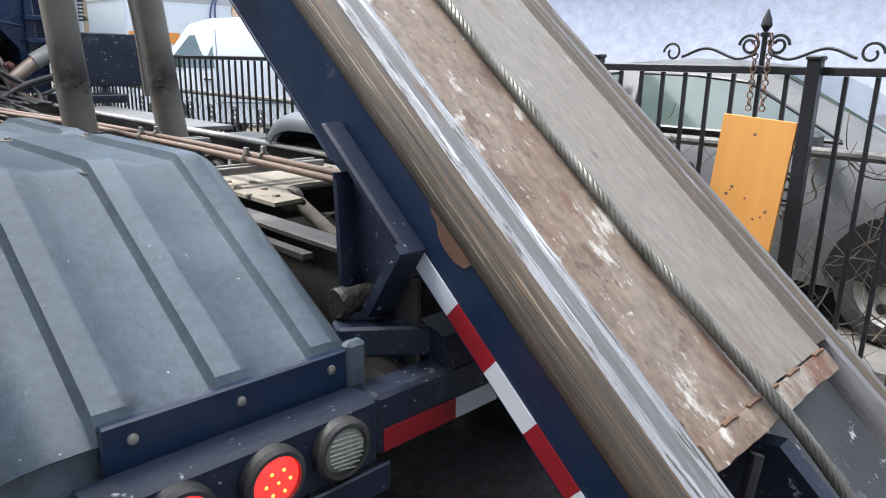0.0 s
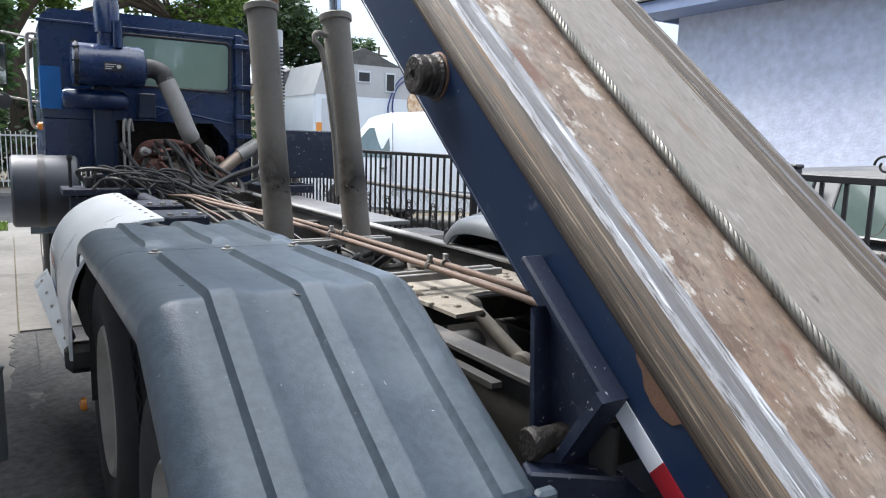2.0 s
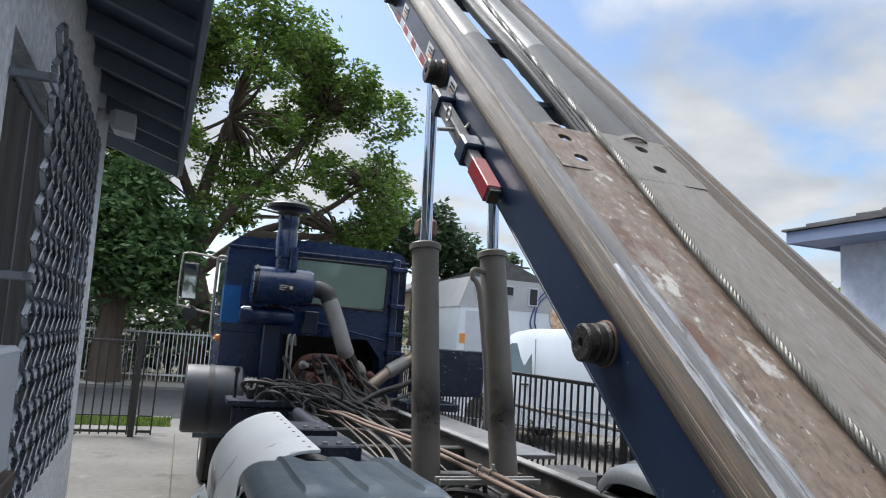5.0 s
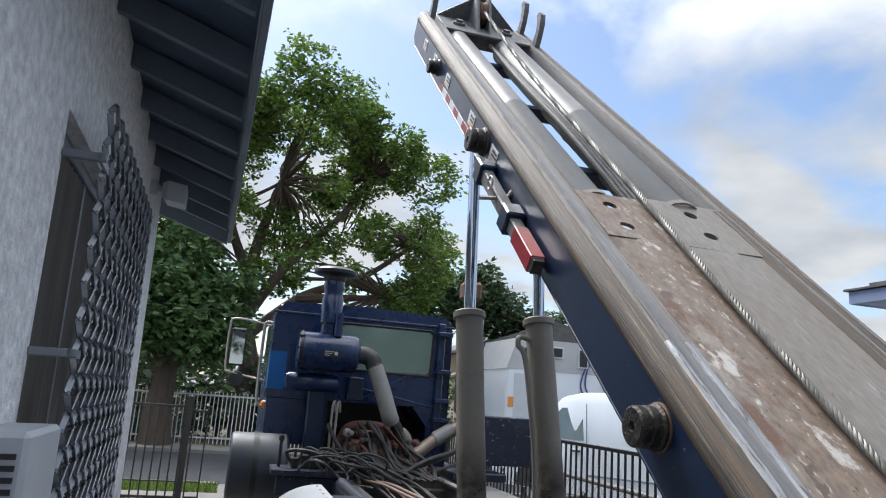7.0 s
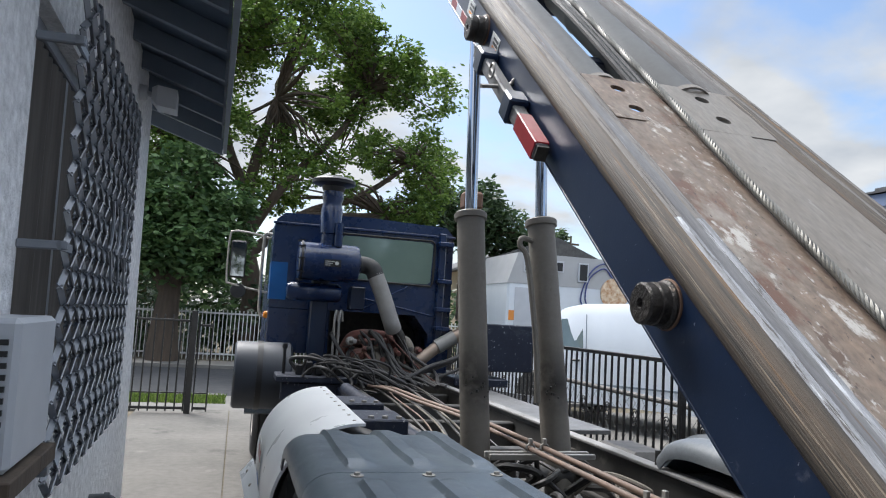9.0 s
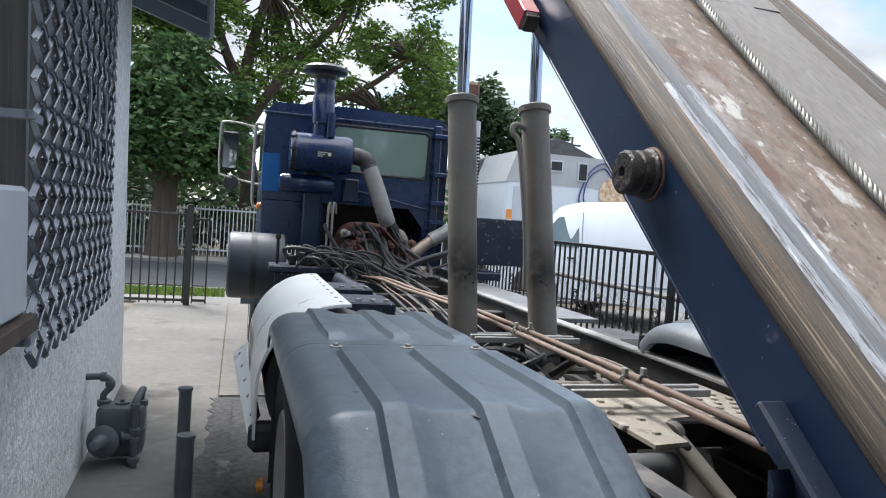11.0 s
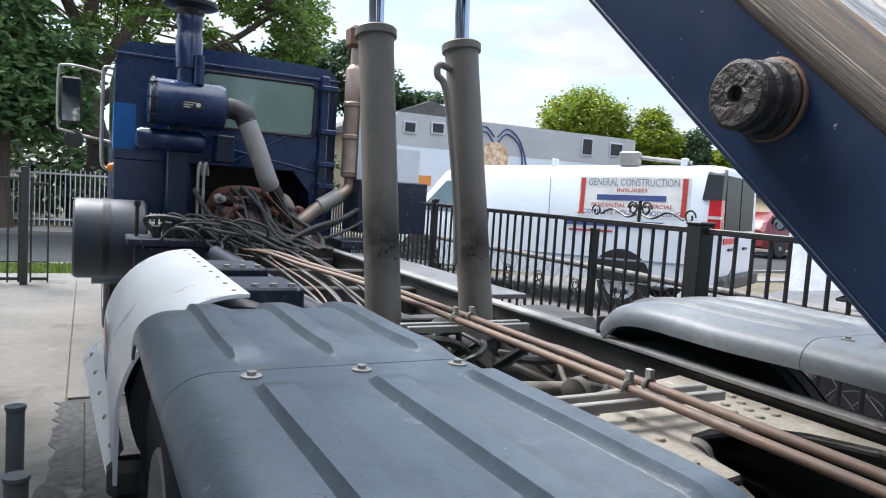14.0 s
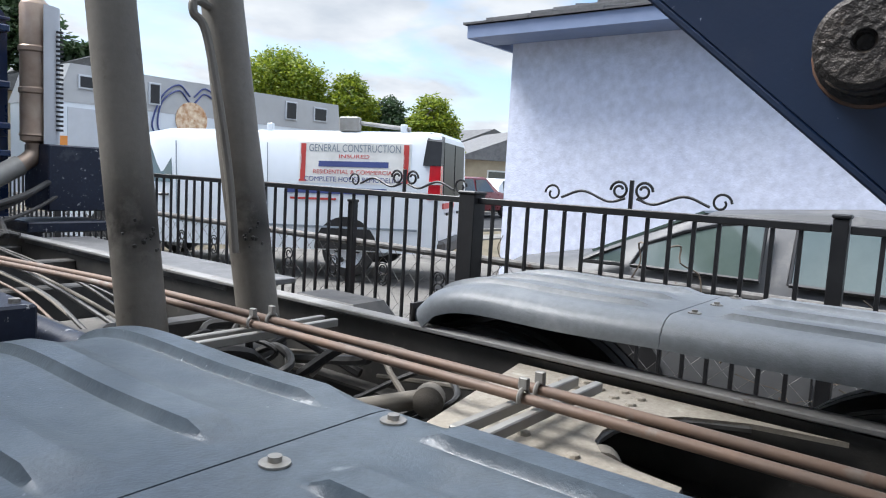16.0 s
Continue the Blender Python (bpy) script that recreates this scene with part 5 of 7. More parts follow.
part("mirror_glass", Mesh().box((-1.625, 6.412, 2.02), (-1.485, 6.419, 2.40)), MIRROR, mir)
part("mirror_arm", Mesh().sweep(curve_pts([(-1.22, 6.5, 2.48), (-1.45, 6.48, 2.52), (-1.62, 6.46, 2.52), (-1.66, 6.45, 2.45), (-1.66, 6.45, 2.0), (-1.6, 6.45, 1.93), (-1.22, 6.5, 1.86)], 6), 0.012, 8), BRIGHT, mir)
part("round_mirror", Mesh().lathe((-1.53, 6.45, 1.86), (0, -1, 0.2), [(-0.05, 0.02), (-0.03, 0.07), (0, 0.085), (0.01, 0.08), (0.015, 0.0)], 20), BLACK, mir)
part("marker_lamp", Mesh().lathe((-1.12, 6.2, 2.66), (0, -0.3, 1), [(0, 0.035), (0.04, 0.03), (0.05, 0.01)], 14), AMBER, cab, "amber roof lamp")
part("marker_lamp", Mesh().lathe((-1.222, 5.75, 1.62), (-1, 0, 0), [(0, 0.04), (0.03, 0.036), (0.04, 0.02)], 14), AMBER, cab, "amber side lamp")
part("corner_post", Mesh().box((0.52, 5.57, 1.35), (0.60, 5.62, 2.60), 0.01), CAB_BLUE, cab)
for z in (1.55, 1.75, 2.05, 2.45):
    part("bracket", Mesh().box((0.50, 5.48, z), (0.66, 5.60, z + 0.05), 0.008), CAB_BLUE, cab)
for a, b in (((-0.35, 5.58, 1.86), (0.50, 5.58, 1.70)), ((-0.30, 5.58, 1.72), (0.2, 5.58, 2.0))):
    part("stay_rod", Mesh().rod(a, b, 0.010, 8), CAB_BLUE, cab)
part("hood", Mesh().box((-0.85, 7.36, 1.2), (0.75, 8.9, 1.95), 0.12), NAVY, truck)
part("front_fender", Mesh().loft([[(x, 6.75 + 0.66 * math.cos(radians(a)), 0.58 + 0.68 * math.sin(radians(a))) for a in range(0, 181, 12)] + [(x, 6.75 + 0.60 * math.cos(radians(a)), 0.56 + 0.62 * math.sin(radians(a))) for a in range(180, -1, -12)] for x in (-1.36, -1.3, -0.9)]), FENDER, truck, "grey front wheel fender")
# rounded battery or air box ahead of the tank
part("round_tank", Mesh().lathe((-1.50, 5.30, 1.05), (1, 0, 0), [(0.045, 0.02), (0.045, 0.24), (0.035, 0.265), (0.0, 0.275), (-0.004, 0.29), (0.012, 0.310), (0.03, 0.315), (0.50, 0.315), (0.52, 0.29), (0.53, 0.05)], 48), DRUM, truck, "round slate-grey side tank")
part("tank_face", Mesh().lathe((-1.462, 5.30, 1.05), (-1, 0, 0), [(0, 0.235), (0.006, 0.235), (0.012, 0.20), (0.014, 0.0)], 36), BLACK, truck)
part("tank_strap", Mesh().lathe((-1.30, 5.30, 1.05), (1, 0, 0), [(0, 0.317), (0, 0.323), (0.05, 0.323), (0.05, 0.317)], 44), BLACK, truck)
part("step_frame", Mesh().box((-1.15, 4.55, 1.06), (-0.45, 4.95, 1.12), 0.01).box((-1.1, 4.6, 0.9), (-0.5, 4.7, 1.06), 0.01), NAVY_DUSTY, truck, "navy valve shelf")
part("lever_post", Mesh().rod((-1.08, 4.75, 1.12), (-1.08, 4.75, 1.36), 0.014, 8).lathe((-1.08, 4.75, 1.34), (0, 0, 1), [(0, 0.02), (0.02, 0.026), (0.045, 0.02)], 10), BLACK, truck)
for i in range(18):
    x, y = rnd.uniform(-1.0, -0.45), rnd.uniform(4.5, 4.95)
    h = rnd.uniform(0.06, 0.17)
    pts = curve_pts([(x, y, 1.12), (x + rnd.uniform(-.1, .1), y, 1.12 + h), (x + rnd.uniform(.1, .3), y - rnd.uniform(0, .15), 1.12 + h * rnd.uniform(.6, 1.1)), (x + rnd.uniform(.2, .5), y - rnd.uniform(.0, .25), 1.10 + rnd.uniform(-.05, .05)), (x + rnd.uniform(.3, .6), y - rnd.uniform(.1, .4), 1.03)], 8)
    part("control_hose", Mesh().sweep(pts, rnd.choice((0.009, 0.012, 0.018)), 7), HOSE, truck)
for i in range(6):
    x = -0.98 + i * 0.085
    part("valve", Mesh().box((x, 4.66, 1.12), (x + 0.06, 4.86, 1.21 + 0.03 * (i % 2)), 0.01).rod((x + 0.03, 4.7, 1.2), (x + 0.03, 4.7, 1.27), 0.012, 8), BLACK, truck)
# engine
part("engine_block", Mesh().box((-0.42, 5.40, 0.95), (0.20, 6.30, 1.34), 0.05).box((-0.36, 5.30, 1.08), (0.05, 5.45, 1.30), 0.03), ENGINE, truck, "faded red engine block")
part("valve_cover", Mesh().box((-0.34, 5.46, 1.34), (-0.02, 6.25, 1.44), 0.035), ENGINE, truck, "rust-red valve cover")
part("bell_housing", Mesh().lathe((-0.12, 5.42, 1.12), (0, -1, 0), [(0, 0.25), (0.03, 0.25), (0.04, 0.235), (0.16, 0.20), (0.24, 0.13), (0.26, 0.10)], 24), DUSTY, truck, "dusty bell housing")
part("turbo_pipe", Mesh().sweep(curve_pts([(-0.46, 5.55, 1.28), (-0.40, 5.40, 1.45), (-0.22, 5.34, 1.49), (-0.02, 5.36, 1.46), (0.10, 5.42, 1.34)], 7), 0.045, 12), ENGINE, truck, "rusty red crossover pipe")
part("exhaust_elbow", Mesh().sweep(curve_pts([(0.06, 5.50, 1.42), (0.14, 5.34, 1.44), (0.19, 5.28, 1.36), (0.20, 5.30, 1.24)], 7), 0.050, 12), DUSTY, truck)
for i in range(26):
    x, z = rnd.uniform(-0.48, 0.26), rnd.uniform(1.06, 1.42)
    q = rnd.uniform(0.6, 1.1)
    part("engine_piece", Mesh().lathe((x, 5.24 + rnd.uniform(-.05, .10), z), (rnd.uniform(-.6, .6), -1, rnd.uniform(-.4, .6)), [(0, 0.040 * q), (0.03, 0.040 * q), (0.036, 0.024), (0.09 * q, 0.024), (0.095 * q, 0.012)], 10), rnd.choice((ENGINE, ENGINE, ENGINE, PIPE_GREY, OILY, DUSTY)), truck)
for i in range(18):
    x = rnd.uniform(-0.55, 0.2)
    pts = curve_pts([(x, 5.34, 1.48 + rnd.uniform(-.15, .05)), (x + rnd.uniform(-.12, .2), 5.16, 1.32 + rnd.uniform(-.15, .2)), (x + rnd.uniform(0, .3), 5.0, 1.15), (x + rnd.uniform(.1, .5), 4.7, 1.05)], 7)
    part("engine_hose", Mesh().sweep(pts, rnd.choice((0.006, 0.009, 0.014, 0.020)), 8), rnd.choice((HOSE, OILY, HOSE, ENGINE)), truck)
for k, (x, z) in enumerate(((0.30, 1.20), (0.36, 1.10), (0.22, 1.14))):
    part("transverse_hose", Mesh().sweep(curve_pts([(x - 0.28, 4.86, 1.06), (x, 4.98, z), (x + 0.3, 5.1, z + 0.09), (x + 0.55, 5.24, z + 0.20)], 7), (0.022, 0.014, 0.018)[k], 9), HOSE, truck, "black hose across the frame")
for x in (-0.60, -0.555):
    part("brass_line", Mesh().sweep(curve_pts([(x, 5.2, 1.2), (x, 5.2, 1.62), (x + 0.02, 5.22, 1.70), (x + 0.04, 5.25, 1.6)], 6), 0.012, 8), PIPE_GREY, truck)
# air cleaner
acl = part("air_cleaner", Mesh().lathe((-1.0, 5.22, 2.165), (1, 0, 0), [(0, 0.02), (0.004, 0.165), (0.012, 0.185), (0.03, 0.185), (0.034, 0.19), (0.05, 0.19), (0.056, 0.185), (0.54, 0.185), (0.58, 0.175), (0.60, 0.13), (0.61, 0.10)], 40), CAB_BLUE, truck, "navy drum air cleaner with a mushroom intake")
part("clamp_ring", Mesh().lathe((-0.975, 5.22, 2.165), (1, 0, 0), [(0, 0.187), (0, 0.197), (0.02, 0.197), (0.02, 0.187)], 40), BLACK, acl)
for k in range(5):
    a = radians(100 + k * 38)
    part("clip", Mesh().beam((-1.01, 5.22 + 0.19 * math.cos(a), 2.165 + 0.19 * math.sin(a)), (-0.94, 5.22 + 0.205 * math.cos(a), 2.165 + 0.205 * math.sin(a)), 0.02, 0.012), BLACK, acl)
part("riser", Mesh().lathe((-0.70, 5.24, 2.30), (0, 0, 1), [(0, 0.09), (0.14, 0.09), (0.15, 0.105), (0.40, 0.105), (0.41, 0.098), (0.46, 0.092), (0.50, 0.105), (0.54, 0.105), (0.58, 0.095)], 28), CAB_BLUE, acl)
part("riser_stub", Mesh().rod((-0.63, 5.13, 2.32), (-0.63, 5.13, 2.55), 0.04, 14), CAB_BLUE, acl)
part("intake_cap", Mesh().lathe((-0.70, 5.24, 2.86), (0, 0, 1), [(0, 0.09), (0.03, 0.11), (0.06, 0.115), (0.075, 0.19), (0.085, 0.212), (0.115, 0.215), (0.125, 0.20), (0.145, 0.17), (0.155, 0.05)], 36), BLACK, acl, "black mushroom intake cap")
part("data_plate", Mesh().box((-0.76, 5.031, 2.115), (-0.60, 5.036, 2.185)), BLACK, acl, "black data plate")
for k in range(3):
    part("plate_bar", Mesh().box((-0.75, 5.027, 2.125 + k * 0.018), (-0.70 + 0.02 * k, 5.030, 2.132 + k * 0.018)), STICKER, acl)
part("plate_mark", Mesh().lathe((-0.64, 5.031, 2.15), (0, -1, 0), [(0, 0.018), (0.003, 0.018)], 14), STICKER, acl)
part("air_tank", Mesh().lathe((-1.08, 5.30, 1.87), (1, 0, 0), [(0, 0.02), (0.01, 0.07), (0.04, 0.09), (0.5, 0.09), (0.53, 0.07), (0.54, 0.02)], 28), CAB_BLUE, truck)
part("support_post", Mesh().box((-0.83, 5.33, 1.10), (-0.66, 5.48, 2.0), 0.01).box((-0.45, 5.3, 1.72), (-0.30, 5.5, 1.95), 0.01), NAVY, truck)
part("intake_elbow", Mesh().sweep(curve_pts([(-0.42, 5.22, 2.165), (-0.33, 5.22, 2.165), (-0.26, 5.20, 2.13), (-0.225, 5.19, 2.06)], 8), 0.085, 20), HOSE, truck, "black rubber elbow")
part("intake_pipe", Mesh().sweep(curve_pts([(-0.232, 5.19, 2.08), (-0.14, 5.17, 1.86), (-0.05, 5.16, 1.62), (-0.01, 5.2, 1.55)], 8), 0.082, 22), PIPE_GREY, truck, "grey metal intake pipe")
part("lower_hose", Mesh().sweep(curve_pts([(-0.01, 5.2, 1.56), (0.06, 5.22, 1.48), (0.09, 5.25, 1.36), (0.08, 5.3, 1.2)], 8), 0.055, 16), OILY, truck)
# exhaust
ex_ = part("muffler", Mesh().lathe((0.80, 5.42, 1.66), (0, 0, 1), [(0, 0.06), (0.02, 0.10), (0.05, 0.10), (0.06, 0.108), (0.08, 0.10), (0.36, 0.10), (0.37, 0.11), (0.40, 0.11), (0.41, 0.10), (0.66, 0.10), (0.67, 0.11), (0.70, 0.11), (0.71, 0.10), (1.00, 0.10), (1.02, 0.09), (1.05, 0.062), (1.20, 0.062)], 28), MUFFLER, truck, "heat-stained exhaust muffler")
part("tail_cap", Mesh().box((0.70, 5.32, 2.86), (0.91, 5.52, 3.06), 0.03), RUSTY, ex_, "rusty exhaust outlet")
shield = Mesh().loft([[(0.83 + 0.135 * math.cos(radians(a)), 5.42 + 0.135 * math.sin(radians(a)), z) for a in range(-100, 61, 10)] + [(0.83 + 0.128 * math.cos(radians(a)), 5.42 + 0.128 * math.sin(radians(a)), z) for a in range(60, -101, -10)] for z in (1.66, 2.66)])
part("heat_shield", shield, AC_WHITE, ex_, "white perforated heat shield")
for k in range(22):
    part("slot", Mesh().box((0.90, 5.288, 1.76 + k * 0.034), (0.945, 5.306, 1.776 + k * 0.034)), BLACK, ex_)
part("exhaust_pipe", Mesh().sweep(curve_pts([(0.80, 5.42, 1.68), (0.79, 5.42, 1.58), (0.70, 5.41, 1.50), (0.5, 5.4, 1.38), (0.3, 5.38, 1.22)], 8), 0.062, 18), MUFFLER, truck, "stained exhaust pipe")
part("pipe_sleeve", Mesh().sweep([(0.69, 5.41, 1.495), (0.50, 5.40, 1.385)], 0.075, 20), PIPE_GREY, truck)
part("tool_box", Mesh().box((0.80, 5.20, 1.17), (1.50, 5.62, 1.66), 0.01), NAVY_DUSTY, truck, "dark blue steel tool box")
part("box_shelf", Mesh().box((0.62, 5.1, 1.02), (1.20, 5.55, 1.10), 0.01).box((0.68, 5.15, 0.85), (0.74, 5.5, 1.02)), NAVY_DUSTY, truck)
part("frame_extension", Mesh().box((0.52, 2.6, 0.98), (0.95, 4.9, 1.01), 0.004), PIPE_DULL, truck, "pale grey side deck")
part("side_tank_end", Mesh().box((0.60, 1.82, 0.52), (1.08, 2.48, 0.99), 0.14), HOSE, truck, "rounded black side tank end")


# ---------- the raised hoist: x across, y along it uphill, z square to its floor
H = Matrix.Translation((0, 0.667, 2.272)) @ Matrix.Rotation(radians(40.5), 4, "X")
S0, S1, SD0, SD1 = -3.25, 3.72, -2.56, 0.27
def side_plate(x0, x1, xi):
    """Side plate of the hoist with an in-turned foot; its lower edge rises towards the tail."""
    edge = [(S0 + 0.1, 0.036), (-1.96, 0.036), (-1.62, 0.0), (S1 - 0.10, 0.0), (S1, 0.05), (S1, 0.20), (S0 + 0.1, 0.20)]
    me = Mesh(H).prism([(x0, y, z) for y, z in edge], (x1 - x0, 0, 0))
    return me.box((min(x0, xi), -1.6, -0.012), (max(x1, xi), S1 - 0.12, -0.0005), 0.003)


hoist = part("hoist_frame", side_plate(-0.475, -0.455, -0.36), NAVY, truck, "dark blue hoist side plate")
part("side_plate", side_plate(0.455, 0.475, 0.36), NAVY, hoist)


def strip(name, pr, th, mt, lb, y0, y1, wave=0.0, seed=0):
    """A rolled strip along the hoist: pr is its section (x, z); wave roughens its course."""
    rs = random.Random(seed)
    n = 60
    off = [(rs.uniform(-wave, wave), rs.uniform(-wave, wave)) for _ in range(n + 1)]
    rings = []
    for k in range(n + 1):
        y = y0 + (y1 - y0) * k / n
        ring = [(x + off[k][0] * (q % 2), y, z + off[k][1] * (q % 2)) for q, (x, z) in enumerate(pr)]
        rings.append(ring + [(x + th[0], y, z + th[1]) for x, z in pr[::-1]])
    part(name, Mesh(H).loft(rings), mt, hoist, lb, angle=50)


def rail(s):
    """Rail of the side s: streaked outer shoulder, two scraped bright edges with a groove between, inner face."""
    f = -s
    shoulder = [(-0.476, 0.178), (-0.483, 0.190), (-0.484, 0.205), (-0.480, 0.220), (-0.472, 0.234), (-0.462, 0.246), (-0.450, 0.256), (-0.441, 0.2615)]
    edge_o = [(-0.441, 0.2615), (-0.433, 0.266), (-0.424, 0.2675), (-0.416, 0.266)]
    groove = [(-0.416, 0.266), (-0.409, 0.2635), (-0.398, 0.263), (-0.386, 0.2635), (-0.377, 0.266)]
    edge_i = [(-0.377, 0.266), (-0.370, 0.2685), (-0.360, 0.2685), (-0.350, 0.266)]
    inner = [(-0.350, 0.266), (-0.3465, 0.258), (-0.3465, 0.02)]
    top = S1 - 0.03
    strip("rail_face", [(x * f, z) for x, z in shoulder], (0.012 * f, -0.003), RUST_RAIL, "scraped rusty rail shoulder", S0, top, 0.0006, 1)
    for sec_, seed in ((edge_o, 2), (edge_i, 4)):
        low, cut = (SHINY, -0.75) if s < 0 else (GREY_STEEL, -1.3)
        strip("rail_edge", [(x * f, z) for x, z in sec_], (0, -0.012), low, "bright scraped rail edge", S0, cut, 0.0008, seed)
        strip("rail_edge", [(x * f, z) for x, z in sec_], (0, -0.012), DULL_EDGE, "dull worn rail edge", cut + 0.001, top, 0.0008, seed + 9)
    strip("rail_groove", [(x * f, z) for x, z in groove], (0, -0.010), GREY_STEEL if s < 0 else RUST_RAIL, "dull grey groove along the rail", S0, top, 0.0004, 3)
    strip("rail_inner_face", [(x * f, z) for x, z in inner], (-0.010 * f, -0.004), GREY_STEEL, "dull grey inner rail face", S0, top)


rail(-1)
rail(1)
strip("rail_fillet", [(0.298, 0.2635), (0.310, 0.266), (0.326, 0.2695), (0.350, 0.2715)], (0, -0.012), RUST_RAIL, "rusty worn strip beside the rail", SD0 + 0.02, SD1, 0.001, 5)


# floor plates either side of the wire rope, folded lengthwise
def deck(sec, y0, y1, mt, lb):
    me = Mesh(H)
    low = [(x, 0.250) for x, z in sec[::-1]]
    me.loft([[(x, y, z) for x, z in sec + low] for y in [y0 + (y1 - y0) * k / 12 for k in range(13)]])
    return part("floor_plate", me, mt, hoist, lb, angle=12)


HY = -0.12                                        # the plates are pierced above this
dl = deck([(-0.347, 0.262), (-0.235, 0.2635), (-0.222, 0.2685), (-0.062, 0.2655)], SD0, HY, DECK_L, "rust-stained steel floor plate")
dr_ = deck([(-0.054, 0.2655), (0.19, 0.2670), (0.20, 0.2640), (0.300, 0.2625)], SD0 + 0.01, HY, DECK_R, "brown-grey steel floor plate")


def pierced(x0, x1, y0, y1, holes, mt, lb):
    """Upper end of a floor plate: a panel a hole, each with a real opening."""
    me = Mesh(H)
    ys = [y0] + [0.5 * (a[1] + b[1]) for a, b in zip(holes[:-1], holes[1:])] + [y1]
    zt, zb, n = 0.2665, 0.252, 32
    for k, (cx, cy) in enumerate(holes):
        lo, hi = ys[k], ys[k + 1]
        rim, box_ = [], []
        for q in range(n):
            c, d = math.cos(2 * math.pi * (q + 0.5) / n), math.sin(2 * math.pi * (q + 0.5) / n)
            rim.append((cx + 0.029 * c, cy + 0.029 * d))
            u = min(((x1 - cx) / c if c > 0 else (x0 - cx) / c), ((hi - cy) / d if d > 0 else (lo - cy) / d))
            box_.append((cx + u * c, cy + u * d))
        rings = [[(x, y, zb) for x, y in rim], [(x, y, zt) for x, y in rim], [(x, y, zt) for x, y in box_], [(x, y, zb) for x, y in box_]]
        me.loft(rings, caps=False)
        # corner pieces that the star of the panel leaves open
        for sx, sy in ((x0, lo), (x1, lo), (x1, hi), (x0, hi)):
            near = sorted(range(n), key=lambda i_: (box_[i_][0] - sx) ** 2 + (box_[i_][1] - sy) ** 2)[:2]
            a, b = [box_[i_] for i_ in near]
            me.add([(a[0], a[1], zt), (sx, sy, zt), (b[0], b[1], zt)], [(0, 1, 2)])
    return part("floor_plate", me, mt, hoist, lb, angle=20)


pierced(-0.347, -0.062, HY + 0.002, SD1 - 0.01, ((-0.228, -0.02), (-0.228, 0.155)), DECK_L, "pierced end of the rust-stained floor plate")
pierced(-0.054, 0.345, HY + 0.002, SD1 + 0.02, ((0.146, 0.0), (0.153, 0.182)), DECK_R, "pierced end of the brown-grey floor plate")
part("slot_floor", Mesh(H).box((-0.085, SD0 + 0.05, 0.225), (-0.03, SD1, 0.237)), RUSTY, hoist)
end = Mesh(H)
re_ = random.Random(6)
xs_ = [-0.345 + 0.645 * k / 18 for k in range(19)]
end.loft([[(x, SD0 - 0.052 + re_.uniform(-0.0025, 0.0025), 0.258), (x, SD0 - 0.050 + re_.uniform(-0.0025, 0.0025), 0.268), (x, SD0 - 0.004, 0.271 + re_.uniform(-0.001, 0.001)), (x, SD0 + 0.004, 0.269), (x, SD0 + 0.004, 0.256)] for x in xs_])
part("plate_end", end, DECK_L, hoist, "scraped ragged steel end strip", angle=30)
for x in (-0.22, -0.11, -0.02, 0.10, 0.26):
    part("weld_bead", Mesh(H).sweep([(x - 0.03, SD0 + 0.005, 0.270), (x, SD0 + 0.007, 0.272), (x + 0.03, SD0 + 0.004, 0.270)], 0.005, 6), RUSTY, hoist)
# twisted wire rope
rope = Mesh(H)
ctl = curve_pts([(-0.02, 3.4, 0.40), (0.0, 2.2, 0.30), (-0.03, 1.0, 0.285), (-0.055, 0.1, 0.283), (-0.085, -0.5, 0.283), (-0.102, -1.2, 0.283), (-0.100, -1.9, 0.283), (-0.095, -2.2, 0.284), (-0.075, -2.58, 0.290), (-0.05, -2.80, 0.268), (0.02, -3.2, 0.19), (0.08, -3.6, 0.11)], 24)
L = [0.0]
for a, b in zip(ctl[:-1], ctl[1:]):
    L.append(L[-1] + (b - a).length)
fine = []
step = 0.012
i = 0
for k in range(int(L[-1] / step)):
    d = k * step
    while L[i + 1] < d:
        i += 1
    fine.append(ctl[i].lerp(ctl[i + 1], (d - L[i]) / (L[i + 1] - L[i])))
for q in range(6):
    rope.sweep([p + Vector((math.cos(q * math.pi / 3 + k * step * 55) * 0.0088, 0, math.sin(q * math.pi / 3 + k * step * 55) * 0.0088)) for k, p in enumerate(fine)], 0.0060, 5)
part("wire_rope", rope, mat("greasy_wire_rope", (0.16, 0.155, 0.14), (0.085, 0.08, 0.07), 12, 0.5, 0.6), hoist, "greasy twisted steel wire rope")
# upper tubes and winch cylinder
for x, r in ((-0.235, 0.090), (0.165, 0.105)):
    part("winch_cylinder", Mesh(H).lathe((x, SD1 + 0.012, 0.17), (0, 1, 0), [(0, r - 0.01), (0.02, r), (1.2, r), (1.21, r + 0.004), (1.23, r), (2.90, r), (2.92, r - 0.02)], 32), TUBE, hoist, "dull grey winch cylinder")
    part("saddle", Mesh(H).loft([[(x + rr * math.cos(radians(a)), SD1 - 0.008 + 0.03 * k, 0.17 + rr * math.sin(radians(a))) for rr in (r + 0.004, r + 0.012) for a in (range(55, 126, 10) if rr < r + 0.01 else range(125, 54, -10))] for k in (0, 1)]), DECK_R, hoist)
for k in range(3):
    part("inner_hose", Mesh(H).sweep(curve_pts([(0.0 + 0.03 * k, 0.3, 0.18), (0.03 * k - 0.02, 1.2, 0.22), (0.02 * k, 2.2, 0.20), (0.03, 3.2, 0.2)], 8), 0.014, 7), HOSE, hoist)
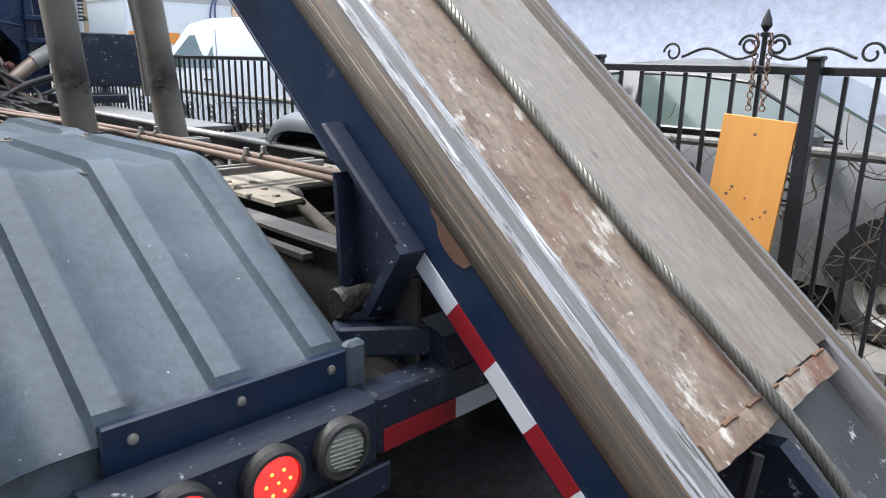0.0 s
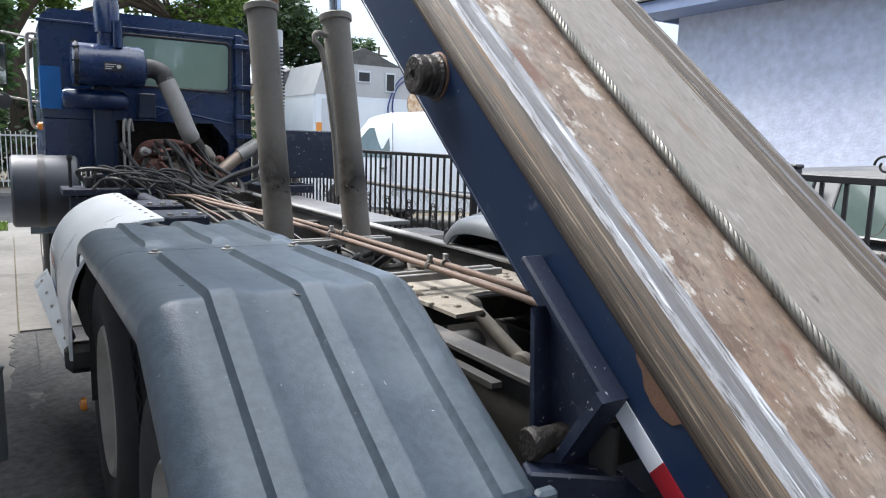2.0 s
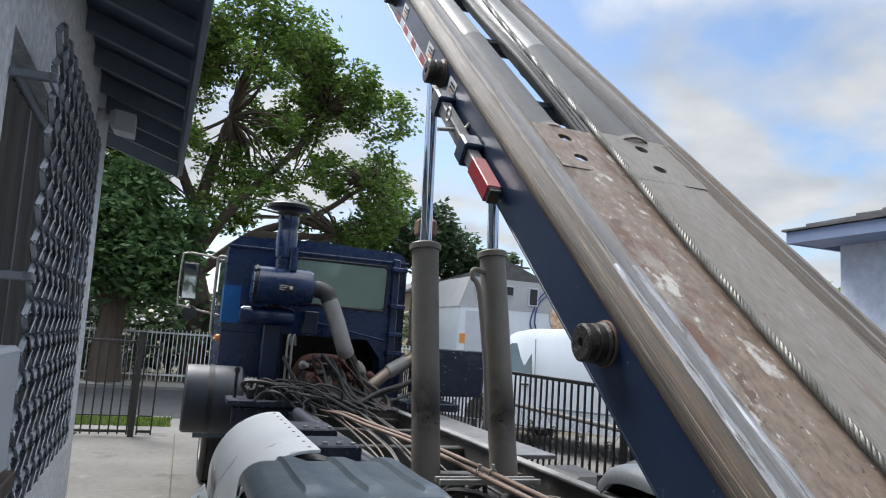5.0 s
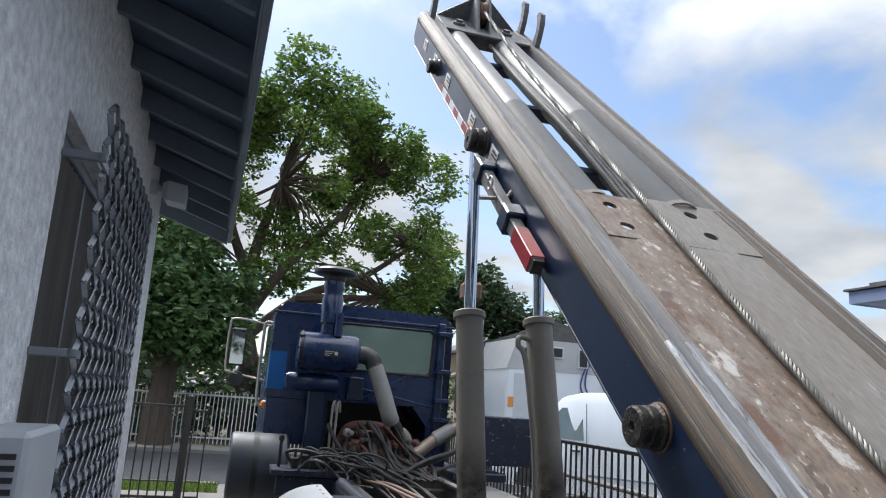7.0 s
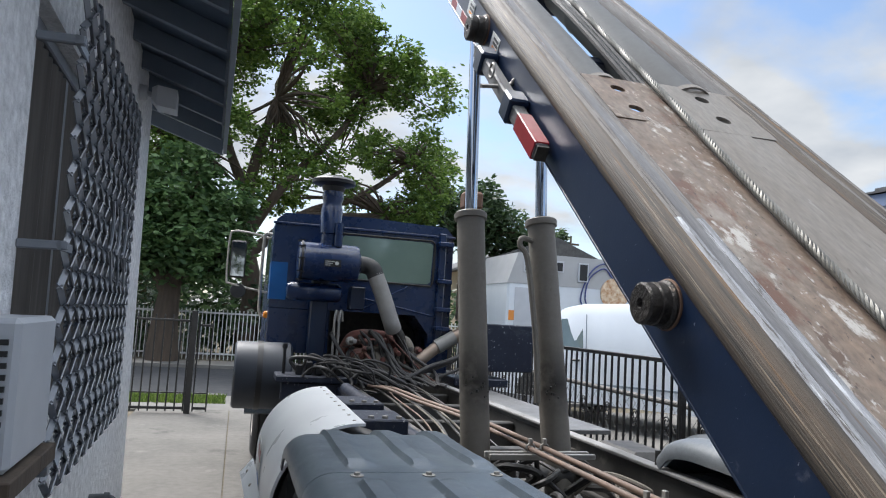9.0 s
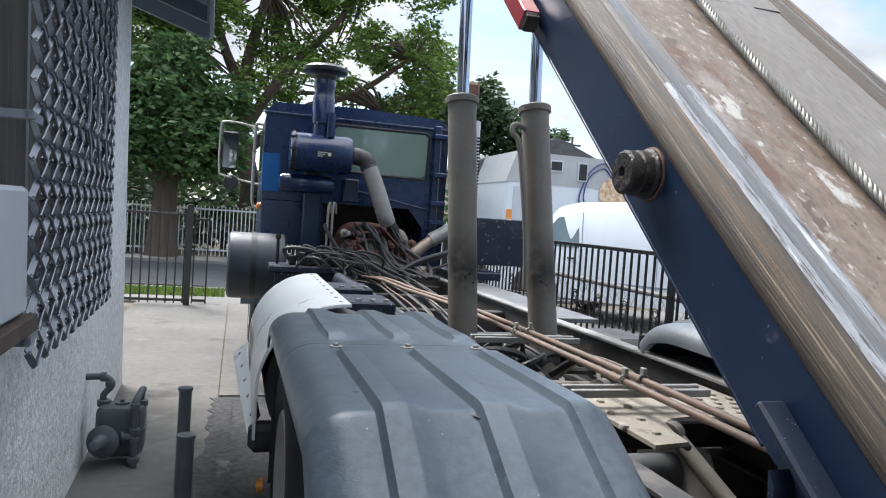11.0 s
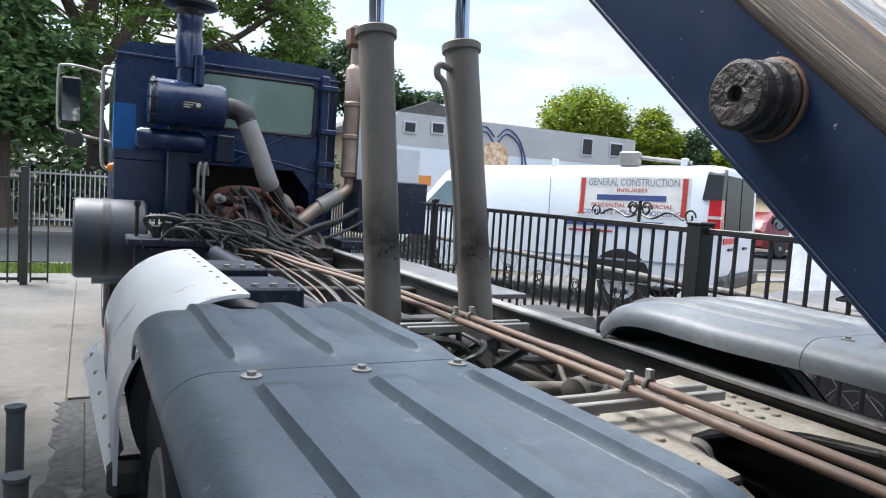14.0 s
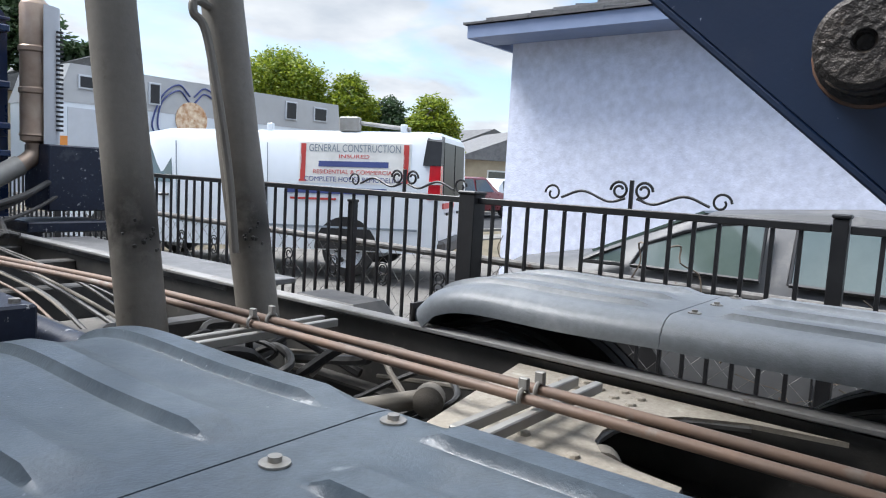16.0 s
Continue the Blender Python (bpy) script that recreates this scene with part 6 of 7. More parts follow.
for y in (1.9, 2.9, -1.0, -2.0, 0.9):
    part("cross_tie", Mesh(H).box((-0.455, y, 0.04), (0.455, y + 0.08, 0.12), 0.006), NAVY, hoist)
part("head_plate", Mesh(H).box((-0.455, S1 - 0.02, 0.05), (0.455, S1 + 0.01, 0.25), 0.004), GREY_STEEL, hoist)
part("head_cover", Mesh(H).box((-0.345, 3.20, 0.245), (0.345, S1 - 0.025, 0.265), 0.004), GREY_STEEL, hoist, "grey head plate")
part("head_gusset", Mesh(H).prism([(-0.34, S1 - 0.045, 0.266), (0.34, S1 - 0.045, 0.266), (0.06, S1 - 0.045, 0.47), (-0.04, S1 - 0.045, 0.47)], (0, 0.02, 0)), GREY_STEEL, hoist)
for x in (-0.07, 0.03):
    part("sheave_plate", Mesh(H).prism([(x, 3.3, 0.266), (x, 3.68, 0.266), (x, 3.66, 0.48), (x, 3.58, 0.49)], (0.02, 0, 0)), GREY_STEEL, hoist)
part("sheave", Mesh(H).lathe((-0.046, 3.55, 0.36), (1, 0, 0), [(0, 0.09), (0.01, 0.10), (0.03, 0.085), (0.06, 0.10), (0.07, 0.09)], 24), RUSTY, hoist)
for x in (-0.20, 0.20):
    part("bolt_head", Mesh(H).lathe((x, 3.42, 0.265), (0, 0, 1), [(0, 0.05), (0.02, 0.05), (0.022, 0.028), (0.04, 0.028)], 18), GREY_STEEL, hoist)
for x, y in ((-0.41, S1 - 0.25), (0.40, S1 - 0.06), (0.40, S1 - 0.52)):
    hk = [(0, -0.02, 0.0), (0, 0.07, 0.0), (0, 0.055, 0.10), (0, 0.085, 0.17), (0, 0.14, 0.21), (0, 0.12, 0.245), (0, 0.06, 0.24), (0, 0.015, 0.18), (0, -0.01, 0.09)]
    part("hook", Mesh(H).prism([(x - 0.02, y + p[1], 0.262 + p[2]) for p in hk], (0.04, 0, 0)), GREY_STEEL, hoist, "upright steel container hook")
# pins and rollers on the outer side
PINM = mat("greasy_cast_pin", (0.040, 0.033, 0.028), (0.014, 0.012, 0.011), 18, 0.45, 0.4, bump=1.0, bscale=55, bdist=0.008, spots=[((0.13, 0.10, 0.075), 0.60, 16, 0.06)])
for y, r, ln in ((-0.98, 0.056, 0.078), (1.08, 0.064, 0.090), (2.48, 0.05, 0.080)):
    x = -0.475
    pin = part("roller_pin", Mesh(H).lathe((x, y + 0.06, 0.105), (-1, 0, 0), [(0, r * 1.12), (0.012, r * 1.12), (0.02, r), (ln * 0.55, r), (ln * 0.6, r * 0.9), (ln * 0.68, r * 0.96), (ln * 0.93, r * 0.96), (ln, r * 0.84), (ln, r * 0.25), (ln - 0.012, r * 0.16)], 24), PINM if y < 2 else BLACK, hoist, "greasy round roller pin")
    part("weld_ring", Mesh(H).lathe((x + 0.001, y + 0.06, 0.105), (-1, 0, 0), [(0, r * 1.2), (0.005, r * 1.18), (0.010, r * 1.05)], 24), RUSTY, pin)
# sliding stop with red end, on two sockets
for y in (0.32, 0.82):
    part("stop_socket", Mesh(H).box((-0.56, y, -0.01), (-0.476, y + 0.10, 0.10), 0.008), NAVY, hoist, "dark blue square socket")
part("stop_bar", Mesh(H).box((-0.544, -0.01, 0.012), (-0.492, 1.0, 0.076), 0.006), GREY_STEEL, hoist, "grey square stop bar")
part("stop_end", Mesh(H).box((-0.5475, 0.0, 0.008), (-0.4885, 0.24, 0.080), 0.003), RED_TAPE, hoist, "red reflective sleeve")
part("stop_mouth", Mesh(H).box((-0.541, -0.024, 0.015), (-0.495, -0.008, 0.073), 0.002), OILY, hoist)
part("locking_pin", Mesh(H).sweep(curve_pts([(-0.62, 0.54, 0.05), (-0.50, 0.56, 0.06), (-0.47, 0.57, 0.09)], 5), 0.010, 8).sweep(arc((-0.56, 0.63, 0.09), 0.03, 0, 350, 14, "yz"), 0.005, 6, False), BRIGHT, hoist)
# tape and labels on the side plate
k = 0
y = -1.942
for i in range(6):
    part("tape_strip", Mesh(H).box((-0.4785, y - 0.142, 0.043), (-0.4755, y, 0.088)), (WHITE_TAPE, RED_TAPE)[i % 2], hoist)
    y -= 0.142
y = 2.40
for i in range(10):
    part("tape_strip", Mesh(H).box((-0.4785, y - 0.13, 0.006), (-0.4755, y, 0.052)), (RED_TAPE, WHITE_TAPE)[i % 2], hoist)
    y -= 0.13
for y in (0.98, 1.50, 2.25, 2.75, 3.2):
    lab = part("label", Mesh(H).box((-0.4785, y - 0.11, 0.075), (-0.4755, y + 0.02, 0.15)), STICKER, hoist, "worn white warning label")
    for q in range(3):
        part("label_bar", Mesh(H).box((-0.4805, y - 0.10, 0.085 + q * 0.02), (-0.479, y - 0.02, 0.097 + q * 0.02)), (ORANGE, BLACK, BLACK)[q], lab)
part("rust_patch", Mesh(H).prism([(-0.4775, y, z) for y, z in ((-1.88, 0.192), (-1.905, 0.170), (-1.93, 0.166), (-1.955, 0.148), (-1.985, 0.142), (-2.02, 0.145), (-2.045, 0.158), (-2.055, 0.192))], (0.002, 0, 0)), RUSTY, hoist, "rust patch where the paint has flaked")
# hinge bracket under the side plate and its pivot
part("hinge_flange", Mesh(H).box((-0.535, -1.95, 0.080), (-0.476, -1.57, 0.102), 0.006), NAVY_DUSTY, hoist, "thick navy hinge flange")
P = Vector((0, -0.72, 0.955))
for x in (-0.498,):
    part("hinge_gusset", Mesh().prism([(x, y, z) for y, z in ((-0.60, 1.265), (-0.84, 1.06), (-0.80, 0.97), (-0.765, 0.92), (-0.69, 0.905), (-0.655, 0.95), (-0.635, 1.15))], (0.02, 0, 0)), NAVY_DUSTY, hoist)
part("hinge_web", Mesh().prism([(-0.542, y, z) for y, z in ((-0.64, 1.22), (-0.655, 1.20), (-0.672, 0.95), (-0.657, 0.95))], (0.044, 0, 0)), NAVY_DUSTY, hoist)
part("hinge_rib", Mesh().prism([(-0.552, y, z) for y, z in ((-0.862, 1.10), (-0.882, 1.083), (-0.772, 0.915), (-0.752, 0.928))], (0.072, 0, 0)), NAVY_DUSTY, hoist, "worn navy stiffening rib")
part("pivot_pin", Mesh().lathe((-0.600, P.y, P.z - 0.01), (1, 0, 0), [(0, 0.018), (0, 0.032), (0.006, 0.036), (0.026, 0.036), (0.03, 0.030), (0.25, 0.030)], 20), PINM, truck, "greasy pivot pin")
part("pivot_arm", Mesh().beam((-0.62, -0.74, 0.875), (-0.36, -0.86, 0.85), 0.06, 0.07, bev=0.006), NAVY_DUSTY, truck)
part("pivot_foot", Mesh().prism([(-0.44, y, z) for y, z in ((-0.78, 0.79), (-0.92, 0.79), (-0.90, 0.88), (-0.82, 0.90))], (0.10, 0, 0)), NAVY_DUSTY, truck)
part("pivot_lug", Mesh().prism([(-0.47, y, z) for y, z in ((-0.55, 0.79), (-0.80, 0.79), (-0.76, 0.95), (P.y, 1.0), (-0.66, 0.95))], (0.03, 0, 0)), NAVY_DUSTY, truck)
# tail of the hoist below the floor plates
tp = [[(x, y, z) for x, z in ((0.02, 0.06), (0.16, 0.10), (0.30, 0.165), (0.40, 0.245), (0.40, 0.233), (0.30, 0.153), (0.16, 0.088), (0.02, 0.048))] for y in (-2.50, -2.9, -3.3)]
part("tail_plate", Mesh(H).loft(tp), TAILSTEEL, hoist, "scraped dark dished tail plate")
part("tail_bracket", Mesh(H).prism([(-0.02, y, z) for y, z in ((-2.55, 0.08), (-2.66, 0.20), (-2.80, 0.20), (-2.98, -0.02), (-2.90, -0.20), (-2.72, -0.16))], (0.05, 0, 0)), NAVY_DUSTY, hoist, "dark navy bracket under the tail")
part("tail_hook", Mesh(H).prism([(0.17, y, z) for y, z in ((-2.86, 0.10), (-2.90, 0.17), (-2.96, 0.19), (-3.2, 0.15), (-3.2, 0.08))], (0.035, 0, 0)), GREY_STEEL, hoist, "worn grey steel lug")
part("latch", Mesh(H).rod((-0.20, -2.63, 0.26), (-0.24, -2.72, 0.15), 0.014, 8).lathe((-0.24, -2.72, 0.15), (-0.3, -0.7, -0.6), [(0, 0.02), (0.03, 0.026), (0.05, 0.02)], 10), BLACK, hoist)
for x in (-0.41, 0.32):
    part("tail_roller", Mesh(H).lathe((x - 0.05, S0 + 0.02, 0.12), (1, 0, 0), [(0, 0.09), (0.01, 0.11), (0.09, 0.11), (0.1, 0.09)], 24), GREY_STEEL, hoist)
part("tail_shoe", Mesh(H).box((-0.50, S0 - 0.02, 0.03), (-0.477, -2.72, 0.10), 0.006), NAVY_DUSTY, hoist)

# ---------- vehicles
def car_wheel(parent, x, y, r, w, out, rim_mat, m=None):
    t = part("tyre", Mesh(m).lathe((x, y, r), (out, 0, 0), [(-w / 2, r * 0.66), (-w / 2 + 0.01, r * 0.9), (-w / 2 + 0.04, r), (w / 2 - 0.04, r), (w / 2 - 0.01, r * 0.9), (w / 2, r * 0.66)], 32, True), RUBBER, parent)
    rim = part("rim", Mesh(m).lathe((x, y, r), (out, 0, 0), [(-w / 2, r * 0.66), (w / 2 - 0.01, r * 0.66), (w / 2 - 0.03, r * 0.60), (w / 2 - 0.06, r * 0.45), (w / 2 - 0.02, r * 0.2), (w / 2 - 0.015, 0.01)], 32), rim_mat, t)
    for k in range(6):
        a = 2 * math.pi * k / 6
        part("slot", Mesh(m).lathe((x + out * (w / 2 - 0.052), y + r * 0.42 * math.cos(a), r + r * 0.42 * math.sin(a)), (out, 0, 0), [(0, r * 0.10), (0.018, r * 0.09)], 10), BLACK, rim)


VX, VY = 0.0, 0.0
VM = Matrix.Translation((6.12, 5.72, 0.11)) @ Matrix.Rotation(radians(26), 4, "Z") @ Matrix.Rotation(radians(-1.5), 4, "X")
van = thing("van", (VM @ Vector((1, 3, 0))), "white cargo van with a construction sign on its side", "van")
sec = lambda y, top, x_in, zb: [(VX + 0.03, y, zb), (VX, y, 0.75), (VX + 0.01, y, 1.25), (VX + 0.06 + x_in, y, top - 0.22), (VX + 0.14 + x_in, y, top - 0.05), (VX + 0.30 + x_in, y, top), (VX + 1.70 - x_in, y, top), (VX + 1.86 - x_in, y, top - 0.05), (VX + 1.94 - x_in, y, top - 0.22), (VX + 1.99, y, 1.25), (VX + 2.0, y, 0.75), (VX + 1.97, y, zb)]
body = Mesh(VM).loft([sec(VY, 2.03, 0.02, 0.42), sec(VY + 0.05, 2.08, 0.005, 0.40), sec(VY + 0.2, 2.10, 0, 0.38), sec(VY + 4.3, 2.10, 0, 0.38), sec(VY + 4.7, 2.04, 0.04, 0.38), sec(VY + 5.25, 1.55, 0.10, 0.38), sec(VY + 5.4, 1.32, 0.02, 0.38), sec(VY + 6.1, 1.12, 0.0, 0.40), sec(VY + 6.25, 0.95, 0.05, 0.42)])
vb = part("body", body, WHITE_PAINT, van, "white van body", angle=30)
part("bumper", Mesh(VM).box((VX + 0.02, VY - 0.10, 0.38), (VX + 1.98, VY + 0.05, 0.58), 0.04), FRAME, van)
for x, o in ((VX + 0.16, -1), (VX + 1.84, 1)):
    for y in (VY + 1.35, VY + 5.15):
        car_wheel(van, x, y, 0.38, 0.24, o, AC_WHITE, VM)
for y in (VY + 1.35, VY + 5.15):
    part("wheel_arch", Mesh(VM).prism([(VX - 0.004, y + 0.47 * math.cos(radians(a)), 0.40 + 0.47 * math.sin(radians(a))) for a in range(0, 181, 12)], (0.02, 0, 0)), BLACK, van)
part("tail_light", Mesh(VM).loft([[(VX + 0.005, VY - 0.012, 1.15), (VX + 0.16, VY - 0.012, 1.15), (VX + 0.17, VY - 0.012, 1.62), (VX + 0.03, VY - 0.012, 1.62)], [(VX - 0.008, VY + 0.16, 1.15), (VX + 0.16, VY + 0.16, 1.15), (VX + 0.17, VY + 0.14, 1.62), (VX + 0.022, VY + 0.14, 1.62)]]), LIGHT_RED, van, "red tail light")
part("lens_band", Mesh(VM).box((VX - 0.010, VY - 0.016, 1.36), (VX + 0.10, VY + 0.155, 1.40)), STICKER, van)
part("rear_trim", Mesh(VM).loft([[(VX + 0.02, VY - 0.014, 1.62), (VX + 0.19, VY - 0.014, 1.62), (VX + 0.24, VY - 0.014, 2.03), (VX + 0.075, VY - 0.014, 1.95)], [(VX + 0.01, VY + 0.24, 1.62), (VX + 0.19, VY + 0.24, 1.62), (VX + 0.24, VY + 0.20, 2.09), (VX + 0.062, VY + 0.20, 1.97)]]), BLACK, van, "black rear corner trim")
for x0 in (VX + 0.24, VX + 1.03):
    part("rear_window", Mesh(VM).box((x0, VY - 0.016, 1.20), (x0 + 0.73, VY - 0.004, 1.96), 0.004), VAN_GLASS, van, "dark rear door window")
    part("rear_door_handle", Mesh(VM).box((x0 + 0.25, VY - 0.03, 0.92), (x0 + 0.45, VY - 0.004, 0.96), 0.006), BLACK, van)
part("side_window", Mesh(VM).prism([(VX + 0.012, VY + 4.10, 1.28), (VX + 0.075, VY + 4.15, 1.84), (VX + 0.095, VY + 4.62, 1.82), (VX + 0.03, VY + 5.15, 1.30)], (-0.012, 0, 0)), CAR_GLASS, van, "green tinted door window")
part("windscreen", Mesh(VM).prism([(VX + 0.25, VY + 5.37, 1.36), (VX + 1.75, VY + 5.37, 1.36), (VX + 1.68, VY + 4.78, 2.0), (VX + 0.32, VY + 4.78, 2.0)], (0, 0.012, 0.012)), DARK_GLASS, van)
part("mirror", Mesh(VM).box((VX - 0.22, VY + 4.95, 1.2), (VX - 0.06, VY + 5.07, 1.5), 0.03), BLACK, van)
part("door_line", Mesh(VM).box((VX - 0.003, VY + 4.02, 0.6), (VX + 0.004, VY + 4.035, 1.9)), INK_GREY, van)
part("door_line", Mesh(VM).box((VX - 0.003, VY + 2.55, 0.6), (VX + 0.004, VY + 2.56, 1.9)), INK_GREY, van)
part("door_handle", Mesh(VM).box((VX - 0.03, VY + 4.15, 1.08), (VX + 0.003, VY + 4.32, 1.12), 0.01), BLACK, van)
part("side_moulding", Mesh(VM).box((VX - 0.008, VY + 0.3, 0.70), (VX + 0.004, VY + 4.0, 0.73)), INK_GREY, van)
for y in (0.55, 1.35, 2.6):
    part("roof_rack_foot", Mesh(VM).box((VX + 0.25, VY + y, 2.085), (VX + 0.33, VY + y + 0.09, 2.20), 0.01), WHITE_PAINT, van)
part("roof_rack", Mesh(VM).rod((VX + 0.3, VY + 1.3, 2.22), (VX + 0.3, VY + 0.5, 2.13), 0.03, 8).box((VX + 0.2, VY + 1.25, 2.09), (VX + 0.35, VY + 1.55, 2.30), 0.02), PIPE_GREY, van)
# sign on the van's side: the letters stand on the panel, read from -x
VS = VM @ Matrix.Translation((0.008, 0, 1.25)) @ Matrix.Rotation(radians(4.5), 4, "Y") @ Matrix.Translation((0, 0, -1.25))
sign = part("sign_panel", Mesh(VS).box((VX - 0.004, VY + 0.42, 1.34), (VX + 0.03, VY + 2.08, 1.92)), SIGN_CREAM, van, "faded cream construction sign")


def letters(body_, size, ymid, z, mt, width, parent, x=VX - 0.009):
    cu = bpy.data.curves.new("lettering", "FONT")
    cu.body, cu.size, cu.align_x, cu.extrude = body_, size, "CENTER", 0.001
    tmp = new("lettering_source", cu)
    bpy.context.view_layer.update()
    me = bpy.data.meshes.new_from_object(tmp.evaluated_get(bpy.context.evaluated_depsgraph_get()))
    bpy.data.objects.remove(tmp)
    me.materials.clear()
    me.materials.append(mt)
    ob = new("lettering", me)
    wide = max(v.co.x for v in me.vertices) - min(v.co.x for v in me.vertices)
    ob.parent = parent
    ob.matrix_parent_inverse = world_inv(parent)
    ob.matrix_basis = VS @ Matrix.Translation((x, ymid, z)) @ Matrix(((0, 0, -1, 0), (-1, 0, 0, 0), (0, 1, 0, 0), (0, 0, 0, 1))) @ Matrix.Diagonal((width / wide, 1, 1, 1))
    return ob


letters("GENERAL CONSTRUCTION", 0.15, VY + 1.25, 1.79, INK_GREY, 1.36, sign)
letters("INSURED", 0.075, VY + 1.25, 1.70, INK_RED, 0.45, sign)
part("name_bar", Mesh(VS).box((VX - 0.010, VY + 0.74, 1.575), (VX - 0.0065, VY + 1.78, 1.655)), INK_BLUE, sign, "plain blue bar")
letters("RESIDENTIAL & COMMERCIAL", 0.085, VY + 1.25, 1.475, INK_RED, 1.22, sign)
letters("COMPLETE HOUSE REMODELING", 0.10, VY + 1.25, 1.365, INK_BLUE, 1.48, sign)
for y in (VY + 0.45, VY + 1.98):
    part("red_column", Mesh(VS).box((VX - 0.0088, y, 1.38), (VX - 0.0065, y + 0.075, 1.90)).box((VX - 0.0088, y - 0.02, 1.36), (VX - 0.0065, y + 0.095, 1.385)), INK_RED, sign)
letters("INTERIOR", 0.05, 0, 0, SIGN_CREAM, 0.40, sign).matrix_basis = VS @ Matrix.Translation((VX - 0.0125, VY + 2.042, 1.64)) @ Matrix(((0, 0, -1, 0), (0, 1, 0, 0), (1, 0, 0, 0), (0, 0, 0, 1)))
letters("EXTERIOR", 0.05, 0, 0, SIGN_CREAM, 0.40, sign).matrix_basis = VS @ Matrix.Translation((VX - 0.0125, VY + 0.512, 1.64)) @ Matrix(((0, 0, -1, 0), (0, 1, 0, 0), (1, 0, 0, 0), (0, 0, 0, 1)))
part("number_bar", Mesh(VM).box((VX - 0.004, VY + 0.75, 1.19), (VX + 0.004, VY + 2.25, 1.28)), INK_BLUE, van, "plain dark bar")
part("number_bar", Mesh(VM).box((VX - 0.004, VY + 1.5, 1.10), (VX + 0.004, VY + 2.2, 1.13)), INK_RED, van)
part("number_bar", Mesh(VM).box((VX + 0.25, VY - 0.018, 1.02), (VX + 1.0, VY - 0.002, 1.10)), INK_RED, van, "plain red bar")

SX, SY = 2.75, 2.58
CM = Matrix.Diagonal((1, 1, 1.05, 1))
car = thing("sedan", (SX + 0.9, SY - 2.3, 0), "dusty dark grey sedan parked beside the fence", "car")
def csec(y, zs, zt, inset):
    return [(SX + 0.05, SY - y, 0.25), (SX, SY - y, 0.55), (SX + 0.03, SY - y, zs), (SX + 0.08 + inset * 0.5, SY - y, zs + (zt - zs) * 0.4), (SX + 0.14 + inset, SY - y, zt - 0.03), (SX + 0.30 + inset, SY - y, zt), (SX + 1.5 - inset, SY - y, zt), (SX + 1.66 - inset, SY - y, zt - 0.03), (SX + 1.72 - inset * 0.5, SY - y, zs + (zt - zs) * 0.4), (SX + 1.77, SY - y, zs), (SX + 1.8, SY - y, 0.55), (SX + 1.75, SY - y, 0.25)]
part("body", Mesh(CM).loft([csec(0, 0.70, 0.86, 0.04), csec(0.08, 0.84, 0.98, 0.02), csec(0.55, 0.92, 1.03, 0.02), csec(0.95, 0.93, 1.20, 0.08), csec(1.45, 0.93, 1.40, 0.16), csec(2.2, 0.93, 1.45, 0.18), csec(2.75, 0.93, 1.40, 0.17), csec(3.55, 0.92, 1.04, 0.06), csec(4.35, 0.78, 0.86, 0.03), csec(4.65, 0.6, 0.68, 0.1)]), CAR_GREY, car, "dusty dark grey body", angle=40)
for pts_ in ([(0.035, 0.72, 1.030), (0.062, 0.86, 1.10), (0.085, 0.97, 1.145), (0.05, 1.0, 1.035)],
             [(0.05, 1.05, 1.035), (0.085, 1.12, 1.17), (0.135, 1.35, 1.265), (0.18, 1.56, 1.325), (0.20, 1.80, 1.345), (0.05, 1.82, 1.033)],
             [(0.05, 1.98, 1.033), (0.20, 1.97, 1.350), (0.205, 2.35, 1.345), (0.19, 2.70, 1.315), (0.05, 3.30, 1.03)]):
    part("side_window", Mesh(CM).prism([(SX + a, SY - b, z) for a, b, z in pts_], (-0.014, 0, 0.003)), CAR_GLASS, car, "green tinted side window")
    part("window_trim", Mesh(CM).sweep([(SX + a - 0.012, SY - b, z) for a, b, z in pts_ + pts_[:1]], 0.014, 6), BLACK, car, "black window trim")
part("windscreen", Mesh(CM).prism([(SX + 0.28, SY - 3.45, 1.06), (SX + 1.52, SY - 3.45, 1.06), (SX + 1.40, SY - 2.78, 1.385), (SX + 0.40, SY - 2.78, 1.385)], (0, -0.012, 0.014)), CAR_GLASS, car)
part("rear_screen", Mesh(CM).prism([(SX + 0.25, SY - 0.68, 1.07), (SX + 1.55, SY - 0.68, 1.07), (SX + 1.42, SY - 1.38, 1.375), (SX + 0.38, SY - 1.38, 1.375)], (0, 0.012, 0.014)), CAR_GLASS, car)
part("tail_light", Mesh(CM).loft([[(SX + 0.03, SY + 0.008, 0.66), (SX + 0.3, SY + 0.01, 0.68), (SX + 0.3, SY + 0.005, 0.84), (SX + 0.05, SY + 0.0, 0.84)], [(SX - 0.004, SY - 0.22, 0.70), (SX + 0.3, SY - 0.1, 0.7), (SX + 0.3, SY - 0.1, 0.84), (SX + 0.015, SY - 0.2, 0.86)]]), LIGHT_RED, car, "red tail light")
for x, o in ((SX + 0.10, -1), (SX + 1.70, 1)):
    for y in (SY - 0.95, SY - 3.70):
        car_wheel(car, x, y, 0.33, 0.21, o, PIPE_GREY)
for y in (SY - 0.95, SY - 3.70):
    part("wheel_arch", Mesh(CM).prism([(SX - 0.004, y + 0.38 * math.cos(radians(a)), 0.33 + 0.38 * math.sin(radians(a))) for a in range(0, 181, 15)], (0.04, 0, 0)), BLACK, car)
part("door_line", Mesh(CM).box((SX + 0.0, SY - 2.155, 0.35), (SX + 0.03, SY - 2.145, 0.96)), BLACK, car)
